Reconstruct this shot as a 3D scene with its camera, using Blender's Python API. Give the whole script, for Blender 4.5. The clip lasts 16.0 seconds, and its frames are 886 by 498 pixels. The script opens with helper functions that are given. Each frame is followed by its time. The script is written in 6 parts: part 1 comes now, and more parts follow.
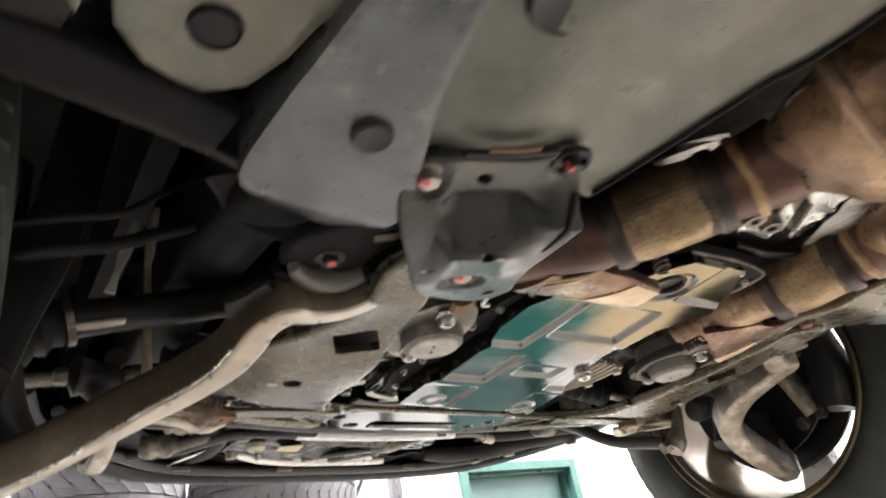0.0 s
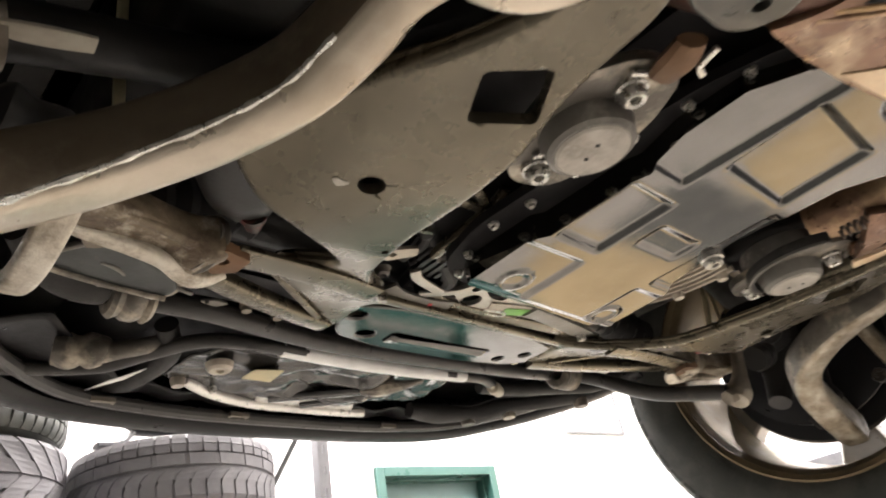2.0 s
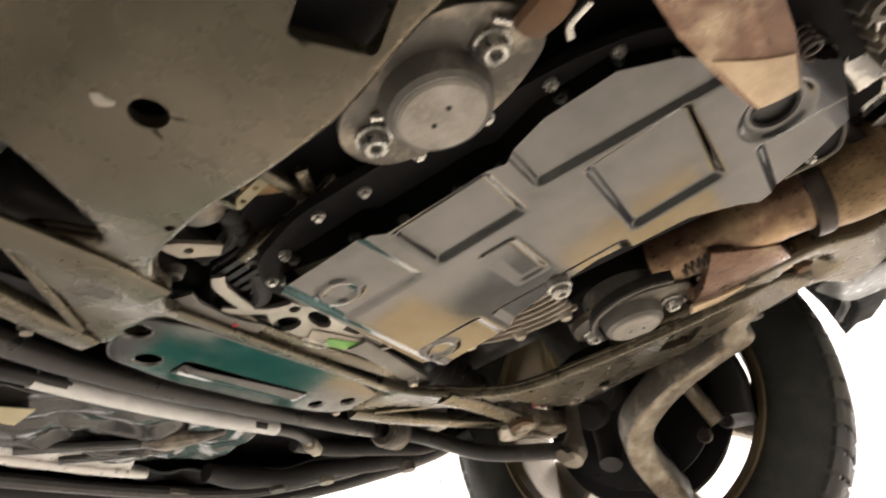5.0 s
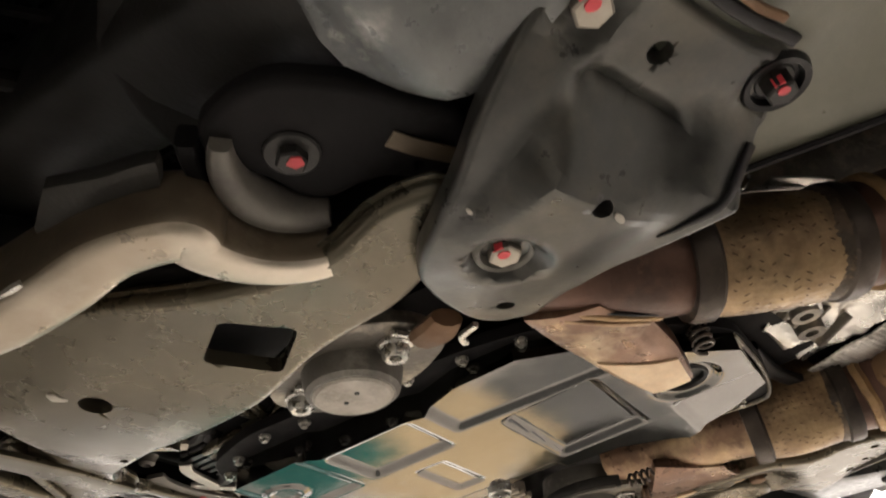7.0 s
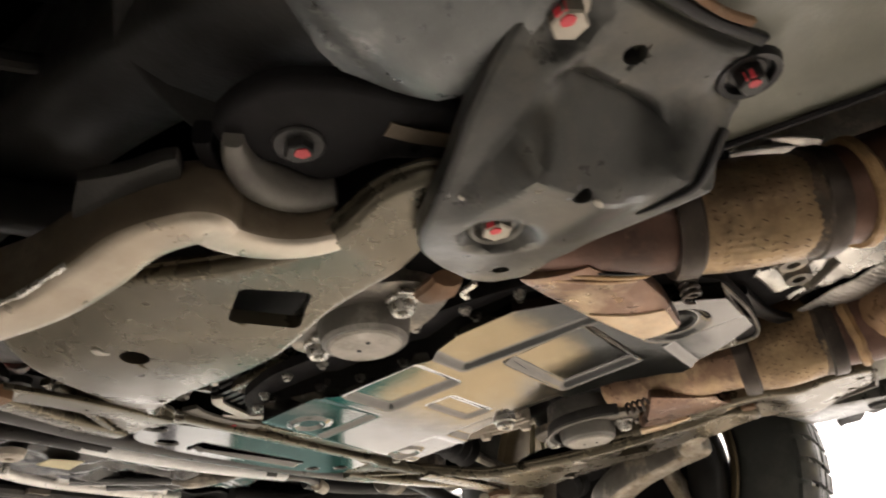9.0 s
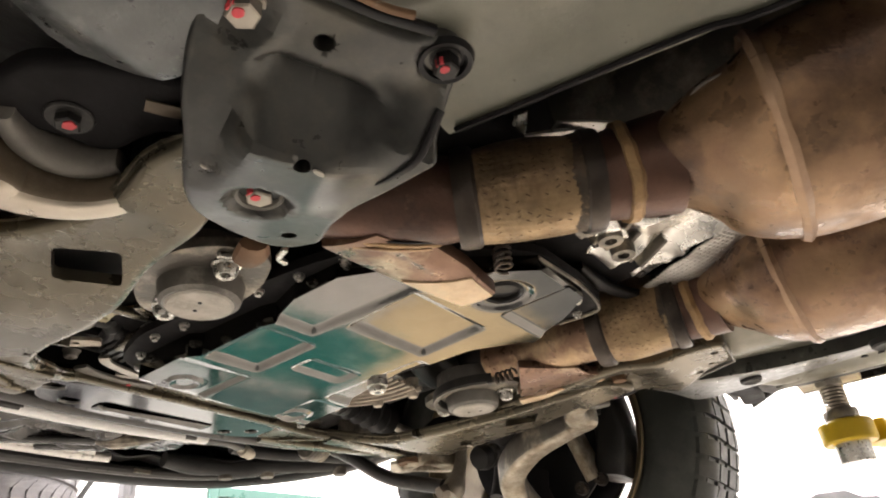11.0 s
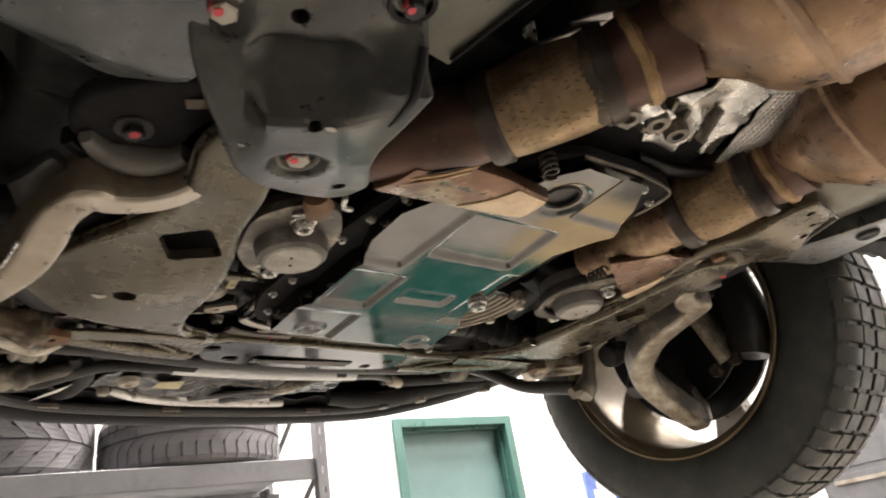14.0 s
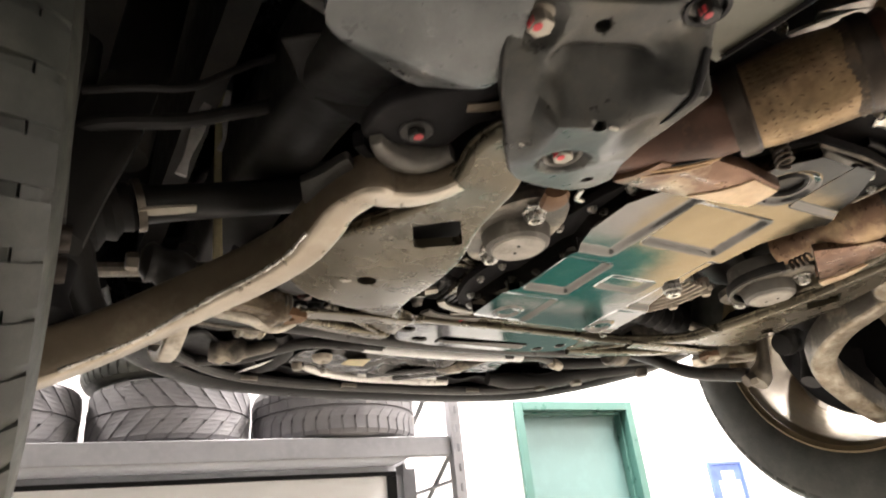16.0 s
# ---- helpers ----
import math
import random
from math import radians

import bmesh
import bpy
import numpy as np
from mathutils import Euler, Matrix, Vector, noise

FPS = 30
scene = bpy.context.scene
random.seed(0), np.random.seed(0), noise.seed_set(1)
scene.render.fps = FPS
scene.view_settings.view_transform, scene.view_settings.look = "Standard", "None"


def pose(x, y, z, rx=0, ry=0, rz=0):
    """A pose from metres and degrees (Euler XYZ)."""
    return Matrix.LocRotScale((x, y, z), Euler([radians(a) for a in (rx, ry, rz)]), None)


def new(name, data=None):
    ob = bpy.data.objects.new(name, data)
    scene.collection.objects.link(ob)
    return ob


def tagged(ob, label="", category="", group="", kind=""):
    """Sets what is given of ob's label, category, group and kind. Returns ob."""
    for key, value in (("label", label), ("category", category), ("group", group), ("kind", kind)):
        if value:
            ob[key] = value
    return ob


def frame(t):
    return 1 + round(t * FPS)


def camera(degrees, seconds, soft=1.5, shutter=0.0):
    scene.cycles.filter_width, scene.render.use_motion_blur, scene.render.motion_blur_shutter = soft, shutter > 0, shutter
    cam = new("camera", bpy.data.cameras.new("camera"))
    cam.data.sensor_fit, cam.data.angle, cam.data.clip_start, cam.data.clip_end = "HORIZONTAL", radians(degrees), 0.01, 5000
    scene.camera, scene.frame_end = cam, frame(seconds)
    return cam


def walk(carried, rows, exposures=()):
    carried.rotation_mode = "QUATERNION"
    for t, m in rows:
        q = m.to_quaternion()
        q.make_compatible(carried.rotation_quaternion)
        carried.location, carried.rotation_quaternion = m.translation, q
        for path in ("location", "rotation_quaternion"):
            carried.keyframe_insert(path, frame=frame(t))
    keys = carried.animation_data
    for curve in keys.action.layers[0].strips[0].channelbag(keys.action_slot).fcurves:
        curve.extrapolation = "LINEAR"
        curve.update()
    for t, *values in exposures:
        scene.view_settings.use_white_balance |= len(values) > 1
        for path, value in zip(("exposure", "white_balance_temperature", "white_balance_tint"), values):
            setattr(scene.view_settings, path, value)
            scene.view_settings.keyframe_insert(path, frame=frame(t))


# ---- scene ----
cam = camera(66.7, 16.0, soft=1.9, shutter=0.5)
METRES, EYE, TILT, LEAN, TURN = 1.65, 1.2, 29.76, 9.21, -33.21
ROWS = [
    (0.0, 0.0, 0.0, 0.0, 0.0, 0.0, 0.0),
    (0.5, -0.0696, 0.0341, -0.0453, -2.99, 0.84, -5.08),
    (1.0, -0.1076, 0.0657, -0.0754, -5.12, 0.98, -7.32),
    (1.5, -0.1133, 0.1128, -0.11, -7.21, 1.35, -7.01),
    (2.0, -0.1159, 0.1787, -0.1296, -8.78, 2.16, -4.03),
    (2.5, -0.139, 0.2231, -0.1526, -8.58, 3.72, -2.66),
    (3.0, -0.159, 0.2587, -0.1975, -12.55, 5.68, -1.96),
    (3.5, -0.1625, 0.2662, -0.2014, -12.96, 5.61, -1.62),
    (4.0, -0.1521, 0.2672, -0.1928, -13.96, 6.38, -2.77),
    (4.5, -0.1256, 0.2624, -0.185, -17.87, 7.74, -5.24),
    (5.0, -0.0896, 0.2429, -0.1613, -22.79, 9.96, -6.62),
    (7.5, -0.0677, 0.1661, -0.0618, -17.77, 13.97, -12.74),
    (8.0, -0.0767, 0.1676, -0.0696, -16.26, 9.42, -13.08),
    (8.5, -0.0846, 0.1636, -0.0557, -16.4, 7.84, -12.38),
    (9.0, -0.0675, 0.1474, -0.0506, -16.73, 6.2, -12.02),
    (9.5, -0.041, 0.1415, -0.0458, -17.91, 5.71, -12.59),
    (12.0, 0.0565, 0.0649, -0.0456, -13.86, 3.19, -12.4),
    (12.5, 0.0815, 0.067, -0.0485, -12.7, 1.24, -9.76),
    (13.0, 0.0892, 0.075, -0.0448, -9.64, 0.07, -7.32),
    (13.5, 0.0782, 0.0663, -0.0404, -6.46, -1.44, -4.52),
    (14.0, 0.0571, 0.0573, -0.037, -3.69, -3.07, -2.15),
    (14.5, 0.0422, 0.0507, -0.0333, -1.0, -4.02, -1.09),
    (15.0, 0.0226, 0.0399, -0.0243, 3.43, -4.29, 0.81),
    (15.5, 0.0063, 0.0257, -0.0206, 6.32, -3.98, -0.33),
    (16.0, -0.0194, 0.0334, -0.035, 4.8, -4.73, -1.49),
]
walk(cam, [(t, pose(-0.645, 0, EYE, TILT, LEAN, TURN) @ pose(METRES * x, METRES * y, METRES * z, 90 + pitch, roll, yaw)) for t, x, y, z, yaw, pitch, roll in ROWS],
     exposures=[(0.0, 0.4, 6050, 10), (1.0, 0.45, 6000, 10), (1.5, 0.3, 6250, 10), (2.0, 0.05, 6400, 10), (3.2, -0.2, 6550, 10), (3.5, -0.2, 6550, 10), (4.0, -0.2, 6600, 10), (4.6, -0.12, 6550, 10), (5.0, 0, 6550, 10), (8.0, 0, 6500, 10), (9.5, 0.15, 6500, 10), (12.0, 0.3, 6500, 10), (12.5, 0.12, 6500, 10), (13.5, -0.15, 6500, 10), (14.5, -0.25, 6600, 10), (15.0, 0.1, 6600, 10), (15.5, 0.24, 6550, 10), (16.0, 0.4, 6550, 10)])

# ---- world and light ----
world = bpy.data.worlds.new("world")
world.use_nodes = True
world.node_tree.nodes["Background"].inputs[0].default_value = (0.8, 0.9, 1.0, 1)
world.node_tree.nodes["Background"].inputs[1].default_value = 0.05
scene.world = world


def tube_light(x, y, z, w, d, power):
    data = bpy.data.lights.new("ceiling_light", "AREA")
    data.shape, data.size, data.size_y, data.energy = "RECTANGLE", w, d, power
    data.color = (1.0, 0.925, 0.90)
    ob = new("ceiling_light", data)
    ob.matrix_world = pose(x, y, z)
    return ob


LIGHTS = [(2.2, 2.6, 350), (3.6, 0.4, 340), (0.2, 3.2, 310), (-2.4, 3.3, 170), (3.2, -2.0, 230), (-5.2, -2.0, 95)]
for lx, ly, power in LIGHTS:
    tube_light(lx, ly, 3.97, 0.3, 1.3, power)

# ---- materials ----


def material(name, base, rough=0.5, metal=0.0, dark=None, scale=8.0, grain=0.15, bump=0.15, fine=220.0, dirt=None, dirt_amount=0.5,
             dirt_scale=5.0, rough_vary=0.12, spec=0.5, coat=0.0, detail_stretch=(1, 1, 1), dirt_soft=0.0):
    """A procedural surface: base colour, a second tone in clouds, dirt in patches, fine grain, bump and uneven gloss."""
    m = bpy.data.materials.new(name)
    m.use_nodes = True
    nt = m.node_tree
    n, l = nt.nodes, nt.links
    b = n["Principled BSDF"]
    tc = n.new("ShaderNodeTexCoord")
    mp = n.new("ShaderNodeMapping")
    mp.inputs["Scale"].default_value = detail_stretch
    l.new(tc.outputs["Object"], mp.inputs[0])

    def cloud(sc, det=6, rough_=0.6):
        t = n.new("ShaderNodeTexNoise")
        t.inputs["Scale"].default_value, t.inputs["Detail"].default_value, t.inputs["Roughness"].default_value = sc, det, rough_
        l.new(mp.outputs[0], t.inputs["Vector"])
        return t

    def ramp(a, c, src):
        r = n.new("ShaderNodeMapRange")
        r.inputs[1].default_value, r.inputs[2].default_value = a, c
        l.new(src, r.inputs[0])
        return r.outputs[0]

    def mix(fac, a, c):
        x = n.new("ShaderNodeMix")
        x.data_type = "RGBA"
        l.new(fac, x.inputs[0])
        for sock, v in ((x.inputs[6], a), (x.inputs[7], c)):
            if isinstance(v, tuple):
                sock.default_value = (*v, 1)
            else:
                l.new(v, sock)
        return x.outputs[2]

    dark = dark or tuple(c * 0.6 for c in base)
    big, mid, small = cloud(scale), cloud(scale * 5), cloud(fine, 3)
    col = mix(ramp(0.38, 0.64, big.outputs[0]), dark, base)
    col = mix(ramp(0.62 - grain, 0.62 + grain, mid.outputs[0]), col, tuple(min(1, (a + c) * 0.5 * 1.15) for a, c in zip(base, dark)))
    if dirt:
        d = cloud(dirt_scale, 9, 0.68)
        r = ramp(0.72 - dirt_amount * 0.4 - dirt_soft, 0.80 - dirt_amount * 0.25 + dirt_soft, d.outputs[0])
        col = mix(r, col, dirt)
    l.new(col, b.inputs["Base Color"])
    rr = n.new("ShaderNodeMapRange")
    rr.inputs[1].default_value, rr.inputs[2].default_value = 0.3, 0.7
    rr.inputs[3].default_value, rr.inputs[4].default_value = max(0.02, rough - rough_vary), min(1, rough + rough_vary)
    l.new(mid.outputs[0], rr.inputs[0])
    l.new(rr.outputs[0], b.inputs["Roughness"])
    b.inputs["Metallic"].default_value = metal
    b.inputs["Specular IOR Level"].default_value = spec
    b.inputs["Coat Weight"].default_value = coat
    b.inputs["Coat Roughness"].default_value = 0.1
    if bump:
        add = n.new("ShaderNodeMath")
        add.operation = "ADD"
        l.new(small.outputs[0], add.inputs[0])
        l.new(mid.outputs[0], add.inputs[1])
        bp = n.new("ShaderNodeBump")
        bp.inputs["Strength"].default_value, bp.inputs["Distance"].default_value = bump, 0.002
        l.new(add.outputs[0], bp.inputs["Height"])
        l.new(bp.outputs[0], b.inputs["Normal"])
    return m


M_GREY = material("underbody_grey", (0.190, 0.187, 0.145), 0.42, 0.15, dark=(0.105, 0.107, 0.082), dirt=(0.27, 0.235, 0.165), dirt_amount=0.5, scale=7, rough_vary=0.2, dirt_soft=0.06)
M_SUB = material("subframe_paint", (0.118, 0.105, 0.074), 0.28, 0.66, dark=(0.062, 0.056, 0.040), dirt=(0.172, 0.144, 0.098), dirt_amount=0.42, scale=7, dirt_scale=4.5, rough_vary=0.05, bump=0.0, grain=0.45, dirt_soft=0.22)
M_DARK = material("dark_metal", (0.030, 0.029, 0.027), 0.42, dirt=(0.075, 0.064, 0.05), dirt_amount=0.3, spec=0.35)
M_BLACK = material("black_plastic", (0.010, 0.0097, 0.0105), 0.38, dirt=(0.022, 0.019, 0.016), dirt_amount=0.3, spec=0.25, bump=0.08)
M_PAN = material("glossy_pan_coating", (0.128, 0.125, 0.119), 0.085, 1.0, dark=(0.098, 0.096, 0.091), rough_vary=0.04, bump=0.010, dirt=(0.095, 0.08, 0.062), dirt_amount=0.18)
M_ALU = material("dirty_cast_aluminium", (0.45, 0.42, 0.36), 0.45, 0.6, dark=(0.20, 0.17, 0.13), dirt=(0.16, 0.12, 0.08), dirt_amount=0.45, bump=0.35)
M_ALU_CLEAN = material("cast_aluminium", (0.55, 0.53, 0.48), 0.4, 0.7, dark=(0.32, 0.30, 0.26), dirt=(0.18, 0.15, 0.11), dirt_amount=0.3, bump=0.3)
M_RUST = material("heat_stained_steel", (0.33, 0.20, 0.118), 0.40, 0.5, dark=(0.105, 0.06, 0.04), dirt=(0.54, 0.39, 0.22), dirt_amount=0.52, scale=10, dirt_scale=9, rough_vary=0.2, bump=0.15)
M_CAT = material("tinted_converter_steel", (0.37, 0.235, 0.125), 0.36, 0.5, dark=(0.17, 0.095, 0.055), dirt=(0.06, 0.036, 0.026), dirt_amount=0.62, scale=11, dirt_scale=9, rough_vary=0.2, bump=0.22, fine=160)
M_BURNT = material("burnt_pipe_steel", (0.15, 0.08, 0.055), 0.42, 0.5, dark=(0.07, 0.042, 0.032), dirt=(0.30, 0.20, 0.12), dirt_amount=0.35, scale=14, dirt_scale=16, bump=0.2)
M_WORNCAST = material("worn_casting", (0.74, 0.70, 0.61), 0.5, 0.3, dark=(0.48, 0.43, 0.34), dirt=(0.20, 0.15, 0.095), dirt_amount=0.62, dirt_scale=30, scale=26, bump=0.5)
M_GRIMECAST = material("brown_grime_casting", (0.27, 0.225, 0.155), 0.42, 0.5, dark=(0.13, 0.098, 0.060), dirt=(0.58, 0.53, 0.43), dirt_amount=0.55, dirt_scale=34, dirt_soft=0.10, scale=16, bump=0.3)
M_CATRIDGE = material("pale_ridge_steel", (0.44, 0.30, 0.185), 0.4, 0.5, dark=(0.26, 0.16, 0.10), scale=20, bump=0.25)
M_BURNTBAND = material("burnt_braid", (0.13, 0.095, 0.062), 0.5, 0.5, dark=(0.05, 0.04, 0.032), dirt=(0.34, 0.25, 0.14), dirt_amount=0.42, dirt_scale=40, scale=25, bump=0.5)
M_BRAID = material("braided_steel", (0.42, 0.30, 0.165), 0.42, 0.5, dark=(0.20, 0.130, 0.070), dirt=(0.060, 0.042, 0.030), dirt_amount=0.46, dirt_scale=16, scale=22, dirt_soft=0.07, bump=0.25)
M_FOIL = material("heat_shield_foil", (0.88, 0.865, 0.82), 0.28, 0.85, dark=(0.66, 0.64, 0.59), bump=0.5)
M_STEEL = material("bolt_steel", (0.36, 0.33, 0.28), 0.4, 0.7, dark=(0.19, 0.16, 0.125))
M_RED = material("red_paint_mark", (0.75, 0.06, 0.08), 0.45, bump=0.05)
M_RUBBER = material("rubber", (0.022, 0.021, 0.020), 0.6, dirt=(0.07, 0.06, 0.05), dirt_amount=0.35)
M_TYRE = material("tyre_rubber", (0.044, 0.047, 0.041), 0.52, dark=(0.030, 0.033, 0.028), dirt=(0.085, 0.086, 0.072), dirt_amount=0.5, dirt_scale=14, dirt_soft=0.06, bump=0.2)
M_RIM = material("silver_rim", (0.62, 0.61, 0.60), 0.35, 0.6, dark=(0.5, 0.49, 0.48), bump=0.05)
M_RIMLIP = material("brake_dusted_rim", (0.20, 0.155, 0.085), 0.45, 0.4, dark=(0.12, 0.09, 0.05))
M_WALL = material("white_wall_paint", (0.82, 0.82, 0.80), 0.7, dark=(0.76, 0.76, 0.74), scale=0.8, bump=0.08)
M_FLOOR = material("workshop_floor", (0.33, 0.305, 0.27), 0.7, dark=(0.27, 0.25, 0.22), scale=0.9, dirt=(0.16, 0.145, 0.12), dirt_amount=0.3, dirt_scale=1.2, spec=0.2)
M_DARKSHEET = material("dark_floor_sheet", (0.11, 0.107, 0.096), 0.7, dark=(0.085, 0.082, 0.074), scale=1.5, dirt=(0.14, 0.13, 0.115), dirt_amount=0.3, dirt_scale=2, spec=0.2)
M_GREENSHEET = material("green_floor_sheet", (0.010, 0.085, 0.068), 0.6, dark=(0.008, 0.070, 0.056), scale=2, spec=0.2)
M_TANSHEET = material("tan_floor_sheet", (0.38, 0.295, 0.165), 0.75, dark=(0.33, 0.25, 0.14), scale=1.5, spec=0.2)
M_GAP = material("braid_gap", (0.085, 0.055, 0.033), 0.7, spec=0.15)
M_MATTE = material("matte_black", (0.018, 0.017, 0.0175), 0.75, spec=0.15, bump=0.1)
M_CEIL = material("ceiling_paint", (0.75, 0.75, 0.73), 0.8, scale=0.6, bump=0.05)
M_GREEN = material("green_door_paint", (0.094, 0.165, 0.157), 0.4, dark=(0.084, 0.15, 0.142), scale=2, bump=0.05)
M_GREENF = material("green_frame_paint", (0.040, 0.105, 0.088), 0.35, dark=(0.034, 0.092, 0.076), scale=2, bump=0.05)
M_SHELF = material("grey_shelf_paint", (0.25, 0.25, 0.262), 0.5, dark=(0.21, 0.21, 0.22), bump=0.08)
M_YELLOW = material("yellow_lift_paint", (0.72, 0.50, 0.02), 0.4, dark=(0.62, 0.42, 0.02), dirt=(0.2, 0.16, 0.08), dirt_amount=0.2)
M_PLATE = material("label_paper", (0.70, 0.62, 0.38), 0.6)
M_WHITE = material("white_tape", (0.88, 0.88, 0.86), 0.4, dark=(0.8, 0.8, 0.78), bump=0.05)
M_BODY = material("car_paint", (0.03, 0.03, 0.032), 0.25, bump=0.0, coat=0.5)

M_GALV = material("galvanised_grey", (0.150, 0.156, 0.152), 0.36, 0.6, dark=(0.075, 0.079, 0.078), dirt=(0.30, 0.295, 0.275), dirt_amount=0.30, dirt_scale=26, scale=16, rough_vary=0.14, bump=0.12)
M_BRACKET = material("bracket_paint", (0.080, 0.080, 0.073), 0.34, 0.5, dark=(0.030, 0.031, 0.029), dirt=(0.150, 0.136, 0.102), dirt_amount=0.38, scale=11, dirt_scale=9, rough_vary=0.08, bump=0.03, grain=0.3, dirt_soft=0.10)
M_WEB = material("dark_web", (0.05, 0.048, 0.042), 0.5, dark=(0.034, 0.032, 0.028), spec=0.3, bump=0.2)
M_CHALK = material("chalky_deposit", (0.55, 0.52, 0.46), 0.75, dark=(0.36, 0.33, 0.28), scale=40, bump=0.4)
M_REDDISH = material("red_marked_steel", (0.28, 0.05, 0.045), 0.5, 0.2, dark=(0.05, 0.04, 0.035), scale=40)
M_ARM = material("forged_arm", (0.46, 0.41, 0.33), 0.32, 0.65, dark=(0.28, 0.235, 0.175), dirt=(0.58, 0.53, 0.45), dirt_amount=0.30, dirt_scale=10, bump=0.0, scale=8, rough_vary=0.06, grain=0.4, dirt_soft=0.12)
# Grime tone; also stands for shade on the left arm's upper faces.
M_ARMDARK = material("shaded_grimy_forging", (0.17, 0.135, 0.090), 0.48, 0.3, dark=(0.085, 0.064, 0.042), dirt=(0.26, 0.22, 0.16), dirt_amount=0.35, dirt_scale=14, dirt_soft=0.06, bump=0.1)
M_RUSTY = material("surface_rust", (0.22, 0.12, 0.06), 0.7, 0.2, dark=(0.12, 0.075, 0.045), dirt=(0.3, 0.24, 0.17), dirt_amount=0.3, dirt_scale=30, bump=0.4)
M_MOUNT = material("mount_casting", (0.26, 0.25, 0.225), 0.5, 0.3, dark=(0.13, 0.12, 0.105), dirt=(0.4, 0.38, 0.33), dirt_amount=0.35, dirt_scale=20, bump=0.35)
M_ALU_DARK = material("grimy_casting", (0.20, 0.185, 0.16), 0.45, 0.4, dark=(0.09, 0.08, 0.065), dirt=(0.42, 0.37, 0.29), dirt_amount=0.62, dirt_scale=24, bump=0.35)
M_LINKCAST = material("brown_stained_casting", (0.25, 0.20, 0.135), 0.5, 0.3, dark=(0.085, 0.058, 0.034), dirt=(0.62, 0.57, 0.47), dirt_amount=0.50, dirt_scale=22, scale=30, bump=0.5)
M_BRIGHT = material("zinc_plated", (0.62, 0.61, 0.57), 0.3, 0.8, dark=(0.45, 0.44, 0.40), scale=40)
M_FIN = material("pale_casting", (0.58, 0.53, 0.44), 0.5, 0.4, dark=(0.42, 0.37, 0.30), scale=30, bump=0.3)
M_STEELDARK = material("dark_exhaust_steel", (0.075, 0.060, 0.048), 0.4, 0.6, dark=(0.038, 0.031, 0.026), dirt=(0.19, 0.15, 0.11), dirt_amount=0.35, dirt_scale=30, scale=20)
M_TAN = material("tan_weld", (0.50, 0.33, 0.16), 0.5, 0.4, dark=(0.28, 0.18, 0.09), scale=40, bump=0.5)
M_SHELL = material("tinted_shell", (0.27, 0.165, 0.11), 0.36, 0.6, dark=(0.13, 0.075, 0.05), dirt=(0.50, 0.40, 0.27), dirt_amount=0.42, dirt_scale=10, scale=12, rough_vary=0.18)
M_FOILDARK = material("dull_foil", (0.60, 0.585, 0.545), 0.38, 0.75, dark=(0.42, 0.40, 0.37), scale=30, bump=0.5, fine=140)
M_LINER = material("wheel_liner", (0.030, 0.0285, 0.0265), 0.6, dirt=(0.058, 0.05, 0.04), dirt_amount=0.4, bump=0.25, spec=0.25)
M_GUARD = material("dark_guard_plate", (0.030, 0.036, 0.031), 0.45, dark=(0.018, 0.022, 0.02), dirt=(0.10, 0.082, 0.055), dirt_amount=0.30, dirt_scale=14, bump=0.12)
M_FADECLOTH = material("pale_torn_cloth", (0.78, 0.76, 0.74), 0.7, dark=(0.50, 0.48, 0.46), scale=40, bump=0.3)
M_TAG = material("green_tag", (0.25, 0.62, 0.12), 0.5)

M_BUSH = material("pale_bush", (0.20, 0.19, 0.165), 0.5, 0.2, dark=(0.13, 0.12, 0.105), scale=30)
M_DARKTUBE = material("dark_tube_paint", (0.058, 0.056, 0.053), 0.36, 0.2, dark=(0.036, 0.034, 0.032), dirt=(0.12, 0.105, 0.08), dirt_amount=0.3)
M_TRAY = material("glossy_tray", (0.085, 0.083, 0.080), 0.17, 0.6, rough_vary=0.06, dirt=(0.14, 0.12, 0.095), dirt_amount=0.3, spec=0.7, bump=0.05)
M_BRIGHTRAIL = material("bright_rail", (0.75, 0.74, 0.70), 0.35, 0.5, dark=(0.6, 0.59, 0.55), scale=20)
M_WHITEDIRT = material("dirty_white_plastic", (0.6, 0.56, 0.46), 0.5, dark=(0.4, 0.35, 0.27), scale=30, dirt=(0.2, 0.16, 0.1), dirt_amount=0.3, dirt_scale=25)
M_SHELFDARK = material("dark_shelf_steel", (0.11, 0.11, 0.115), 0.45, 0.3, dark=(0.08, 0.08, 0.085))
M_TYREOLD = material("old_tyre_rubber", (0.17, 0.165, 0.17), 0.7, dark=(0.12, 0.116, 0.12), dirt=(0.22, 0.215, 0.21), dirt_amount=0.4, bump=0.3)

# ---- mesh helpers ----


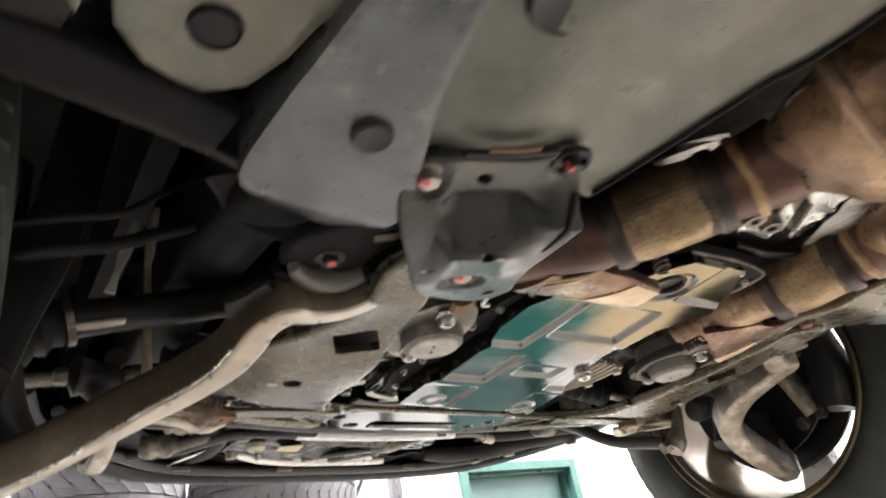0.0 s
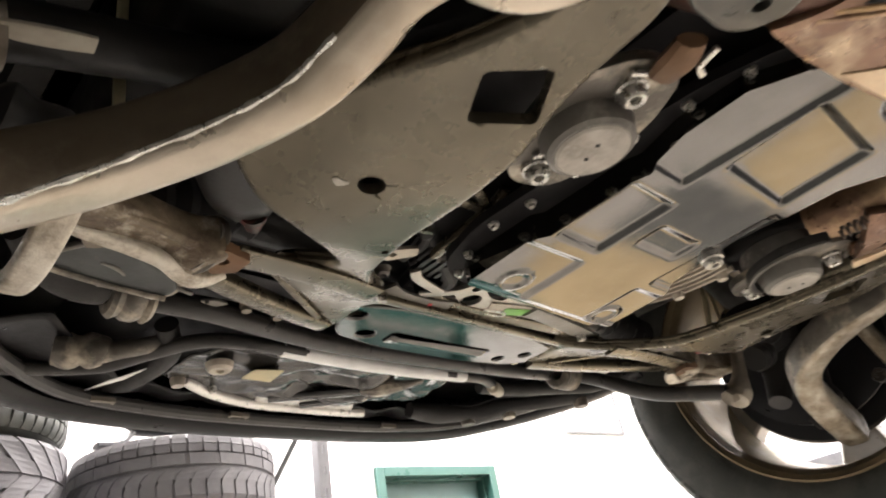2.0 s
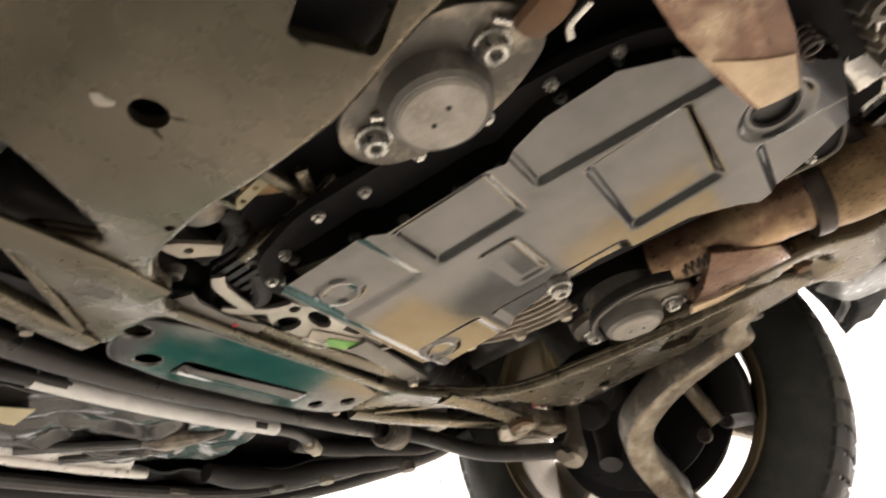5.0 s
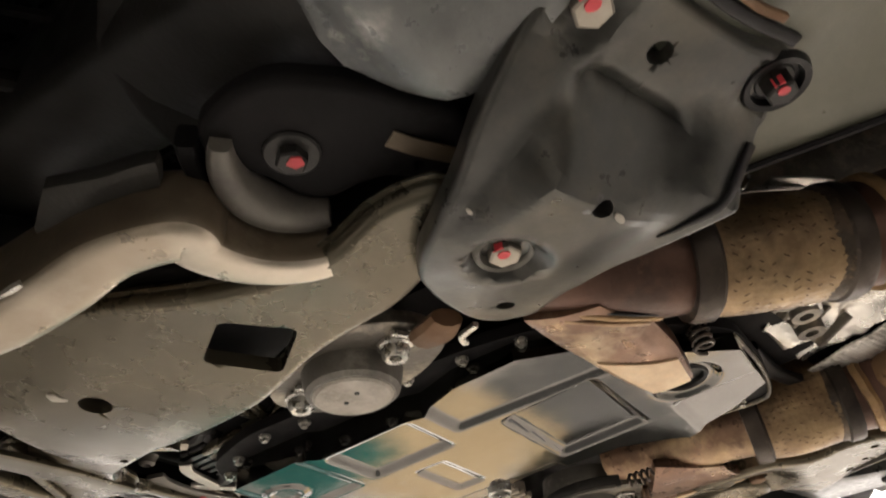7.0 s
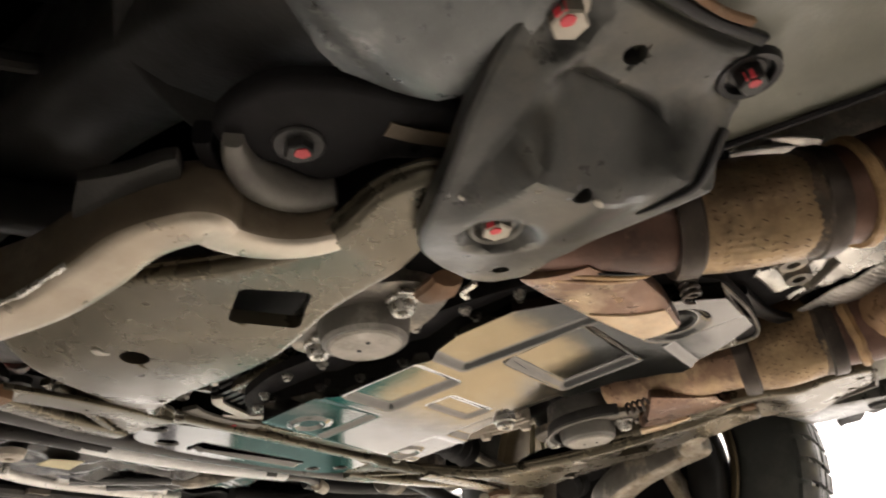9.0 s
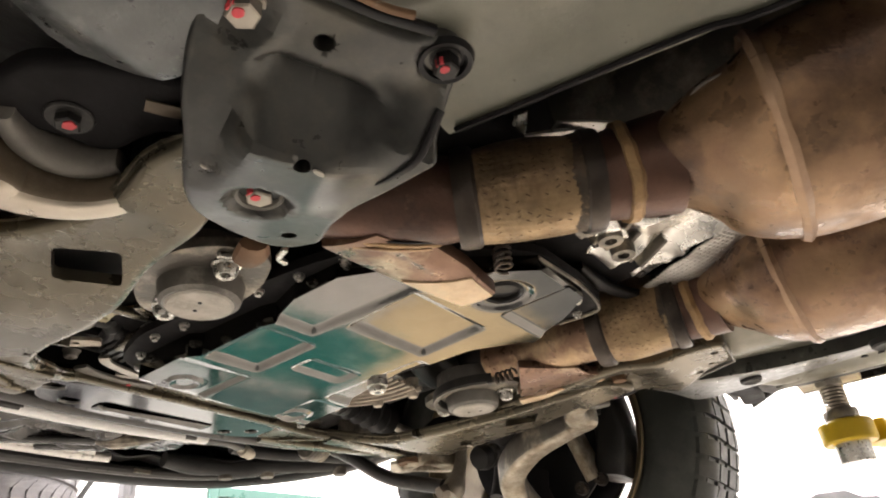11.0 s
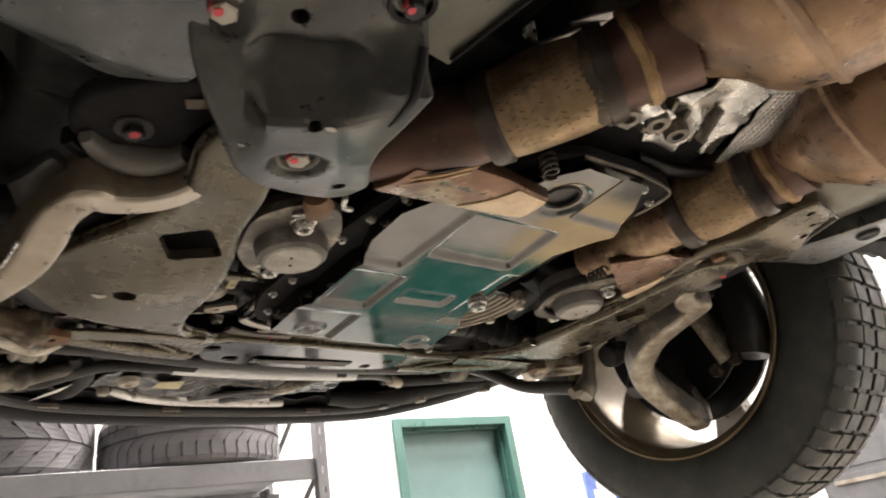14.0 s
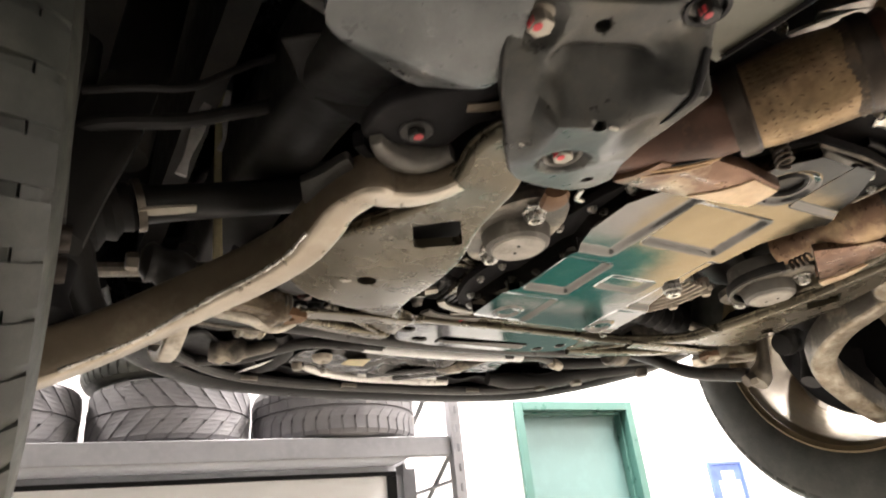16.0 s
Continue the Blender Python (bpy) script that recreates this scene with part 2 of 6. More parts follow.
def part(name, bm, mat, parent=None, label="", smooth=True, bevel=0.0, thick=0.0, seg=2, weighted=False):
    me = bpy.data.meshes.new(name)
    bmesh.ops.recalc_face_normals(bm, faces=bm.faces)
    bm.to_mesh(me)
    bm.free()
    if smooth:
        for p in me.polygons:
            p.use_smooth = True
        me.set_sharp_from_angle(angle=radians(35))
    for m in (mat if isinstance(mat, (list, tuple)) else [mat]):
        me.materials.append(m)
    ob = new(name, me)
    if parent:
        ob.parent = parent
    if label:
        ob["label"] = label
    if thick:
        so = ob.modifiers.new("thickness", "SOLIDIFY")
        so.thickness, so.offset = thick, 1.0
    if bevel:
        bv = ob.modifiers.new("edges", "BEVEL")
        bv.width, bv.segments, bv.limit_method, bv.angle_limit = bevel, seg, "ANGLE", radians(40)
        bv.harden_normals = False
    if weighted:
        wn = ob.modifiers.new("normals", "WEIGHTED_NORMAL")
        wn.keep_sharp = True
    return ob


def thing(name, label, category, group="", kind="", at=(0, 0, 0)):
    ob = new(name)
    ob.location = at
    return tagged(ob, label, category, group, kind)


def join(*bms):
    out = bmesh.new()
    for b in bms:
        me = bpy.data.meshes.new("tmp")
        b.to_mesh(me)
        b.free()
        out.from_mesh(me)
        bpy.data.meshes.remove(me)
    return out


def moved(bm, m):
    bmesh.ops.transform(bm, matrix=m, verts=bm.verts)
    return bm


def box(x0, x1, y0, y1, z0, z1):
    bm = bmesh.new()
    bmesh.ops.create_cube(bm, size=1.0)
    return moved(bm, Matrix.Translation(((x0 + x1) / 2, (y0 + y1) / 2, (z0 + z1) / 2)) @ Matrix.Diagonal((x1 - x0, y1 - y0, z1 - z0, 1)))


def circle(x, y, r, n=20, sx=1.0, sy=1.0, turn=0.0):
    out = []
    for i in range(n):
        a = 2 * math.pi * i / n
        u, v = r * sx * math.cos(a), r * sy * math.sin(a)
        out.append((x + u * math.cos(turn) - v * math.sin(turn), y + u * math.sin(turn) + v * math.cos(turn)))
    return out


def rounded(poly, r, n=4):
    """The polygon with its corners rounded."""
    out, k = [], len(poly)
    for i in range(k):
        p, a, b = Vector(poly[i]), Vector(poly[i - 1]), Vector(poly[(i + 1) % k])
        da, db = (a - p), (b - p)
        rr = min(r, da.length * 0.45, db.length * 0.45)
        s, e = p + da.normalized() * rr, p + db.normalized() * rr
        for j in range(n + 1):
            t = j / n
            q = s * (1 - t) ** 2 + p * 2 * t * (1 - t) + e * t ** 2
            out.append((q.x, q.y))
    return out


def plate(poly, z0, z1, holes=()):
    """A flat plate with holes that go through it."""
    bm = bmesh.new()
    for loop in [poly, *holes]:
        vs = [bm.verts.new((x, y, z0)) for x, y in loop]
        for i in range(len(vs)):
            bm.edges.new((vs[i - 1], vs[i]))
    bmesh.ops.triangle_fill(bm, edges=bm.edges, use_beauty=True, use_dissolve=False)
    res = bmesh.ops.extrude_face_region(bm, geom=list(bm.faces))
    bmesh.ops.translate(bm, vec=(0, 0, z1 - z0), verts=[g for g in res["geom"] if isinstance(g, bmesh.types.BMVert)])
    return bm


def spline(pts, per=6):
    """A smooth line through the points; each may carry further numbers (radius)."""
    P = [np.array(p, float) for p in pts]
    P = [2 * P[0] - P[1]] + P + [2 * P[-1] - P[-2]]
    out = []
    for i in range(1, len(P) - 2):
        for j in range(per):
            t = j / per
            a, b, c, d = P[i - 1 : i + 3]
            out.append(0.5 * (2 * b + (c - a) * t + (2 * a - 5 * b + 4 * c - d) * t * t + (3 * b - a - 3 * c + d) * t ** 3))
    return out + [P[-2]]


def sweep(pts, r=0.01, n=12, per=6, smooth=True, flat=1.0, cap=True, wave=None, square=1.0):
    """A tube along the points (x, y, z) or (x, y, z, radius). flat: height of the section against its width."""
    L = spline([(*p, r) if len(p) == 3 else p for p in pts], per) if smooth else [np.array((*p, r) if len(p) == 3 else p, float) for p in pts]
    bm, rings, up = bmesh.new(), [], Vector((0, 0, 1))
    for i, p in enumerate(L):
        a, b = L[max(i - 1, 0)], L[min(i + 1, len(L) - 1)]
        t = Vector((b - a)[:3]).normalized()
        if abs(t.dot(up)) > 0.95:
            up = Vector((0, 1, 0)) if abs(t.y) < 0.9 else Vector((1, 0, 0))
        s = t.cross(up).normalized()
        u = s.cross(t)
        rad = p[3] * (wave(i) if wave else 1)
        ring = []
        for k in range(n):
            c, d = math.cos(2 * math.pi * k / n), math.sin(2 * math.pi * k / n)
            c, d = math.copysign(abs(c) ** square, c), math.copysign(abs(d) ** square, d)
            ring.append(bm.verts.new(Vector(p[:3]) + s * rad * c + u * rad * flat * d))
        rings.append(ring)
    for a, b in zip(rings, rings[1:]):
        for k in range(n):
            bm.faces.new((a[k - 1], a[k], b[k], b[k - 1]))
    if cap:
        bm.faces.new(rings[0])
        bm.faces.new(rings[-1])
    return bm


def lathe(profile, n=32, axis="z", close=False):
    """A turned shape: profile of (radius, height) along the axis."""
    bm, rings = bmesh.new(), []
    for r, h in profile:
        ring = []
        for k in range(n):
            a = 2 * math.pi * k / n
            u, v = r * math.cos(a), r * math.sin(a)
            ring.append(bm.verts.new({"z": (u, v, h), "x": (h, u, v), "y": (u, h, v)}[axis]))
        rings.append(ring)
    pairs = list(zip(rings, rings[1:])) + ([(rings[-1], rings[0])] if close else [])
    for a, b in pairs:
        for k in range(n):
            bm.faces.new((a[k - 1], a[k], b[k], b[k - 1]))
    if not close:
        for ring, p in ((rings[0], profile[0]), (rings[-1], profile[-1])):
            if p[0] > 1e-4:
                bm.faces.new(ring)
    bmesh.ops.remove_doubles(bm, verts=bm.verts, dist=1e-5)
    return bm


def along(p, q):
    """A pose at p whose z axis points to q."""
    d = Vector(q) - Vector(p)
    return Matrix.Translation(p) @ d.to_track_quat("Z", "Y").to_matrix().to_4x4()


def patch(left, right, nu, nv, height, drop=None):
    """A pressed sheet between two outlines that run the same way; height(x, y) gives z. drop: an edge turned up by so much all round."""
    def line(pts, n):
        P = [np.array(p, float) for p in pts]
        d = np.r_[0, np.cumsum([np.linalg.norm(b - a) for a, b in zip(P, P[1:])])]
        return [np.array([np.interp(s, d, [p[k] for p in P]) for k in range(2)]) for s in np.linspace(0, d[-1], n)]
    A, B = line(left, nv), line(right, nv)
    bm, g = bmesh.new(), []
    for a, b in zip(A, B):
        g.append([])
        for u in np.linspace(0, 1, nu):
            x, y = a * (1 - u) + b * u
            g[-1].append(bm.verts.new((x, y, height(x, y))))
    for r, s in zip(g, g[1:]):
        for i in range(nu - 1):
            bm.faces.new((r[i], r[i + 1], s[i + 1], s[i]))
    if drop:
        rim = [e for e in bm.edges if len(e.link_faces) == 1]
        res = bmesh.ops.extrude_edge_only(bm, edges=rim)
        bmesh.ops.translate(bm, vec=(0, 0, drop), verts=[v for v in res["geom"] if isinstance(v, bmesh.types.BMVert)])
    return bm


def step(a, b, x):
    t = min(1, max(0, (x - a) / (b - a)))
    return t * t * (3 - 2 * t)


def inside(x, y, x0, x1, y0, y1, soft, skew=0.0):
    """1 within a soft-edged rectangle, 0 outside."""
    x = x - skew * (y - y0)
    return step(x0 - soft, x0 + soft, x) * (1 - step(x1 - soft, x1 + soft, x)) * step(y0 - soft, y0 + soft, y) * (1 - step(y1 - soft, y1 + soft, y))


def hex_bolt(r=0.010, h=0.009, flange=1.45):
    """A bolt head that points down, with its washer; its seat is at z = 0."""
    return join(lathe([(r * flange, 0), (r * flange, -0.002), (r * flange * 0.92, -0.003)], 20),
                moved(lathe([(r, 0), (r, -h + 0.001), (r * 0.86, -h)], 6), Matrix.Translation((0, 0, -0.003))))


M_TONGUE = material("bright_tan_steel", (0.80, 0.66, 0.46), 0.4, 0.25, dark=(0.58, 0.42, 0.26), scale=22, bump=0.1)


def within(x, y, loop):
    """True inside a closed outline."""
    odd = False
    for i in range(len(loop)):
        (ax, ay), (bx, by) = loop[i - 1], loop[i]
        if (ay > y) != (by > y) and x < (bx - ax) * (y - ay) / (by - ay) + ax:
            odd = not odd
    return odd


def offset(loop, d):
    """The outline moved inwards by d."""
    area = sum(loop[i - 1][0] * loop[i][1] - loop[i][0] * loop[i - 1][1] for i in range(len(loop)))
    s, out = (1 if area > 0 else -1), []
    for i in range(len(loop)):
        p, a, q = Vector(loop[i]), Vector(loop[i - 1]), Vector(loop[(i + 1) % len(loop)])
        n1, n2 = (p - a), (q - p)
        n1, n2 = Vector((-n1.y, n1.x)).normalized(), Vector((-n2.y, n2.x)).normalized()
        n = n1 + n2
        n = n / max(n.length_squared * 0.5, 0.5)
        out.append(((p + n * d * s).x, (p + n * d * s).y))
    return out


def pressed(poly, z, r, holes=(), up=0.03, cell=0.011, lie=None):
    """A pressed sheet with a rounded-over rim turned up, holes with turned edges, and its own relief lie(x, y)."""
    high = lie or (lambda x, y: 0.0)
    fine = []
    for i in range(len(poly)):
        a, q = Vector(poly[i - 1]), Vector(poly[i])
        k = max(1, round((q - a).length / 0.009))
        fine += [tuple(a.lerp(q, (j + 1) / k)) for j in range(k)]
    poly = fine
    face = offset(poly, r)
    bm = bmesh.new()
    for loop in [face, *holes]:
        vs = [bm.verts.new((x, y, 0)) for x, y in loop]
        for i in range(len(vs)):
            bm.edges.new((vs[i - 1], vs[i]))
    bmesh.ops.triangle_fill(bm, edges=bm.edges, use_beauty=True, use_dissolve=False)
    xs, ys = [p[0] for p in poly], [p[1] for p in poly]
    for k, lo, hi in ((0, min(xs), max(xs)), (1, min(ys), max(ys))):
        for v in np.arange(lo + cell * 0.5, hi, cell):
            bmesh.ops.bisect_plane(bm, geom=bm.verts[:] + bm.edges[:] + bm.faces[:], plane_co=(v, v, 0), plane_no=(1 - k, k, 0), dist=1e-6)
    for v in bm.verts:
        v.co.z = z + high(v.co.x, v.co.y)
    def ring(d, h):
        return [bm.verts.new((x, y, z + h + high(fx, fy))) for (x, y), (fx, fy) in zip(offset(poly, d), face)]
    rings = [ring(r * (1 - math.sin(a)), r * (1 - math.cos(a))) for a in np.linspace(0, math.pi / 2, 6)] + [ring(0, up)]
    for a, c in zip(rings, rings[1:]):
        for i in range(len(a)):
            bm.faces.new((a[i - 1], a[i], c[i], c[i - 1]))
    for loop in holes:
        lo = [bm.verts.new((x, y, z + high(x, y))) for x, y in loop]
        hi = [bm.verts.new((x, y, z + high(x, y) + 0.010)) for x, y in loop]
        for i in range(len(lo)):
            bm.faces.new((lo[i - 1], lo[i], hi[i], hi[i - 1]))
    bmesh.ops.remove_doubles(bm, verts=bm.verts, dist=2e-5)
    return bm

# ---- the room ----
ROOM = pose(0, 0, 0, 0, 0, -5.73)
WY, RX, LX, BY, TOP = 3.62, 5.0, -8.0, -6.5, 4.0
DX0, DX1, DTOP = 1.533, 2.440, 2.080


def roomy(ob):
    ob.matrix_world = ROOM @ ob.matrix_world
    return ob


def structure(name, bm, mat, label=""):
    return tagged(roomy(part(name, bm, mat, None, label)), kind="structure")


structure("floor", box(LX - 0.2, RX + 0.2, BY - 0.2, WY + 0.2, -0.2, 0), M_FLOOR, "tan sealed concrete workshop floor")
structure("ceiling", box(LX - 0.2, RX + 0.2, BY - 0.2, WY + 0.2, TOP, TOP + 0.2), M_CEIL)
structure("wall_north", join(box(LX - 0.2, DX0 + 0.04, WY, WY + 0.2, 0, TOP), box(DX1 - 0.04, RX + 0.2, WY, WY + 0.2, 0, TOP), box(DX0 + 0.04, DX1 - 0.04, WY, WY + 0.2, DTOP - 0.04, TOP)), M_WALL, "white painted workshop wall")
structure("wall_east", box(RX, RX + 0.2, BY, WY, 0, TOP), M_WALL, "white painted workshop wall")
structure("wall_west", box(LX - 0.2, LX, BY, WY, 0, TOP), M_WALL, "white painted workshop wall")
structure("wall_south", box(LX - 0.2, RX + 0.2, BY - 0.2, BY, 0, TOP), M_WALL, "white painted workshop wall")

# Unseen tan sheets, added so that the oil pan reflects tan.
tagged(roomy(part("added_floor_sheet", join(box(1.96, 3.30, 2.05, 2.735, 0.0, 0.008), box(2.47, 3.50, 2.737, 3.35, 0.0, 0.008)), M_TANSHEET, None, "tan sheet added on the floor for pan reflections")), kind="structure")
tagged(roomy(part("added_floor_sheet", box(2.45, 3.05, 0.60, 1.42, 0.0, 0.006), M_TANSHEET, None, "small tan sheet added on the floor for pan reflections")), kind="structure")
# Unseen dark sheet, added to darken what the pan's rear reflects.
tagged(roomy(part("added_floor_sheet", join(box(3.31, 4.0, 1.46, 2.45, 0.0, 0.006), box(2.2, 3.309, 1.46, 2.045, 0.0, 0.006)), M_DARKSHEET, None, "dark sheet added to darken the pan's reflection")), kind="structure")
# Added dark sheet that cuts the light bounced onto the underbody.
tagged(roomy(part("added_floor_sheet", box(-1.6, 0.4, -2.2, 1.3, 0.0, 0.006), M_DARKSHEET, None, "dark sheet added under the car to cut bounced light")), kind="structure")
# Dark sheet in place of the shade cast beside the rack.
tagged(roomy(part("added_floor_sheet", box(0.45, 1.24, 2.85, 3.60, 0.0, 0.006), M_DARKSHEET, None, "dark sheet standing for shade beside the rack")), kind="structure")
# Unseen green sheet, added for the green reflected in pan and crossmember.
tagged(roomy(part("added_green_sheet", join(box(1.47, 2.455, 2.74, 3.60, 0.0, 0.004), box(1.25, 1.469, 3.15, 3.60, 0.0, 0.004)), M_GREENSHEET, None, "dark green sheet added for the pan's green reflection")), kind="structure")
door = tagged(new("door_1"), "closed teal green metal door in a white wall", "door", kind="structure")
door.matrix_world = ROOM
F = 0.055
part("door_frame", join(box(DX0, DX0 + F, WY - 0.025, WY + 0.16, 0, DTOP), box(DX1 - F, DX1, WY - 0.025, WY + 0.16, 0, DTOP), box(DX0 + F, DX1 - F, WY - 0.025, WY + 0.16, DTOP - F, DTOP),
     box(DX0 + F, DX0 + F + 0.016, WY + 0.04, WY + 0.10, 0, DTOP - F), box(DX1 - F - 0.016, DX1 - F, WY + 0.04, WY + 0.10, 0, DTOP - F), box(DX0 + F + 0.016, DX1 - F - 0.016, WY + 0.04, WY + 0.10, DTOP - F - 0.016, DTOP - F)), M_GREENF, door, "dark green pressed steel frame", bevel=0.003)
leaf = part("door_leaf", box(DX0 + F + 0.003, DX1 - F - 0.003, WY + 0.105, WY + 0.15, 0.01, DTOP - F - 0.003), M_GREEN, door, "flat pale teal leaf", bevel=0.002)
part("door_handle", join(sweep([(DX0 + 0.12, WY + 0.105, 1.0), (DX0 + 0.12, WY + 0.055, 1.0), (DX0 + 0.23, WY + 0.05, 1.0)], 0.009), box(DX0 + 0.10, DX0 + 0.14, WY + 0.098, WY + 0.105, 0.93, 1.07)), M_STEEL, leaf)

# pictures on the walls
def picture(name, label, x0, x1, z0, z1, face, frame_mat, bars=()):
    p = thing(name, label, "poster")
    p.matrix_world = ROOM
    t = 0.018
    part("frame", join(box(x0, x0 + t, WY - 0.02, WY - 0.001, z0, z1), box(x1 - t, x1, WY - 0.02, WY - 0.001, z0, z1), box(x0 + t, x1 - t, WY - 0.02, WY - 0.001, z1 - t, z1), box(x0 + t, x1 - t, WY - 0.02, WY - 0.001, z0, z0 + t)), frame_mat, p)
    part("sheet", box(x0 + t, x1 - t, WY - 0.01, WY - 0.002, z0 + t, z1 - t), face, p)
    for bx0, bx1, bz0, bz1, bm_ in bars:
        part("print", box(bx0, bx1, WY - 0.013, WY - 0.0105, bz0, bz1), bm_, p)
    return p


M_BLUE = material("blue_print", (0.10, 0.16, 0.42), 0.4, bump=0.02)
M_PALEPRINT = material("pale_print", (0.62, 0.63, 0.66), 0.4, bump=0.02)
M_REDPRINT = material("red_print", (0.55, 0.10, 0.12), 0.4, bump=0.02)
M_FRAMEGREY = material("grey_frame", (0.22, 0.22, 0.23), 0.4, bump=0.02)
picture("calendar", "small blue print with a pale car shape on the wall", 2.985, 3.293, 1.337, 1.671, M_BLUE, M_BLUE, [(3.056, 3.249, 1.425, 1.548, M_PALEPRINT), (3.091, 3.205, 1.553, 1.61, M_PALEPRINT), (3.047, 3.267, 1.372, 1.407, M_REDPRINT)])
picture("notice_frame", "thin grey frame with white paper on the wall", 3.24, 3.909, 2.314, 2.868, M_WALL, M_FRAMEGREY)
small = picture("notice_frame", "narrow grey frame with white paper on the wall", 3.42, 4.1, 2.48, 3.1, M_WALL, M_FRAMEGREY)
small.matrix_world = ROOM @ pose(RX - WY, 6.95, 0, 0, 0, -90)

cab = thing("cabinet", "grey steel tool cabinet standing on the floor", "cabinet")
cab.matrix_world = ROOM @ pose(4.70, 2.44, 0.08)
part("body", box(-0.35, 0.35, -0.3, 0.3, 0.08, 1.72), M_SHELFDARK, cab, bevel=0.006)
for k in range(4):
    dr = part("drawer", box(-0.36, -0.352, -0.27, 0.27, 0.15 + k * 0.39, 0.5 + k * 0.39), M_SHELFDARK, cab, bevel=0.002)
    part("handle", box(-0.38, -0.362, -0.2, 0.2, 0.44 + k * 0.39, 0.465 + k * 0.39), M_STEEL, dr)

wallart = thing("wall_banner", "faded grey drawing of a car on the white wall", "poster")
wallart.matrix_world = ROOM
M_FADE = material("faded_print", (0.06, 0.06, 0.062), 0.6, bump=0.02)
M_FADERED = material("faded_red_print", (0.40, 0.17, 0.14), 0.6, bump=0.02)
CZ = 1.80
for cy, mat_ in ((0.0, M_FADE),):
    part("print", moved(plate(rounded([(0.9, -0.05), (0.9, 0.02), (0.7, 0.05), (0.55, 0.15), (0.2, 0.17), (-0.05, 0.08), (-0.5, 0.04), (-0.55, -0.04), (-0.35, -0.08), (0.6, -0.08)], 0.04), 0, 0.004, [circle(0.55, -0.03, 0.05, 14), circle(-0.28, -0.02, 0.04, 14)]),
         pose(RX - 0.002, 1.52, CZ, 90, 0, -90) @ Matrix.Scale(0.55, 4)), M_FADE, wallart)
    part("print", moved(plate(rounded([(0.12, 0.0), (0.12, 0.03), (-0.1, 0.02), (-0.1, -0.01)], 0.01), 0.004, 0.006), pose(RX - 0.002, 1.52, CZ, 90, 0, -90) @ Matrix.Scale(0.55, 4)), M_FADERED, wallart)


def tyre_mesh(R=0.33, w=0.22, rim=0.22, n=72, bulge=0.0):
    """A tyre round the x axis: carcass with shoulders, sidewalls and circular grooves."""
    h = w / 2
    prof = [(rim, -h * 0.82), (rim + 0.012, -h * 0.92), (rim + (R - rim) * 0.3, -h), (rim + (R - rim) * 0.55, -h * 1.01), (R - 0.034, -h * 0.97), (R - 0.016, -h * 0.91), (R - 0.007, -h * 0.84), (R - 0.004, -h * 0.78)]
    k = len(prof)
    ribs = [-0.78, -0.43, -0.37, -0.035, 0.035, 0.37, 0.43, 0.78]
    for i in range(0, 8, 2):
        a, b = ribs[i] * h, ribs[i + 1] * h
        top = R - 0.003 if i in (0, 6) else R
        prof += [(top - 0.007, a), (top, a + 0.002), (top, b - 0.002), (top - 0.007, b)]
    prof += [(r, -x) for r, x in reversed(prof[:k])]
    prof += [(rim - 0.004, h * 0.7), (rim - 0.004, -h * 0.7)]
    return lathe(prof, n, "x", close=True)


def tread_blocks(R, w, n=64, style="block"):
    """Raised tread bars with slits between them."""
    bm, h = bmesh.new(), w / 2
    gap = {"block": 0.41, "chevron": 0.45, "wave": 0.45}[style]
    rise = {"block": 0.0055, "chevron": 0.0026, "wave": 0.0028}[style]
    for i in range(n):
        for s in (-1, 1):
            if style == "block":
                rows = [(0.46, 0.92, 0.1 * s, 1), (0.06, 0.40, 0.2 * s, 1)]
            elif style == "chevron":
                rows = [(a, a + 0.1475, 1.5, 1) for a in (0.03, 0.1775, 0.325, 0.4725, 0.62, 0.7675)]
            else:
                rows = [(a, a + 0.138, 1.3, 1) for a in (0.06, 0.198, 0.336, 0.474, 0.612, 0.75)] if s > 0 else [(0.06, 0.36, 0.2, 2), (0.40, 0.60, 0.1, 1), (0.63, 0.89, 0.1, 1)]
            for x0, x1, slant, every in rows:
                if i % every:
                    continue
                cols = 5 if style == "block" else 1
                rings = []
                for q in range(cols + 1):
                    xx = x0 + (x1 - x0) * q / cols
                    drop = 0.016 * max(0.0, (xx - 0.55) / 0.35) ** 2 if style == "block" else (0.010 if xx > 0.8 else 0) + (0.001 if xx > 0.4 else 0)
                    ring = []
                    for lift, da in ((-0.006, -gap), (rise, -gap * 0.93), (rise, gap * 0.93), (-0.006, gap)):
                        bend = 0.35 * math.sin(xx * 5.0) if style == "wave" and s > 0 else 0.0
                        ang = (i + da * every + (0.5 if every == 2 else 0) + slant * xx + bend) * 2 * math.pi / n
                        rr = R + lift - drop
                        ring.append(bm.verts.new((s * xx * h, rr * math.cos(ang), rr * math.sin(ang))))
                    rings.append(ring)
                bm.faces.new(rings[0])
                bm.faces.new(rings[-1])
                for a, b in zip(rings, rings[1:]):
                    for q in range(4):
                        bm.faces.new((a[q - 1], a[q], b[q], b[q - 1]))
    return bm


# ---- the car ----
car = thing("car", "dark car raised on a lift, with a dirty underbody", "car")


def side(sx, pts):
    return [(sx * p[0], *p[1:]) for p in pts]


def flip(sx, bm):
    """Mirrors a mesh built for the left side (x < 0) to the other side."""
    if sx > 0:
        bmesh.ops.scale(bm, vec=(-1, 1, 1), verts=bm.verts)
    return bm


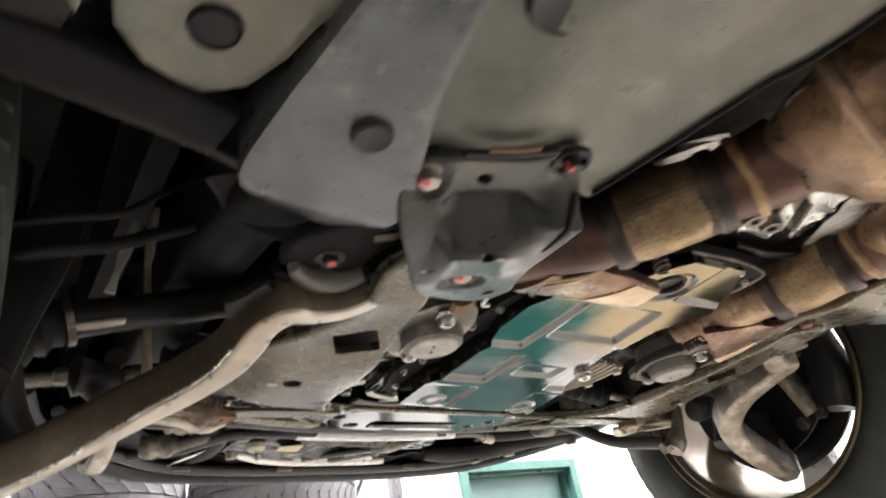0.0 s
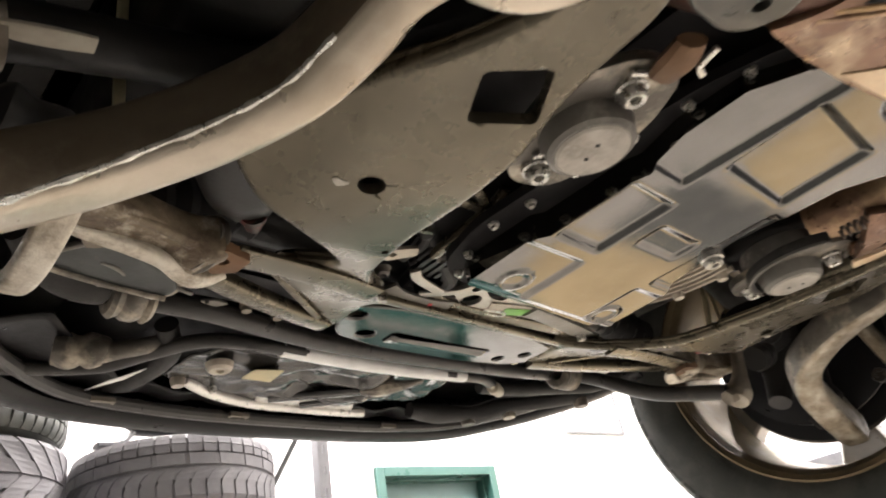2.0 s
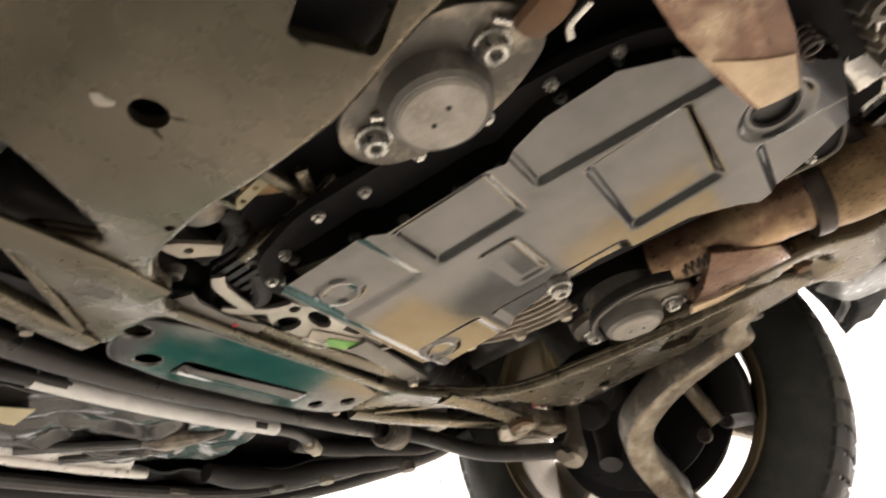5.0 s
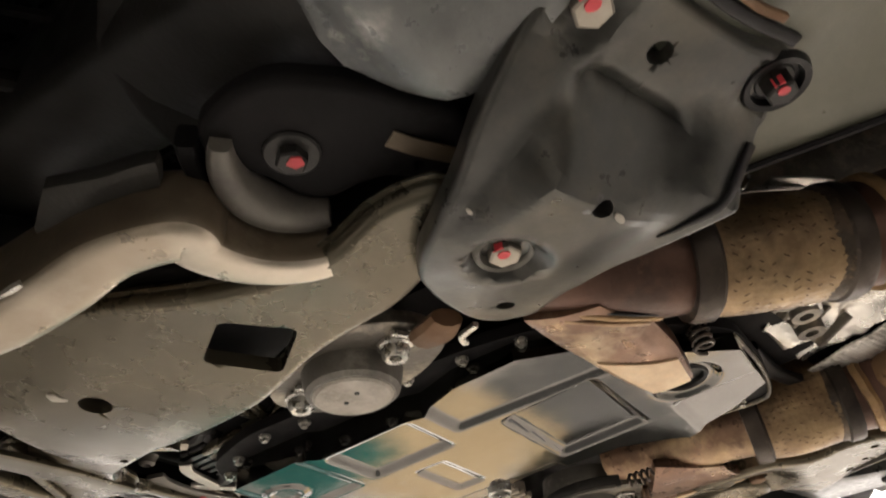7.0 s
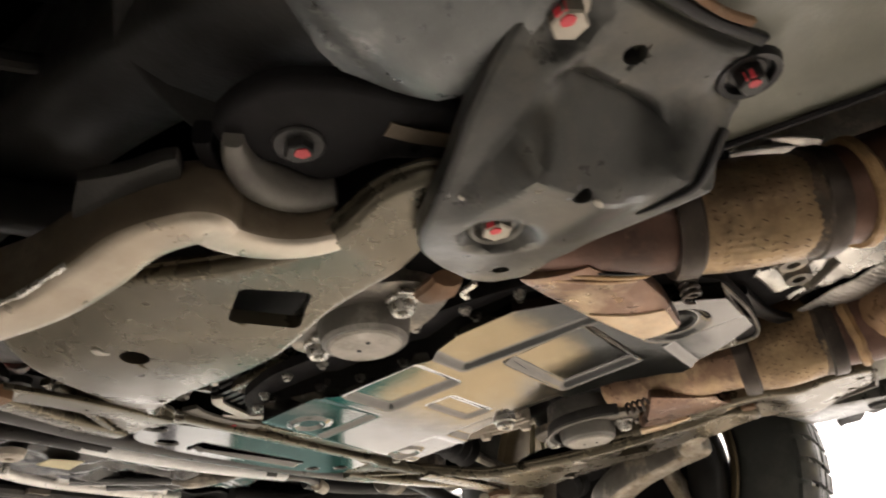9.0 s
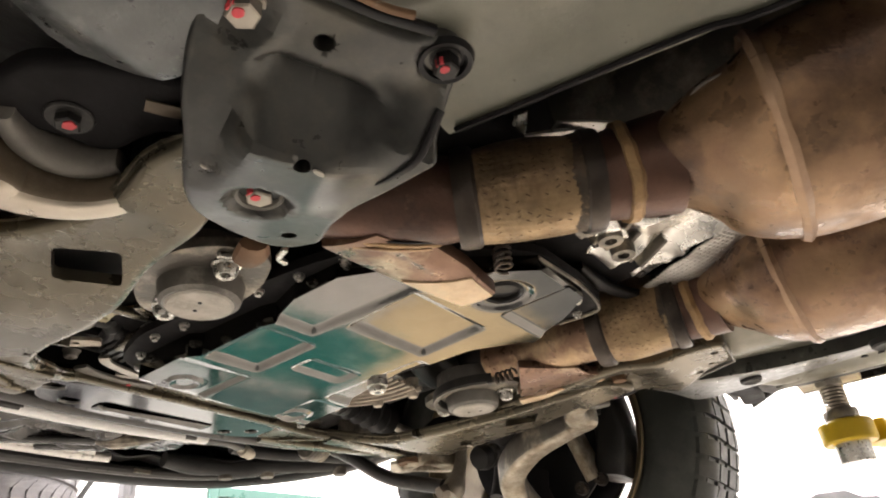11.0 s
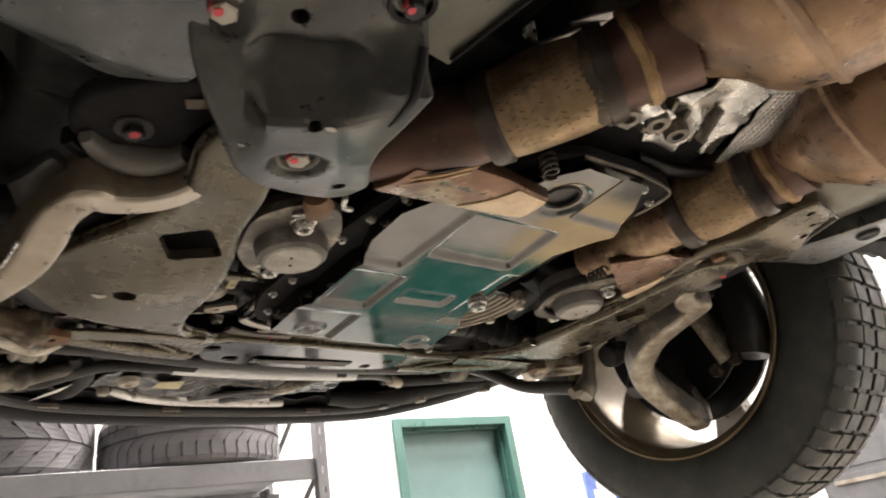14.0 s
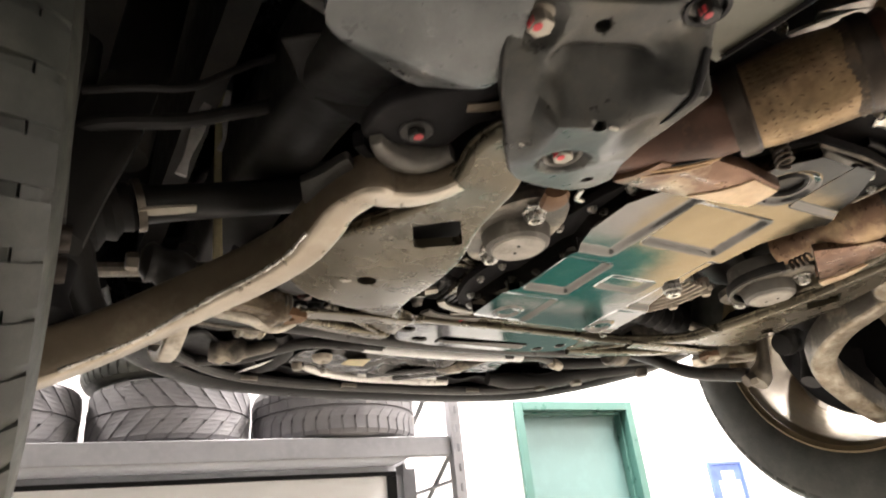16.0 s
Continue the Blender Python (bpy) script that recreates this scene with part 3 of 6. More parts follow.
def bar(pts, w, h, per=6, sq=0.45, smooth=True, n=16):
    """A bar of rounded-square section: width w, height h."""
    return sweep([(*p[:3], w / 2 * (p[3] if len(p) > 3 else 1)) for p in pts], n=n, per=per, flat=h / w, square=sq, smooth=smooth)


def bolt(parent, x, y, z, r=0.009, mat=None, h=0.009, red=False, flange=1.45, tilt=0):
    b = part("bolt", moved(hex_bolt(r, h, flange), Matrix.Translation((x, y, z)) @ Matrix.Rotation(x * 40 + y * 70, 4, "Z")), mat or M_STEEL, parent)
    if red:
        d = 1 if x < 0 else -1
        spot = moved(plate(rounded(circle(0, 0, r * 0.52, 9, 1, 0.75), r * 0.15), -0.0008, 0.0), Matrix.Translation((x + d * r * 0.15, y + r * 0.1, z - h - 0.003)))
        part("paint_mark", spot, M_RED, parent if parent.parent else b, "red paint mark")
    return b


def wheel(sx):
    w = new("wheel")
    w.parent = car
    if sx > 0:
        w.matrix_local = pose(0.791, 0.772, 1.545, 20)
    else:
        w.matrix_local = Matrix.Translation((-0.789, 0.783, 1.541)) @ Matrix.Rotation(radians(4.75), 4, "Z") @ Matrix.Rotation(radians(-4.0), 4, "Y") @ Matrix.Rotation(math.pi, 4, "Z") @ Matrix.Rotation(0.35, 4, "X")
    w["label"] = "black tyre on a brake-dusted silver alloy wheel"
    R, W = 0.352, 0.24
    part("tyre", join(tyre_mesh(R, W, 0.232, 96)), M_TYRE, w, "black road tyre")
    tb = part("tread", tread_blocks(R, W, 60), M_TYRE, w)
    tb["kind"] = "stuff"
    lip = [(0.238, -0.107), (0.243, -0.112), (0.244, -0.118), (0.240, -0.120), (0.236, -0.114), (0.231, -0.112), (0.229, -0.104), (0.224, -0.098), (0.221, -0.085), (0.220, -0.05), (0.214, 0.0), (0.213, 0.05), (0.222, 0.09), (0.236, 0.105), (0.236, 0.11),
           (0.240, 0.11), (0.240, 0.104), (0.226, 0.085), (0.219, 0.05), (0.221, 0.0), (0.226, -0.05), (0.228, -0.085), (0.231, -0.095)]
    part("rim", lathe(lip, 96, "x", close=True), M_RIMLIP, w, "brake-dusted alloy rim barrel")
    face = part("wheel_disc", lathe([(0.0, 0.055), (0.062, 0.055), (0.075, 0.062), (0.075, 0.085), (0.0, 0.09)], 40, "x"), M_RIM, w, "silver wheel centre")
    for k in range(5):
        sp = bmesh.new()
        prof = [(0.05, 0.036, 0.058, 0.09), (0.10, 0.034, 0.060, 0.098), (0.16, 0.040, 0.064, 0.102), (0.205, 0.058, 0.068, 0.104), (0.222, 0.075, 0.068, 0.104)]
        rings = [[sp.verts.new(v) for v in ((x0, -hw * 0.8, r), (x0, hw * 0.8, r), (x1, hw, r), (x1, -hw, r))] for r, hw, x0, x1 in prof]
        for a, b in zip(rings, rings[1:]):
            for q in range(4):
                sp.faces.new((a[q - 1], a[q], b[q], b[q - 1]))
        sp.faces.new(rings[0]), sp.faces.new(rings[-1])
        part("spoke", moved(sp, Matrix.Rotation(k * 2 * math.pi / 5 + 0.3, 4, "X")), M_RIM, w, bevel=0.006)
    part("brake_disc", lathe([(0.085, -0.012), (0.168, -0.012), (0.168, 0.014), (0.085, 0.014)], 64, "x", close=True), M_DARK, w, "dark worn brake disc")
    part("dust_shield", lathe([(0.06, -0.022), (0.14, -0.026), (0.172, -0.022), (0.176, -0.012), (0.174, -0.012), (0.170, -0.019), (0.14, -0.023), (0.06, -0.019)], 56, "x", close=True), M_BLACK, w, "black brake dust shield")
    return w


wheel(1)
wheel(-1)

def curve(pts):
    """A rounded run through outline points."""
    return [tuple(p) for p in spline(pts, 6)]


# floor, sills, rails
for sx in (-1, 1):
    fp = part("floor_pan", flip(sx, patch([(-0.44, 0.30), (-0.445, 0.0), (-0.445, -3.2)], [(-0.235, 0.305), (-0.20, 0.05), (-0.18, -3.2)], 16, 50,
              lambda x, y: 1.505 + 0.006 * math.sin(x * 40) - 0.006 * inside(x, y, -0.40, -0.27, -3, 0.12, 0.012), drop=0.012)), M_GREY, car, "grey coated floor pan with a dark seam", thick=0.003)
    part("floor_edge_seal", flip(sx, sweep([(x, y, 1.5005 + 0.006 * math.sin(x * 40)) for x, y in ((-0.2365, 0.300), (-0.2275, 0.23), (-0.2180, 0.15), (-0.2025, 0.05), (-0.195, -0.4), (-0.182, -1.5))], 0.0022, 6)), M_MATTE, car)
    rail = part("chassis_rail", flip(sx, patch(curve([(-0.440, 0.414), (-0.470, 0.404), (-0.498, 0.388), (-0.516, 0.364), (-0.513, 0.285), (-0.507, 0.225), (-0.49, 0.0), (-0.485, -0.6)]), ([(-0.425, 0.414), (-0.404, 0.403), (-0.390, 0.384), (-0.388, 0.360), (-0.418, 0.285), (-0.436, 0.236), (-0.452, 0.16), (-0.455, -0.6)]), 26, 120,
              lambda x, y: 1.493 + 0.014 * step(0.38, 0.415, y) - 0.004 * math.sin((x + 0.46) * 30) + 0.006 * step(0.2, 0.0, y), drop=0.05)), M_GALV, car, "galvanised grey chassis rail end", thick=0.003)
    for hx, hy, hr in ((-0.455, 0.291, 0.0125), (-0.452, 0.12, 0.018)):
        part("rubber_plug", flip(sx, moved(lathe([(0.0, -0.003), (hr * 0.7, -0.003), (hr, -0.005), (hr * 1.15, -0.003), (hr * 1.2, 0.004), (0, 0.004)], 28), Matrix.Translation((hx, hy, 1.489)))), M_RUBBER, rail, "black rubber plug")
    part("floor_hole_plug", flip(sx, moved(lathe([(0.0, -0.001), (0.02, -0.002), (0.024, -0.004), (0.027, 0.003), (0, 0.004)], 28), Matrix.Translation((-0.395, 0.155, 1.503)))), M_RUBBER, fp, "black rubber plug")
    sill = part("sill", flip(sx, patch(curve([(-0.562, 0.329), (-0.580, 0.322), (-0.598, 0.306), (-0.610, 0.288), (-0.617, 0.262), (-0.625, 0.2), (-0.64, 0.0), (-0.64, -3.2)]), curve([(-0.556, 0.331), (-0.546, 0.326), (-0.534, 0.306), (-0.522, 0.272), (-0.512, 0.22), (-0.500, 0.1), (-0.495, 0.0), (-0.495, -3.2)]), 30, 110,
              lambda x, y: 1.515 + 0.012 * step(0.29, 0.33, y) + 0.006 * inside(x, y, -0.60, -0.535, -3, 0.285, 0.016), drop=0.05)), M_GREY, car, "tan-grey coated sill panel", thick=0.003)
    part("sill_cover", flip(sx, patch([(-0.66, 0.330), (-0.72, 0.315), (-0.80, 0.29), (-0.85, 0.2), (-0.85, -3.2)], [(-0.640, 0.330), (-0.624, 0.30), (-0.630, 0.25), (-0.65, 0.1), (-0.65, -3.2)], 18, 50,
              lambda x, y: 1.535 + 0.04 * step(-0.72, -0.85, x), drop=0.05)), M_LINER, car, "dark outer sill cover", thick=0.003)
    part("sill_beam", flip(sx, bar([(-0.80, 0.355, 1.552), (-0.69, 0.340, 1.540), (-0.60, 0.345, 1.530), (-0.53, 0.355, 1.525)], 0.040, 0.022, sq=0.35)), M_MATTE, car, "dark beam behind the wheel house")
    part("beam_lip", flip(sx, bar([(-0.80, 0.385, 1.56), (-0.68, 0.372, 1.545), (-0.59, 0.378, 1.535), (-0.53, 0.388, 1.530), (-0.49, 0.402, 1.53)], 0.010, 0.012)), M_LINER, car)
    for hx, hy in ((-0.592, 0.155), (-0.592, 0.133), (-0.599, 0.112), (-0.61, 0.166), (-0.612, 0.142), (-0.55, 0.19)):
        part("drain_hole", flip(sx, moved(lathe([(0.0, -0.0005), (0.0045, -0.0008), (0.0058, 0.002)], 12), Matrix.Translation((hx, hy, 1.5170)))), M_MATTE, sill)
    part("sill_hole", flip(sx, moved(lathe([(0.0, -0.001), (0.013, -0.001), (0.0145, -0.003), (0.017, 0.003), (0, 0.004)], 28), Matrix.Translation((-0.564, 0.270, 1.5165)))), M_BLACK, sill)
    part("sill_flange", flip(sx, box(-0.865, -0.855, -3.2, 0.28, 1.55, 1.62)), M_BODY, car, bevel=0.002)

# brackets
def bracket_axes(x, y):
    """Along the bracket from its rear edge, and across it."""
    dx, dy = x + 0.345, y - 0.29
    return 0.343 * dx + 0.939 * dy, 0.939 * dx - 0.343 * dy


def bracket_point(s, u):
    return -0.345 + 0.343 * s + 0.939 * u, 0.29 + 0.939 * s - 0.343 * u


BRACKET = [(-0.006, -0.062), (0.012, -0.076), (0.040, -0.074), (0.070, -0.068), (0.098, -0.058), (0.126, -0.051), (0.155, -0.041), (0.178, -0.026), (0.194, -0.003), (0.205, 0.033), (0.200, 0.054), (0.184, 0.066), (0.160, 0.061),
                                             (0.140, 0.057), (0.116, 0.058), (0.090, 0.067), (0.046, 0.081), (0.036, 0.074), (0.018, 0.073), (-0.015, 0.062), (-0.019, 0.050), (-0.013, 0.020), (-0.011, -0.016), (-0.012, -0.050)]
BRACKET_POSE = Matrix(((0.343, 0.939, 0, -0.345), (0.939, -0.343, 0, 0.29), (0, 0, 1, 0), (0, 0, 0, 1)))


def bracket_height(x, y):
    """Rear seat, steep middle ramp that ends in a pad, front lobe that rises again, and two side flanges."""
    return bracket_relief(*bracket_axes(x, y))


def bracket_relief(s, u):
    x, y = bracket_point(s, u)
    mid = float(np.interp(s, (0.0, 0.028, 0.034, 0.064, 0.071, 0.078, 0.20), (1.4895, 1.4895, 1.4955, 1.4565, 1.4520, 1.4532, 1.4801)))
    left = float(np.interp(s, (0.0, 0.010, 0.110, 0.134, 0.19), (1.488, 1.4865, 1.466, 1.4655, 1.478)))
    right = float(np.interp(s, (0.0, 0.016, 0.046, 0.134, 0.19), (1.492, 1.491, 1.464, 1.468, 1.482)))
    k = step(0.026, 0.044, -u) if u < 0 else step(0.015, 0.058, u)
    h = mid * (1 - k) + (left if u < 0 else right) * k
    r = math.hypot(x + 0.299, y - 0.416)
    h += 0.010 * step(0.024, 0.015, r)
    for bx, by in ((-0.3935, 0.318), (-0.295, 0.266)):
        h += 0.005 * step(0.020, 0.013, math.hypot(x - bx, y - by))
    return h + 0.0008 * math.sin(x * 60 + y * 40)


for sx in (-1,):
    HOLES = [(-0.318, 0.356, 0.0052), (-0.247, 0.445, 0.0058), (-0.352, 0.304, 0.0060)]
    br = part("bracket", flip(sx, moved(pressed(rounded(BRACKET, 0.010, 3), 0.0, 0.004, [circle(*bracket_axes(hx, hy), hr, 14) for hx, hy, hr in HOLES], up=0.014, cell=0.0045, lie=bracket_relief), BRACKET_POSE)),
              M_BRACKET, car, "dark grey pressed steel bracket with red-marked bolts", weighted=True)
    # Black sheet added behind the bracket's holes for their shade.
    part("bracket_dark_sheet", flip(sx, plate(rounded([(-0.250, 0.455), (-0.33, 0.42), (-0.385, 0.34), (-0.36, 0.300), (-0.30, 0.275), (-0.268, 0.300), (-0.252, 0.40)], 0.01), 1.5065, 1.5085)), M_BLACK, br)
    edge = [bracket_point(s, u) for s, u in ((0.022, 0.069), (0.045, 0.066), (0.068, 0.061), (0.080, 0.056))]
    # Shade in the flange crease, drawn as a thin black bar.
    part("flange_shade_line", flip(sx, bar([(x, y, bracket_height(x, y) - 0.0005, w) for (x, y), w in zip(edge, (1.0, 0.9, 0.6, 0.2))], 0.006, 0.004)), M_BLACK, br, "black bar drawn as shade along the turned flange")
    # Black bar in place of the shadow in the slot between the bolts.
    part("bracket_shade_line", flip(sx, bar([(*bracket_point(s, u), 1.4885) for s, u in ((-0.020, -0.035), (-0.020, 0.0), (-0.025, 0.035))], 0.006, 0.005)), M_BLACK, br, "black bar drawn as shade in the rear slot")
    part("rust_line", flip(sx, bar([(*bracket_point(s, u), 1.4875) for s, u in ((-0.026, -0.018), (-0.026, 0.004), (-0.029, 0.020))], 0.004, 0.004)), M_RUSTY, br, "rusty line behind the bracket")
    # The dark of the deep bolt hole, painted as a black ring.
    part("bolt_shade_ring", flip(sx, moved(lathe([(0.0112, 0.004), (0.0125, -0.001), (0.0155, -0.0015), (0.017, 0.003)], 28), Matrix.Translation((-0.295, 0.266, bracket_height(-0.295, 0.266) - 0.003)))), M_BLACK, br, "black ring painted as shade round a sunken bolt")
    part("bolt_cup", flip(sx, moved(lathe([(0.0125, 0.006), (0.0135, 0.0), (0.0150, -0.0015), (0.0165, 0.0), (0.018, 0.006)], 32), Matrix.Translation((-0.299, 0.416, 1.4725)))), M_MOUNT, br, "worn bright recess ring")
    for bx, by, rr, tip in ((-0.3935, 0.318, 0.0090, 1.4825), (-0.295, 0.266, 0.0076, 1.4855), (-0.299, 0.416, 0.0092, 1.4690)):
        bb = part("bolt", flip(sx, moved(hex_bolt(rr, 0.010, 1.28), Matrix.Translation((bx, by, tip + 0.013)) @ Matrix.Rotation(bx * 50, 4, "Z"))), M_STEEL if by > 0.3 else M_DARK, br)
        part("paint_mark", flip(sx, moved(plate(rounded([(-rr * 0.75, -rr * 0.25), (-rr * 0.3, -rr * 0.55), (rr * 0.0, -rr * 0.2), (-rr * 0.2, rr * 0.3), (-rr * 0.6, rr * 0.25)], rr * 0.2, 2), -0.0007, 0.0004), Matrix.Translation((bx, by, tip)))), M_RED, bb, "red paint mark")
        part("paint_smear", flip(sx, moved(box(-rr * 0.93, -rr * 0.80, -rr * 0.35, rr * 0.3, 0.0005, 0.006), Matrix.Translation((bx, by, tip)))), M_RED, bb, "red paint on the bolt's side")
    for dx, dy, dl in ((-0.346, 0.409, 0.0016), (-0.3085, 0.352, 0.0028)):
        part("scrape", flip(sx, moved(plate(rounded(circle(0, 0, dl, 8, 1.6, 0.7), dl * 0.3, 2), -0.0006, 0.0004), Matrix.Translation((dx, dy, bracket_height(dx, dy) - 0.0002)))), M_CHALK, br, "small pale scrape")

plate_arm = part("arm_plate", pressed(rounded([(0.280, 0.276), (0.272, 0.300), (0.258, 0.40), (0.262, 0.45), (0.282, 0.515), (0.274, 0.575), (0.285, 0.66), (0.345, 0.665), (0.350, 0.565), (0.348, 0.475), (0.365, 0.416), (0.408, 0.380), (0.365, 0.330), (0.345, 0.285)], 0.014, 4), 1.487, 0.006,
                 [circle(0.312, 0.424, 0.013, 20), rounded([(0.296, 0.545), (0.312, 0.540), (0.330, 0.600), (0.313, 0.606)], 0.006), circle(0.300, 0.295, 0.005, 12), circle(0.352, 0.330, 0.005, 12), circle(0.335, 0.310, 0.004, 12)], up=0.020, cell=0.012,
                 lie=lambda x, y: 0.008 * step(0.036, 0.020, math.hypot(x - 0.312, y - 0.424)) - 0.006 * math.exp(-((y - 0.36) / 0.03) ** 2)), M_SUB, car, "grey pressed arm plate with a recessed hole", weighted=True)
part("plate_bolt", moved(hex_bolt(0.0095, 0.008, 1.3), Matrix.Translation((0.312, 0.424, 1.500))), M_RUSTY, plate_arm, "rusty recessed bolt")
# No real part: a black sheet that shades the arm plate's openings.
part("arm_dark_sheet", plate(rounded([(0.285, 0.285), (0.27, 0.40), (0.29, 0.52), (0.29, 0.64), (0.34, 0.65), (0.34, 0.47), (0.38, 0.38), (0.34, 0.30)], 0.01), 1.510, 1.512), M_BLACK, plate_arm)
part("plate_edge", bar([(0.279, 0.277, 1.486), (0.346, 0.284, 1.486), (0.366, 0.329, 1.486), (0.408, 0.379, 1.486)], 0.003, 0.004, smooth=False), M_MOUNT, plate_arm, "pale worn edge")

# subframe
ARM_LINE = [(-0.434, 0.595, 1.483), (-0.443, 0.635, 1.475), (-0.468, 0.677, 1.465), (-0.505, 0.716, 1.452), (-0.548, 0.735, 1.43), (-0.59, 0.737, 1.405), (-0.64, 0.735, 1.378)]
SUB = [(-0.326, 0.418), (-0.300, 0.448), (-0.288, 0.49), (-0.285, 0.56), (-0.268, 0.625), (-0.264, 0.70), (-0.266, 0.745), (-0.258, 0.79), (-0.246, 0.820), (-0.228, 0.842), (-0.206, 0.852), (-0.197, 0.872), (-0.182, 0.888), (-0.150, 0.904), (-0.112, 0.922),
       (-0.112, 0.958), (-0.150, 0.985), (-0.185, 0.984), (-0.206, 0.966), (-0.258, 0.926), (-0.316, 0.886), (-0.322, 0.852), (-0.284, 0.822), (-0.305, 0.802), (-0.340, 0.780), (-0.372, 0.766), (-0.40, 0.76), (-0.435, 0.735), (-0.425, 0.685),
       (-0.395, 0.605), (-0.370, 0.56), (-0.354, 0.518), (-0.356, 0.484), (-0.360, 0.458), (-0.358, 0.440), (-0.352, 0.417)]
def sub_relief(x, y):
    """Front rise, soft swells and the hollow beside the arm."""
    return 0.0435 * step(0.77, 0.95, y) + 0.0035 * math.sin(x * 25 + y * 18) * step(0.94, 0.86, y) + 0.010 * step(0.50, 0.44, y) + 0.008 * step(-0.180, -0.155, x) * step(0.895, 0.925, y) + 0.012 * step(-0.37, -0.435, x) * step(0.54, 0.60, y)


for sx in (-1, 1):
    sf = part("subframe", flip(sx, pressed(rounded(SUB, 0.020, 4), 1.476, 0.007, [rounded([(-0.351, 0.577), (-0.313, 0.550), (-0.288, 0.589), (-0.330, 0.615)], 0.006), circle(-0.345, 0.697, 0.0095, 18, 1.15, 1), circle(-0.163, 0.952, 0.0095, 16, 1.25, 0.9), circle(-0.272, 0.772, 0.0035, 10), circle(-0.262, 0.730, 0.0060, 10, 1.3, 0.35)], up=0.014, cell=0.010, lie=sub_relief)), M_SUB, car, "brown-grey pressed steel engine subframe", weighted=True)
    rim_line = rounded(SUB, 0.020, 4)
    part("subframe_lip", flip(sx, sweep([(x, y, 1.486 + sub_relief(*q)) for (x, y), q in zip(rim_line + rim_line[:1], offset(rim_line, 0.007) + offset(rim_line, 0.007)[:1])], 0.0020, 6, smooth=False)), M_SUB, sf)
    part("weld_spot", flip(sx, moved(plate(rounded([(-0.008, -0.001), (-0.004, -0.004), (0.001, -0.0025), (0.005, -0.005), (0.007, 0.0), (0.003, 0.002), (0.0, 0.0045), (-0.004, 0.002)], 0.002, 2), -0.0006, 0.001), Matrix.Translation((-0.366, 0.706, 1.4762 + sub_relief(-0.366, 0.706))))), M_CHALK, sf, "pale chalky scrape")
    # Two black sheets added above the openings in place of their shade.
    part("hole_shade_sheet", flip(sx, patch([(-0.352, 0.50), (-0.365, 0.55), (-0.40, 0.60), (-0.43, 0.69), (-0.44, 0.73)], [(-0.30, 0.50), (-0.29, 0.56), (-0.27, 0.63), (-0.27, 0.70), (-0.30, 0.745)], 10, 16, lambda x, y: 1.500)), M_MATTE, sf)
    part("slot_shadow_box", flip(sx, box(-0.375, -0.270, 0.530, 0.635, 1.530, 1.534)), M_MATTE, sf, "black sheet added as shade above the slot")
    part("subframe_horn", flip(sx, sweep([(-0.425, 0.72, 1.515, 0.040), (-0.405, 0.765, 1.513, 0.036), (-0.390, 0.790, 1.508, 0.030), (-0.378, 0.806, 1.504, 0.016)], n=16, flat=0.6)), M_DARK, sf)
    part("bolt", flip(sx, moved(lathe([(0.0, 0), (0.007, 0), (0.007, 0.012), (0.011, 0.013), (0.011, 0.018), (0, 0.018)], 12), along((-0.371, 0.814, 1.499), (-0.391, 0.779, 1.500)))), M_REDDISH, sf, "bolt with red paint")
    bp = part("bushing_plate", flip(sx, pressed(rounded([(-0.443, 0.484), (-0.446, 0.462), (-0.441, 0.438), (-0.415, 0.412), (-0.372, 0.385), (-0.335, 0.392), (-0.338, 0.425), (-0.362, 0.447), (-0.364, 0.470), (-0.374, 0.482), (-0.395, 0.484), (-0.418, 0.494), (-0.432, 0.494)], 0.010, 4), 1.490, 0.006, [circle(-0.352, 0.422, 0.0035, 10)], up=0.012, cell=0.008, lie=lambda x, y: 0.004 * inside(x, y, -0.37, -0.33, 0.38, 0.44, 0.01))), M_MATTE, car, "black plate over the arm bushing", weighted=True)
    # Added black sheet, shade for the hole in the bushing plate.
    part("bushing_dark_sheet", flip(sx, plate(rounded([(-0.44, 0.455), (-0.40, 0.41), (-0.345, 0.40), (-0.345, 0.43), (-0.37, 0.47), (-0.42, 0.485)], 0.01), 1.503, 1.506)), M_BLACK, bp)
    bb = part("bolt", flip(sx, moved(hex_bolt(0.0080, 0.006, 1.8), Matrix.Translation((-0.403, 0.462, 1.491)))), M_DARK, bp)
    part("paint_mark", flip(sx, plate(rounded([(-0.407, 0.459), (-0.404, 0.455), (-0.399, 0.457), (-0.400, 0.462), (-0.405, 0.464)], 0.001, 2), 1.4812, 1.4822)), M_RED, bb, "red paint mark")
    part("plate_rust", flip(sx, bar([(-0.380, 0.420, 1.4895), (-0.366, 0.413, 1.4895), (-0.348, 0.402, 1.4905)], 0.011, 0.0016)), M_ARMDARK, bp, "dull streak")
    bp.location = (-sx * 0.003, 0.009, 0.016)
    # control arm with its cradle
    cradle = [(-0.400 + 0.059 * math.cos(a), 0.471 + 0.059 * math.sin(a), 1.489, 0.52 + 0.060 * k) for k, a in enumerate(np.linspace(0.42, 1.85, 7))]
    arm = part("control_arm", flip(sx, bar(cradle + [(-0.430, 0.560, 1.488, 0.92)] + [(*p, 1.0) for p in ARM_LINE] + [(-0.675, 0.734, 1.362, 0.9)], 0.036 if sx < 0 else 0.044, 0.046, per=12, sq=0.45, n=36)), [M_ARM, M_ARMDARK] if sx < 0 else [M_GRIMECAST, M_ALU_DARK], car, "forged control arm, upper faces coloured darker as shade")
    # Faces not turned down take the darker material, shade put into the colour.
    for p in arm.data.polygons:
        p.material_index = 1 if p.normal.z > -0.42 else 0
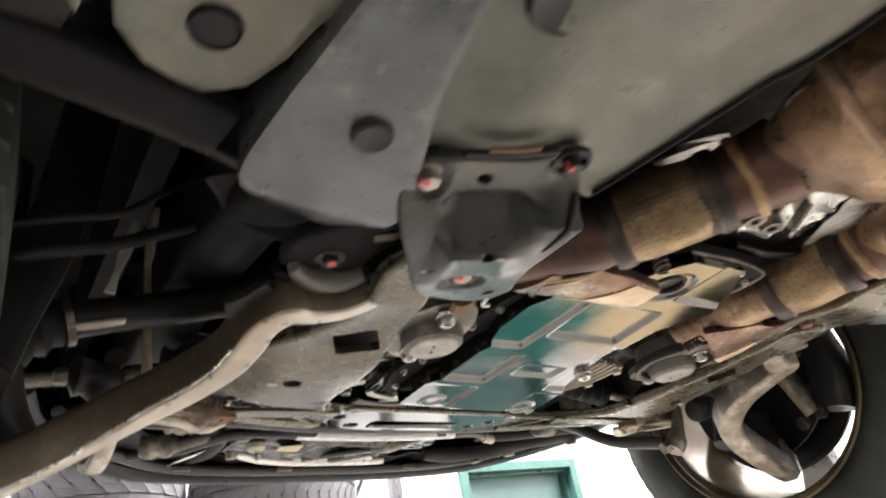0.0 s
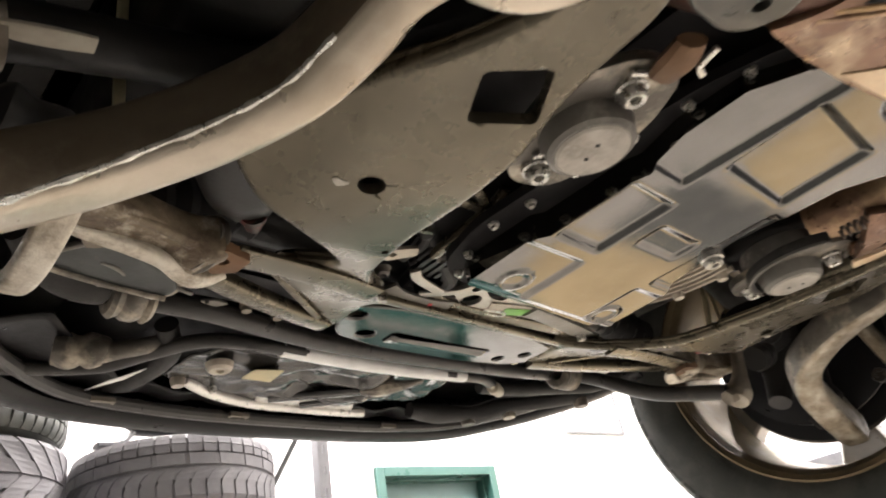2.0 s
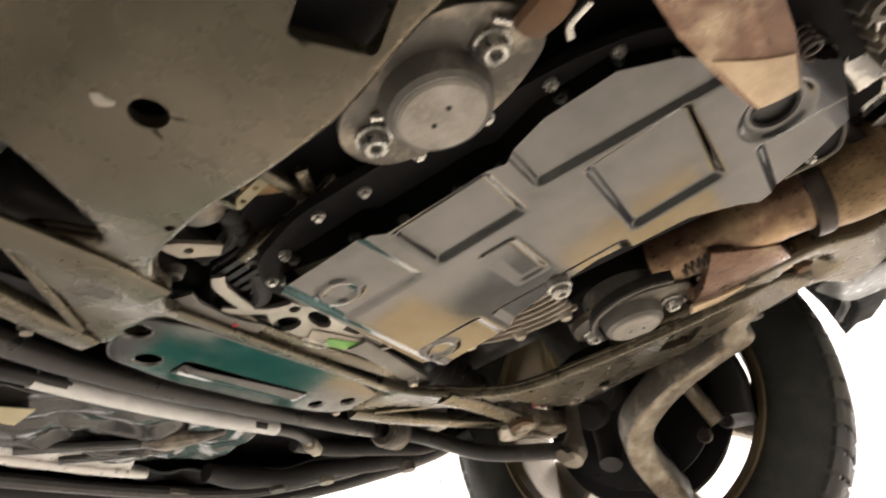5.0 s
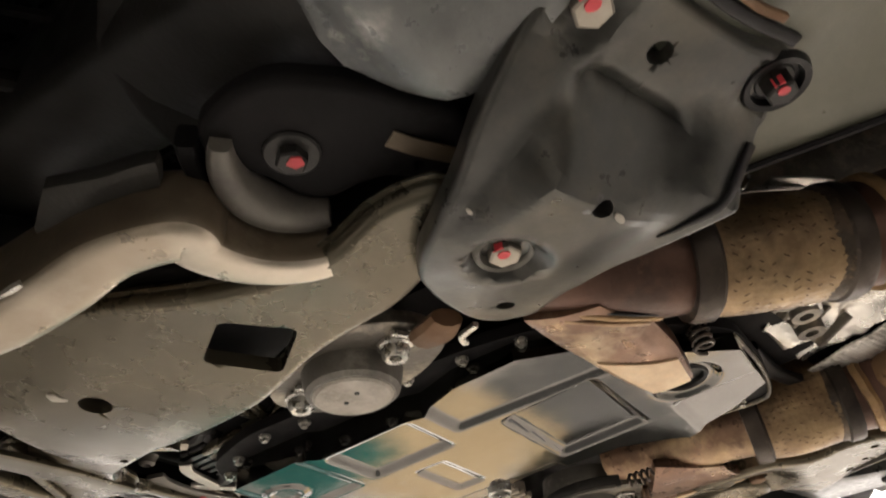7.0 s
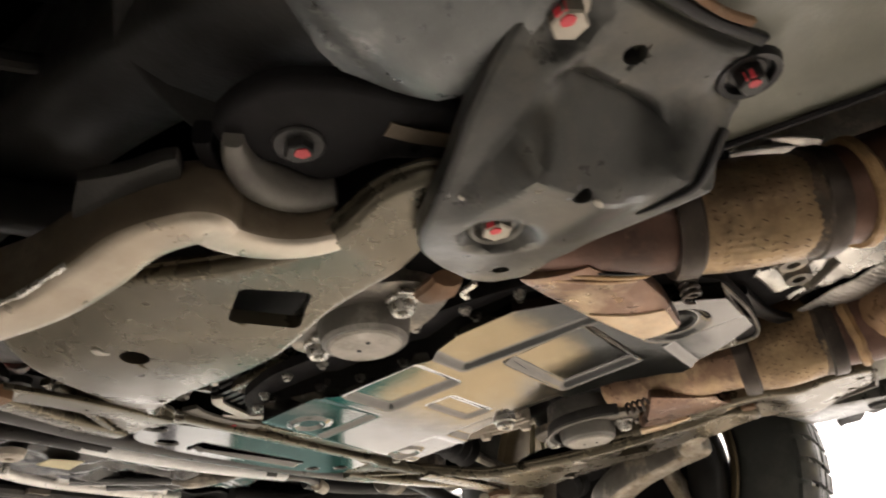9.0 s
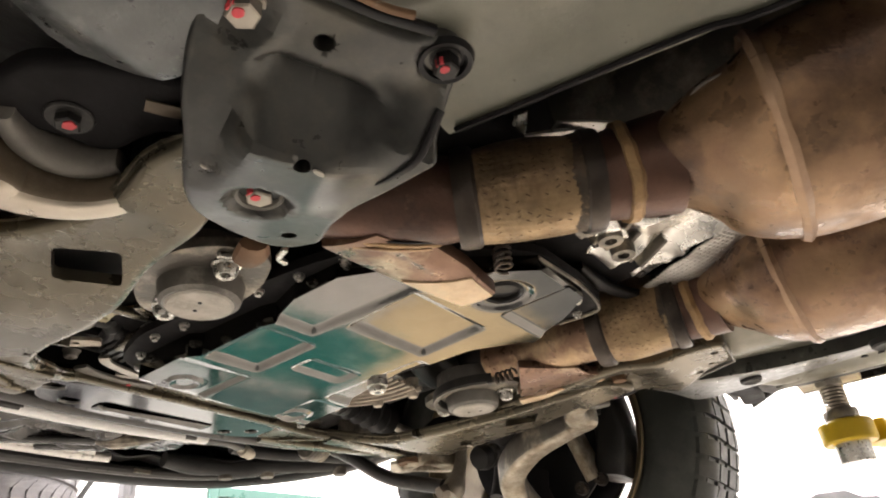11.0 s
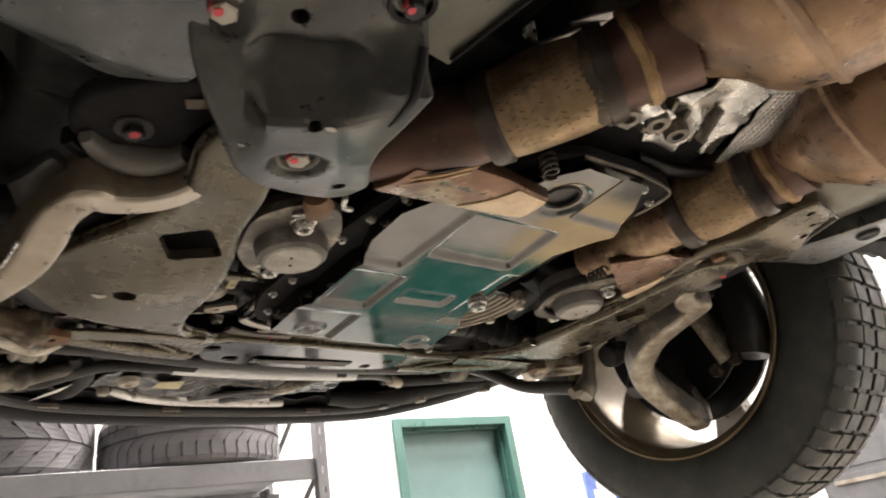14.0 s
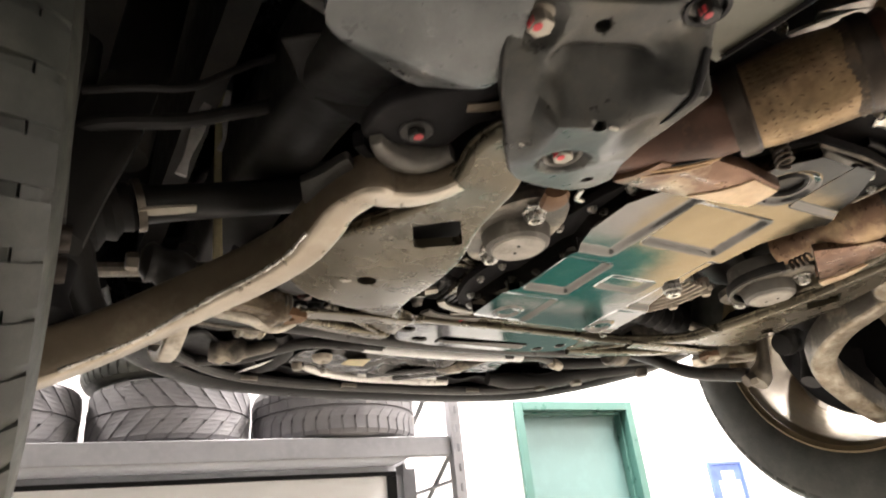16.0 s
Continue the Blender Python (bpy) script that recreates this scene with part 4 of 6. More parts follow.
    if sx < 0:
        run = [np.array(p) for p in spline(ARM_LINE, 8)]
        edge = []
        for k in range(1, len(run) - 1):
            d = Vector(run[k + 1] - run[k - 1]).normalized()
            q = d.cross(Vector((0, 0, 1))).normalized()
            edge.append(tuple(Vector(run[k]) - q * 0.0158 - q.cross(d) * 0.0185))
        # Thin bright bar along the arm, a specular highlight made as geometry.
        part("edge_highlight", sweep([(*p, 0.0019 + 0.0007 * math.sin(k * 1.7) * math.sin(k * 0.6)) for k, p in enumerate(edge)], n=6, per=2), M_BRIGHT, arm, "highlight line put on the arm's edge")
    part("arm_web", flip(sx, patch([(-0.420, 0.535), (-0.434, 0.526), (-0.444, 0.514)], [(-0.437, 0.60), (-0.452, 0.588), (-0.462, 0.566)], 14, 16, lambda x, y: 1.494 + 0.3 * max(0.0, -0.452 - x) + 0.0015 * math.sin(x * 90) * math.sin(y * 80), drop=0.006)), M_WEB, arm, "dark rough upper web of the arm", thick=0.003)
    part("bush_sleeve", flip(sx, bar([(-0.395 + 0.0415 * math.cos(a), 0.464 + 0.0415 * math.sin(a), 1.503, 0.45 + 0.55 * math.sin((a - 0.3) / 2.3 * math.pi)) for a in np.linspace(0.5, 2.5, 14)], 0.020, 0.026, per=3, sq=0.7)), M_BUSH, arm, "pale rubber bush sleeve")
    # Solid black arc for the shade between bush and cradle.
    part("bush_gap_shade", flip(sx, bar([(-0.402 + 0.049 * math.cos(a), 0.468 + 0.049 * math.sin(a), 1.508) for a in np.linspace(0.5, 2.4, 12)], 0.010, 0.016, per=3)), M_BLACK, arm)
    # Made-up black filler that blocks the bright gap behind the arm's end.
    part("gap_filler", flip(sx, moved(lathe([(0.0, -0.03), (0.022, -0.026), (0.032, -0.008), (0.028, 0.006), (0.034, 0.018), (0.026, 0.04), (0.03, 0.07), (0, 0.075)], 28), Matrix.Translation((-0.650, 0.752, 1.405)))), M_MATTE, arm, "black filler added over a bright gap at the joint")
    part("ball_joint", flip(sx, moved(lathe([(0.0, -0.022), (0.018, -0.022), (0.026, -0.014), (0.027, 0.012), (0.020, 0.03), (0.014, 0.05), (0, 0.05)], 28), Matrix.Translation((-0.672, 0.738, 1.372)))), M_ALU_DARK, arm)
    sx > 0 or part("steering_hook", flip(sx, bar([(-0.526, 0.722, 1.446), (-0.527, 0.735, 1.426), (-0.528, 0.762, 1.413), (-0.528, 0.795, 1.410), (-0.529, 0.822, 1.415), (-0.532, 0.842, 1.428)], 0.019, 0.012, sq=0.5)), M_WORNCAST, car, "pale curved tab below the knuckle")
    if sx < 0:
        # Thin pale bar that draws a bracket's bright edge line.
        part("bright_edge", bar([(-0.447, 0.925, 1.506), (-0.432, 0.930, 1.506, 1.3), (-0.420, 0.945, 1.508), (-0.418, 0.965, 1.512, 1.4), (-0.430, 0.985, 1.518)], 0.003, 0.004), M_MOUNT, car, "pale edge line of a bracket")
        part("bar_pad", flip(sx, plate(rounded([(-0.490, 0.905), (-0.455, 0.895), (-0.430, 0.935), (-0.445, 0.965), (-0.470, 0.950)], 0.012), 1.528, 1.534)), M_LINER, car, "dark rubber pad")
    # cast link arm with its tab
    lk = part("link_arm", flip(sx, bar([(-0.512, 0.826, 1.496, 0.8), (-0.490, 0.828, 1.494, 1.05), (-0.465, 0.831, 1.494, 0.95), (-0.435, 0.837, 1.494, 0.85), (-0.418, 0.842, 1.493, 1.0), (-0.405, 0.847, 1.492, 1.35), (-0.396, 0.850, 1.492, 1.40), (-0.388, 0.853, 1.493, 1.0)], 0.038, 0.028, sq=0.4)), M_LINKCAST if sx < 0 else M_GRIMECAST, car, "rough grimy cast link arm with a flared end")
    part("link_ridge", flip(sx, bar([(-0.512, 0.812, 1.490, 0.7), (-0.475, 0.818, 1.487), (-0.440, 0.825, 1.486, 0.9), (-0.412, 0.832, 1.485, 1.2), (-0.398, 0.838, 1.485, 0.8)], 0.010, 0.012)), M_LINKCAST, lk, "brown upper ridge of the casting")
    part("link_rib", flip(sx, bar([(-0.51, 0.846, 1.484, 0.7), (-0.48, 0.849, 1.482), (-0.452, 0.852, 1.480), (-0.424, 0.858, 1.478), (-0.404, 0.869, 1.477, 1.2), (-0.388, 0.873, 1.478, 1.3), (-0.370, 0.863, 1.482, 0.7)], 0.015, 0.010)), M_WORNCAST, lk, "bright worn lower edge")
    if sx < 0:
        eye_ = part("link_bush", moved(lathe([(0.011, -0.006), (0.019, -0.008), (0.021, -0.004), (0.021, 0.010), (0.011, 0.010)], 32), Matrix.Translation((-0.4340, 0.9140, 1.545)) @ Matrix.Rotation(math.radians(-38), 4, "X")), M_GRIMECAST, car, "grimy cast bush ring")
        part("bush_core", moved(lathe([(0.0, -0.003), (0.0105, -0.003), (0.0105, 0.008), (0.0, 0.008)], 24), Matrix.Translation((-0.4340, 0.9140, 1.545)) @ Matrix.Rotation(math.radians(-38), 4, "X")), M_RUBBER, eye_, "dark rubber core")
        part("paint_mark", moved(lathe([(0.0, -0.0025), (0.003, -0.002), (0.0045, 0.0), (0.003, 0.002), (0.0, 0.002)], 12), Matrix.Translation((-0.4300, 0.9020, 1.533)) @ Matrix.Diagonal((1.3, 0.8, 1, 1))), M_RED, eye_, "small red paint mark")
    part("link_collar", flip(sx, moved(lathe([(0.016, -0.006), (0.0275, -0.006), (0.030, -0.003), (0.027, 0.0), (0.0285, 0.004), (0.016, 0.006)], 24, close=True), along((-0.398, 0.849, 1.494), (-0.45, 0.834, 1.494)) @ Matrix.Diagonal((1, 0.8, 1, 1)))), M_ALU_DARK, lk)
    part("link_rod", flip(sx, bar([(-0.470, 0.828, 1.500), (-0.478, 0.818, 1.56), (-0.488, 0.80, 1.68), (-0.49, 0.79, 1.76)], 0.008, 0.008)), M_PLATE, lk, "pale yellowish rod")
    part("tab", flip(sx, plate(rounded([(-0.402, 0.846), (-0.390, 0.824), (-0.364, 0.831), (-0.366, 0.852), (-0.383, 0.862)], 0.003), 1.477, 1.487, [circle(-0.383, 0.841, 0.0052, 8)])), M_RUSTY, lk, "rusty end tab with a hole", bevel=0.001)
    part("brace_strap", flip(sx, bar([(-0.376, 0.840, 1.486), (-0.318, 0.846, 1.490), (-0.262, 0.851, 1.492), (-0.212, 0.862, 1.495)], 0.028, 0.006, sq=0.4)), M_SUB, car, "flat grey brace strap")
    part("brace_bar", flip(sx, bar([(-0.440, 0.880, 1.512), (-0.40, 0.904, 1.513), (-0.324, 0.937, 1.516), (-0.25, 0.964, 1.519), (-0.185, 0.986, 1.524)], 0.024, 0.016)), M_SUB, car, "grey diagonal brace bar")
    part("thin_stay", flip(sx, bar([(-0.318, 0.888, 1.521), (-0.26, 0.928, 1.520), (-0.206, 0.966, 1.519)], 0.009, 0.007)), M_SUB, car)
    for bx, by in ((-0.256, 1.030), (-0.214, 1.034)):
        part("stud", flip(sx, moved(hex_bolt(0.0065, 0.006, 1.3), Matrix.Translation((bx, by, 1.553)))), M_STEEL, car)
    # engine mount
    mt = part("engine_mount", flip(sx, moved(lathe([(0.0, 0.0), (0.031, 0.0), (0.0345, 0.003), (0.036, 0.010), (0.038, 0.022), (0.047, 0.028), (0.049, 0.034), (0.047, 0.05), (0, 0.05)], 44), Matrix.Translation((-0.235, 0.580, 1.474)))), M_MOUNT, car, "round dusty engine mount")
    part("mount_face", flip(sx, moved(lathe([(0.0, -0.0015), (0.027, -0.0015), (0.029, 0.0), (0.029, 0.002), (0, 0.002)], 40), Matrix.Translation((-0.235, 0.580, 1.4735)))), M_CHALK, mt, "pale mount face with two holes")
    for q in (-1, 1):
        part("pin_hole", flip(sx, plate(circle(-0.237 + q * 0.003, 0.580 + q * 0.0075, 0.0018, 8), 1.4712, 1.4722)), M_BLACK, mt)
    part("mount_flange", flip(sx, plate(rounded([(-0.292, 0.545), (-0.262, 0.505), (-0.222, 0.500), (-0.196, 0.545), (-0.190, 0.60), (-0.205, 0.645), (-0.245, 0.655), (-0.278, 0.62)], 0.022, 5), 1.492, 1.502)), M_ALU_DARK, mt, "cast mount flange", bevel=0.003)
    for bx, by, sa in ((-0.246, 0.532, 0.5), (-0.236, 0.630, 0.9)):
        part("nut", flip(sx, moved(lathe([(0.004, -0.007), (0.0045, -0.0105), (0.0075, -0.0115), (0.0095, -0.009), (0.0105, -0.003), (0.0125, -0.002), (0.0125, 0.001)], 24), Matrix.Translation((bx, by, 1.491)))), M_BRIGHT, mt, "bright ring nut")
        part("nut_core", flip(sx, plate(circle(bx, by, 0.0043, 10), 1.4835, 1.486)), M_MOUNT, mt)
        part("lock_strip", flip(sx, bar([(bx - 0.017, by - 0.010, 1.489), (bx - 0.017 + 0.012 * math.cos(sa), by - 0.010 - 0.014 * math.sin(sa), 1.489)], 0.005, 0.004, smooth=False)), M_BRIGHT, mt)
    part("mount_lug", flip(sx, sweep([(-0.262, 0.478, 1.482, 0.011), (-0.252, 0.492, 1.484, 0.014), (-0.243, 0.51, 1.488, 0.012)], n=10, flat=0.6)), M_RUSTY, mt, "rusty lug")
    part("lug_clip", flip(sx, bar([(-0.235, 0.472, 1.486), (-0.228, 0.488, 1.487), (-0.217, 0.492, 1.488)], 0.005, 0.004)), M_BRIGHT, mt)
    mt.location = (0.018, 0.010, 0.009) if sx < 0 else (0.011, 0.034, 0.012)

cm = part("crossmember", plate(rounded([(-0.19, 0.935), (-0.12, 0.918), (0.0, 0.918), (0.12, 0.918), (0.19, 0.935), (0.19, 0.975), (0.15, 1.005), (0.06, 1.018), (-0.08, 1.018), (-0.16, 1.005)], 0.02, 5), 1.5215, 1.545,
        [circle(-0.163, 0.952, 0.0110, 16, 1.25, 0.9), circle(-0.121, 0.990, 0.0105, 16, 1.2, 0.9), circle(0.150, 0.965, 0.008, 16), circle(0.118, 0.99, 0.008, 16)]), M_PAN, car, "glossy dark cross plate between the subframe arms", bevel=0.004, seg=3)
part("pressed_slot", patch([(-0.088, 0.978), (-0.088, 0.998)], [(0.082, 0.972), (0.082, 0.992)], 40, 10, lambda x, y: 1.5195 - 0.004 * inside(x, y, -0.082, 0.076, 0.978, 0.991, 0.004)), M_PAN, cm, thick=0.002)
part("crossmember_lip", bar([(-0.16, 0.905, 1.522), (0.0, 0.908, 1.522), (0.17, 0.912, 1.522)], 0.012, 0.01), M_SUB, cm)

# oil pan and flange
def pan_height(x, y):
    h = 1.4925 - 0.030 * (y - 0.48)
    for x0, x1, y0, y1, sk, d in ((-0.160, -0.070, 0.708, 0.792, 0.0, 0.0030), (-0.136, -0.072, 0.602, 0.686, 0.0, 0.0050), (-0.165, -0.082, 0.400, 0.579, -0.06, 0.0045), (-0.080, 0.034, 0.459, 0.543, 0.06, 0.0055),
                                  (-0.046, 0.024, 0.628, 0.657, 0.0, 0.0030), (0.052, 0.130, 0.560, 0.700, 0.0, 0.0042), (0.024, 0.130, 0.330, 0.424, 0.0, 0.0035), (0.046, 0.130, 0.718, 0.790, 0.0, 0.0026)):
        h += d * inside(x, y, x0, x1, y0, y1, 0.0042, sk)
    for cx, cy in ((-0.107, 0.766), (0.067, 0.777)):
        r = math.hypot(x - cx, y - cy)
        h -= 0.0022 * step(0.021, 0.018, r) * step(0.011, 0.015, r)
    h += 0.004 * step(0.034, 0.027, math.hypot(x + 0.012, (y - 0.404) * 1.1))
    return h + 0.008 * step(0.790, 0.803, y - 0.04 * x)


PAN_L = [(-0.140, 0.800), (-0.151, 0.785), (-0.151, 0.700), (-0.142, 0.690), (-0.141, 0.600), (-0.136, 0.586), (-0.150, 0.545), (-0.150, 0.490), (-0.128, 0.452), (-0.068, 0.392), (-0.030, 0.352)]
PAN_R = [(0.086, 0.812), (0.104, 0.790), (0.100, 0.720), (0.086, 0.690), (0.074, 0.640), (0.066, 0.590), (0.072, 0.500), (0.098, 0.455), (0.112, 0.440), (0.090, 0.390), (0.060, 0.352)]
pb = patch(PAN_L, PAN_R, 110, 190, pan_height, drop=0.030)
gone = [f for f in pb.faces if math.hypot(f.calc_center_median().x + 0.012, (f.calc_center_median().y - 0.404) * 1.1) < 0.020]
bmesh.ops.delete(pb, geom=gone, context="FACES")
pan = part("oil_pan", pb, M_PAN, car, "glossy dark oil pan with pressed ribs")
# Black disc put inside the pan's hole as its shade.
part("hole_shade_disc", moved(lathe([(0.0, 0.0), (0.032, 0.0), (0.032, 0.002), (0.0, 0.002)], 28), Matrix.Translation((-0.012, 0.404, pan_height(-0.012, 0.404) + 0.010))), M_BLACK, pan, "black disc added as shade in the hole")
part("hole_collar", moved(lathe([(0.0185, 0.012), (0.0185, 0.0), (0.0205, -0.002), (0.0225, 0.0), (0.0235, 0.004)], 36), Matrix.Translation((-0.012, 0.404, pan_height(-0.012, 0.404))) @ Matrix.Diagonal((1, 0.92, 1, 1))), M_DARK, pan)
dz = pan_height(0.068, 0.635)
dp = part("drain_plug", moved(join(lathe([(0.0, -0.010), (0.0085, -0.010), (0.0100, -0.008), (0.0100, -0.004), (0.0125, -0.003), (0.0125, 0.004), (0, 0.004)], 24)), Matrix.Translation((0.068, 0.635, dz - 0.004))), M_BRIGHT, pan, "bright drain plug")
part("drain_socket", moved(lathe([(0.0, 0.0), (0.0036, 0.0), (0.0036, 0.004), (0, 0.004)], 6), Matrix.Translation((0.068, 0.635, dz - 0.0146))), M_DARK, dp)
FL = [(-0.130, 0.826), (-0.165, 0.803), (-0.184, 0.74), (-0.181, 0.66), (-0.174, 0.58), (-0.166, 0.51), (-0.150, 0.455), (-0.10, 0.402), (-0.055, 0.362), (-0.03, 0.348), (0.05, 0.345), (0.112, 0.352), (0.128, 0.370), (0.128, 0.42), (0.115, 0.55), (0.11, 0.68), (0.118, 0.76), (0.10, 0.822), (-0.02, 0.824)]
flange = part("pan_flange", plate(rounded(FL, 0.018), 1.512, 1.522), M_MATTE, car, "black pan flange with a row of bolts", bevel=0.002)
for bx, by in ((-0.149, 0.482), (-0.158, 0.530), (-0.164, 0.578), (-0.170, 0.633), (-0.168, 0.685), (-0.173, 0.727), (-0.156, 0.778), (-0.128, 0.440), (-0.098, 0.408), (-0.056, 0.378), (-0.004, 0.366), (0.043, 0.366), (0.083, 0.368), (0.114, 0.384), (-0.137, 0.811), (0.10, 0.40), (0.125, 0.45)):
    part("bolt", moved(hex_bolt(0.0036, 0.003, 1.45), Matrix.Translation((bx, by, 1.512))), M_BRIGHT, flange)
part("flange_edge", sweep([(-0.03, 0.352, 1.510), (0.05, 0.349, 1.510), (0.110, 0.356, 1.510), (0.124, 0.372, 1.510), (0.122, 0.41, 1.510)], 0.002, 6), M_ALU_DARK, flange)

# engine and gearbox masses above
eng = part("engine_block", plate(rounded([(-0.21, 0.30), (0.14, 0.30), (0.17, 0.45), (0.16, 0.86), (-0.17, 0.86), (-0.22, 0.70)], 0.03), 1.545, 1.95), M_MATTE, car, "dark oily engine block", bevel=0.01)
part("gearbox", sweep([(0.04, 0.33, 1.65, 0.10), (0.05, 0.15, 1.66, 0.09), (0.05, -0.3, 1.66, 0.07), (0.05, -1.6, 1.66, 0.05)], n=20), M_ALU_DARK, car, "dirty alloy gearbox housing")
for k in range(7):
    a = 0.35 + k * 0.26
    part("casting_rib", bar([(-0.02 + 0.02 * k, 0.325 - 0.004 * k, 1.535), (-0.03 + 0.02 * k, 0.29 - 0.004 * k, 1.548)], 0.006, 0.014, smooth=False), M_ALU_DARK, car)
for k, (bx, by) in enumerate(((-0.015, 0.305), (0.02, 0.298), (0.055, 0.30))):
    part("casting_eye", moved(lathe([(0.006, 0), (0.012, 0), (0.013, 0.02), (0.006, 0.02)], 18, close=True), Matrix.Translation((bx, by, 1.525))), M_ALU_DARK, car)
# bell housing fins beside the pan
for k in range(6):
    r = 0.112 - 0.0105 * k
    pts = [(0.090 + r * math.cos(a) * 0.85, 0.682 + r * math.sin(a), 1.514 + 0.002 * k) for a in np.linspace(-0.25, 1.25, 9)]
    part("cooling_fin", sweep(pts, 0.0024, 8, per=2, flat=1.6), M_FIN, eng, "pale cast fin")
for a in (-0.1, 0.42, 1.0):
    part("fin_boss", moved(lathe([(0, -0.006), (0.006, -0.006), (0.0085, 0.0), (0.009, 0.02), (0, 0.02)], 16), Matrix.Translation((0.090 + 0.112 * math.cos(a) * 0.85, 0.682 + 0.112 * math.sin(a), 1.512))), M_FIN, eng)
part("fin_back", plate(rounded([(0.095, 0.66), (0.155, 0.655), (0.175, 0.70), (0.15, 0.79), (0.11, 0.81)], 0.02), 1.522, 1.53), M_DARK, eng)

# exhausts
def braid(p, q, r, n=132, m=44):
    """A woven metal sleeve from p to q."""
    bm, rings = bmesh.new(), []
    mt_ = along(p, q)
    L = (Vector(q) - Vector(p)).length
    for i in range(m + 1):
        t = i / m
        rr = r * (0.98 + 0.10 * math.sin(math.pi * t))
        ring = []
        for k in range(n):
            a = 2 * math.pi * k / n
            w = 0.0004 * (math.cos(a * 22 + t * 52) * math.cos(a * 22 - t * 52)) + 0.0006 * math.sin(a * 5 + t * 7)
            ring.append(bm.verts.new(mt_ @ Vector(((rr + w) * math.cos(a), (rr + w) * math.sin(a), L * t))))
        rings.append(ring)
    for a, b in zip(rings, rings[1:]):
        for k in range(n):
            bm.faces.new((a[k - 1], a[k], b[k], b[k - 1]))
    return bm


def weave(p, q, r, rows=12, around=40):
    """Short slanted gaps between the strands of the sleeve."""
    bm, m = bmesh.new(), along(p, q)
    L = (Vector(q) - Vector(p)).length
    rng = random.Random(5)
    for i in range(rows):
        for k in range(around):
            if rng.random() < 0.35:
                continue
            t = (i + 0.9) / (rows + 0.8) + rng.uniform(-0.01, 0.01)
            a = 2 * math.pi * (k + 0.5 * (i % 2)) / around + rng.uniform(-0.03, 0.03)
            rr = r * (0.98 + 0.10 * math.sin(math.pi * t)) + 0.0008
            s, ln, wd = (1 if i % 2 else -1) * 0.5, 0.0021 * rng.uniform(0.4, 1.1), 0.0004
            vs = []
            for u, v in ((-ln, -wd), (ln, -wd), (ln, wd), (-ln, wd)):
                du, dv = u * math.cos(s) - v * math.sin(s), u * math.sin(s) + v * math.cos(s)
                vs.append(bm.verts.new(m @ Vector((rr * math.cos(a + dv / rr), rr * math.sin(a + dv / rr), L * t + du))))
            bm.faces.new(vs)
    return bm


def exhaust(name, pre, f0, f1, post, cat, fr):
    ex = part("exhaust_pipe", sweep(pre + [(*f0, fr * 0.9)], n=24), M_BURNT if name == "left" else M_RUST, car, "brown heat-stained exhaust pipe")
    flex = part("flex_section", braid(f0, f1, fr), M_BRAID, ex, "braided steel flexible section")
    part("weave", weave(f0, f1, fr), M_GAP, flex, "dark gaps in the braid", smooth=False)["kind"] = "stuff"
    d_ = (Vector(f1) - Vector(f0)).normalized()
    L_ = (Vector(f1) - Vector(f0)).length
    for start, end in ((0.82, f1),):
        part("burnt_band", moved(lathe([(fr * 1.012, 0.0), (fr * 1.035, 0.004), (fr * 1.05, 0.010), (fr * 1.045, 0.016)], 40), along(Vector(f0) + d_ * L_ * start, end)), M_BURNTBAND, ex, "dark burnt band")
    for p, q, w in ((f0, f1, 0.009), (f1, f0, 0.008)):
        part("sleeve", moved(lathe([(fr * 0.9, -w), (fr * 1.06, -w), (fr * 1.10, -w * 0.5), (fr * 1.10, w * 0.7), (fr * 1.03, w)], 36), along(p, q)), M_STEELDARK, ex, "dark steel end sleeve")
    part("pipe", sweep([(*f1, fr * 0.9), *post], n=24), M_BURNT, ex, "burnt red-brown pipe")
    b0 = Vector(post[0][:3])
    seam = lathe([(post[0][3] * 1.0, -0.005), (post[0][3] * 1.08, -0.004), (post[0][3] * 1.10, 0.002), (post[0][3] * 1.0, 0.006)], 60)
    for v in seam.verts:
        k_ = 1 + 0.035 * noise.noise(Vector((v.co.x * 130, v.co.y * 130, v.co.z * 90)))
        v.co = (v.co.x * k_, v.co.y * k_, v.co.z + 0.0035 * noise.noise(Vector((v.co.x * 55, v.co.y * 55, 3))))
    part("weld_seam", moved(seam, along(b0, post[1][:3])), M_TAN, ex, "uneven tan weld seam")
    ct = part("catalytic_converter", sweep(cat, n=36, flat=0.66), M_CAT, ex, "large brown catalytic converter")
    part("ridge", sweep_ring(cat[2], cat[3], 0.985), M_CATRIDGE, ct, "low pale weld ridge")
    return ex


def sweep_ring(a, b, k):
    """A low weld ridge round an oval body at a, facing b."""
    d = Vector(b[:3]) - Vector(a[:3])
    t = d.normalized()
    s = t.cross(Vector((0, 0, 1))).normalized()
    u = s.cross(t)
    pts = []
    for i in range(33):
        w = 2 * math.pi * i / 32
        pts.append(tuple(Vector(a[:3]) + s * a[3] * k * math.cos(w) + u * a[3] * 0.66 * k * math.sin(w)))
    return sweep([(*p, 0.0055 + 0.0012 * math.sin(i * 1.9) * math.sin(i * 0.7)) for i, p in enumerate(pts)], n=6, per=2, cap=False)


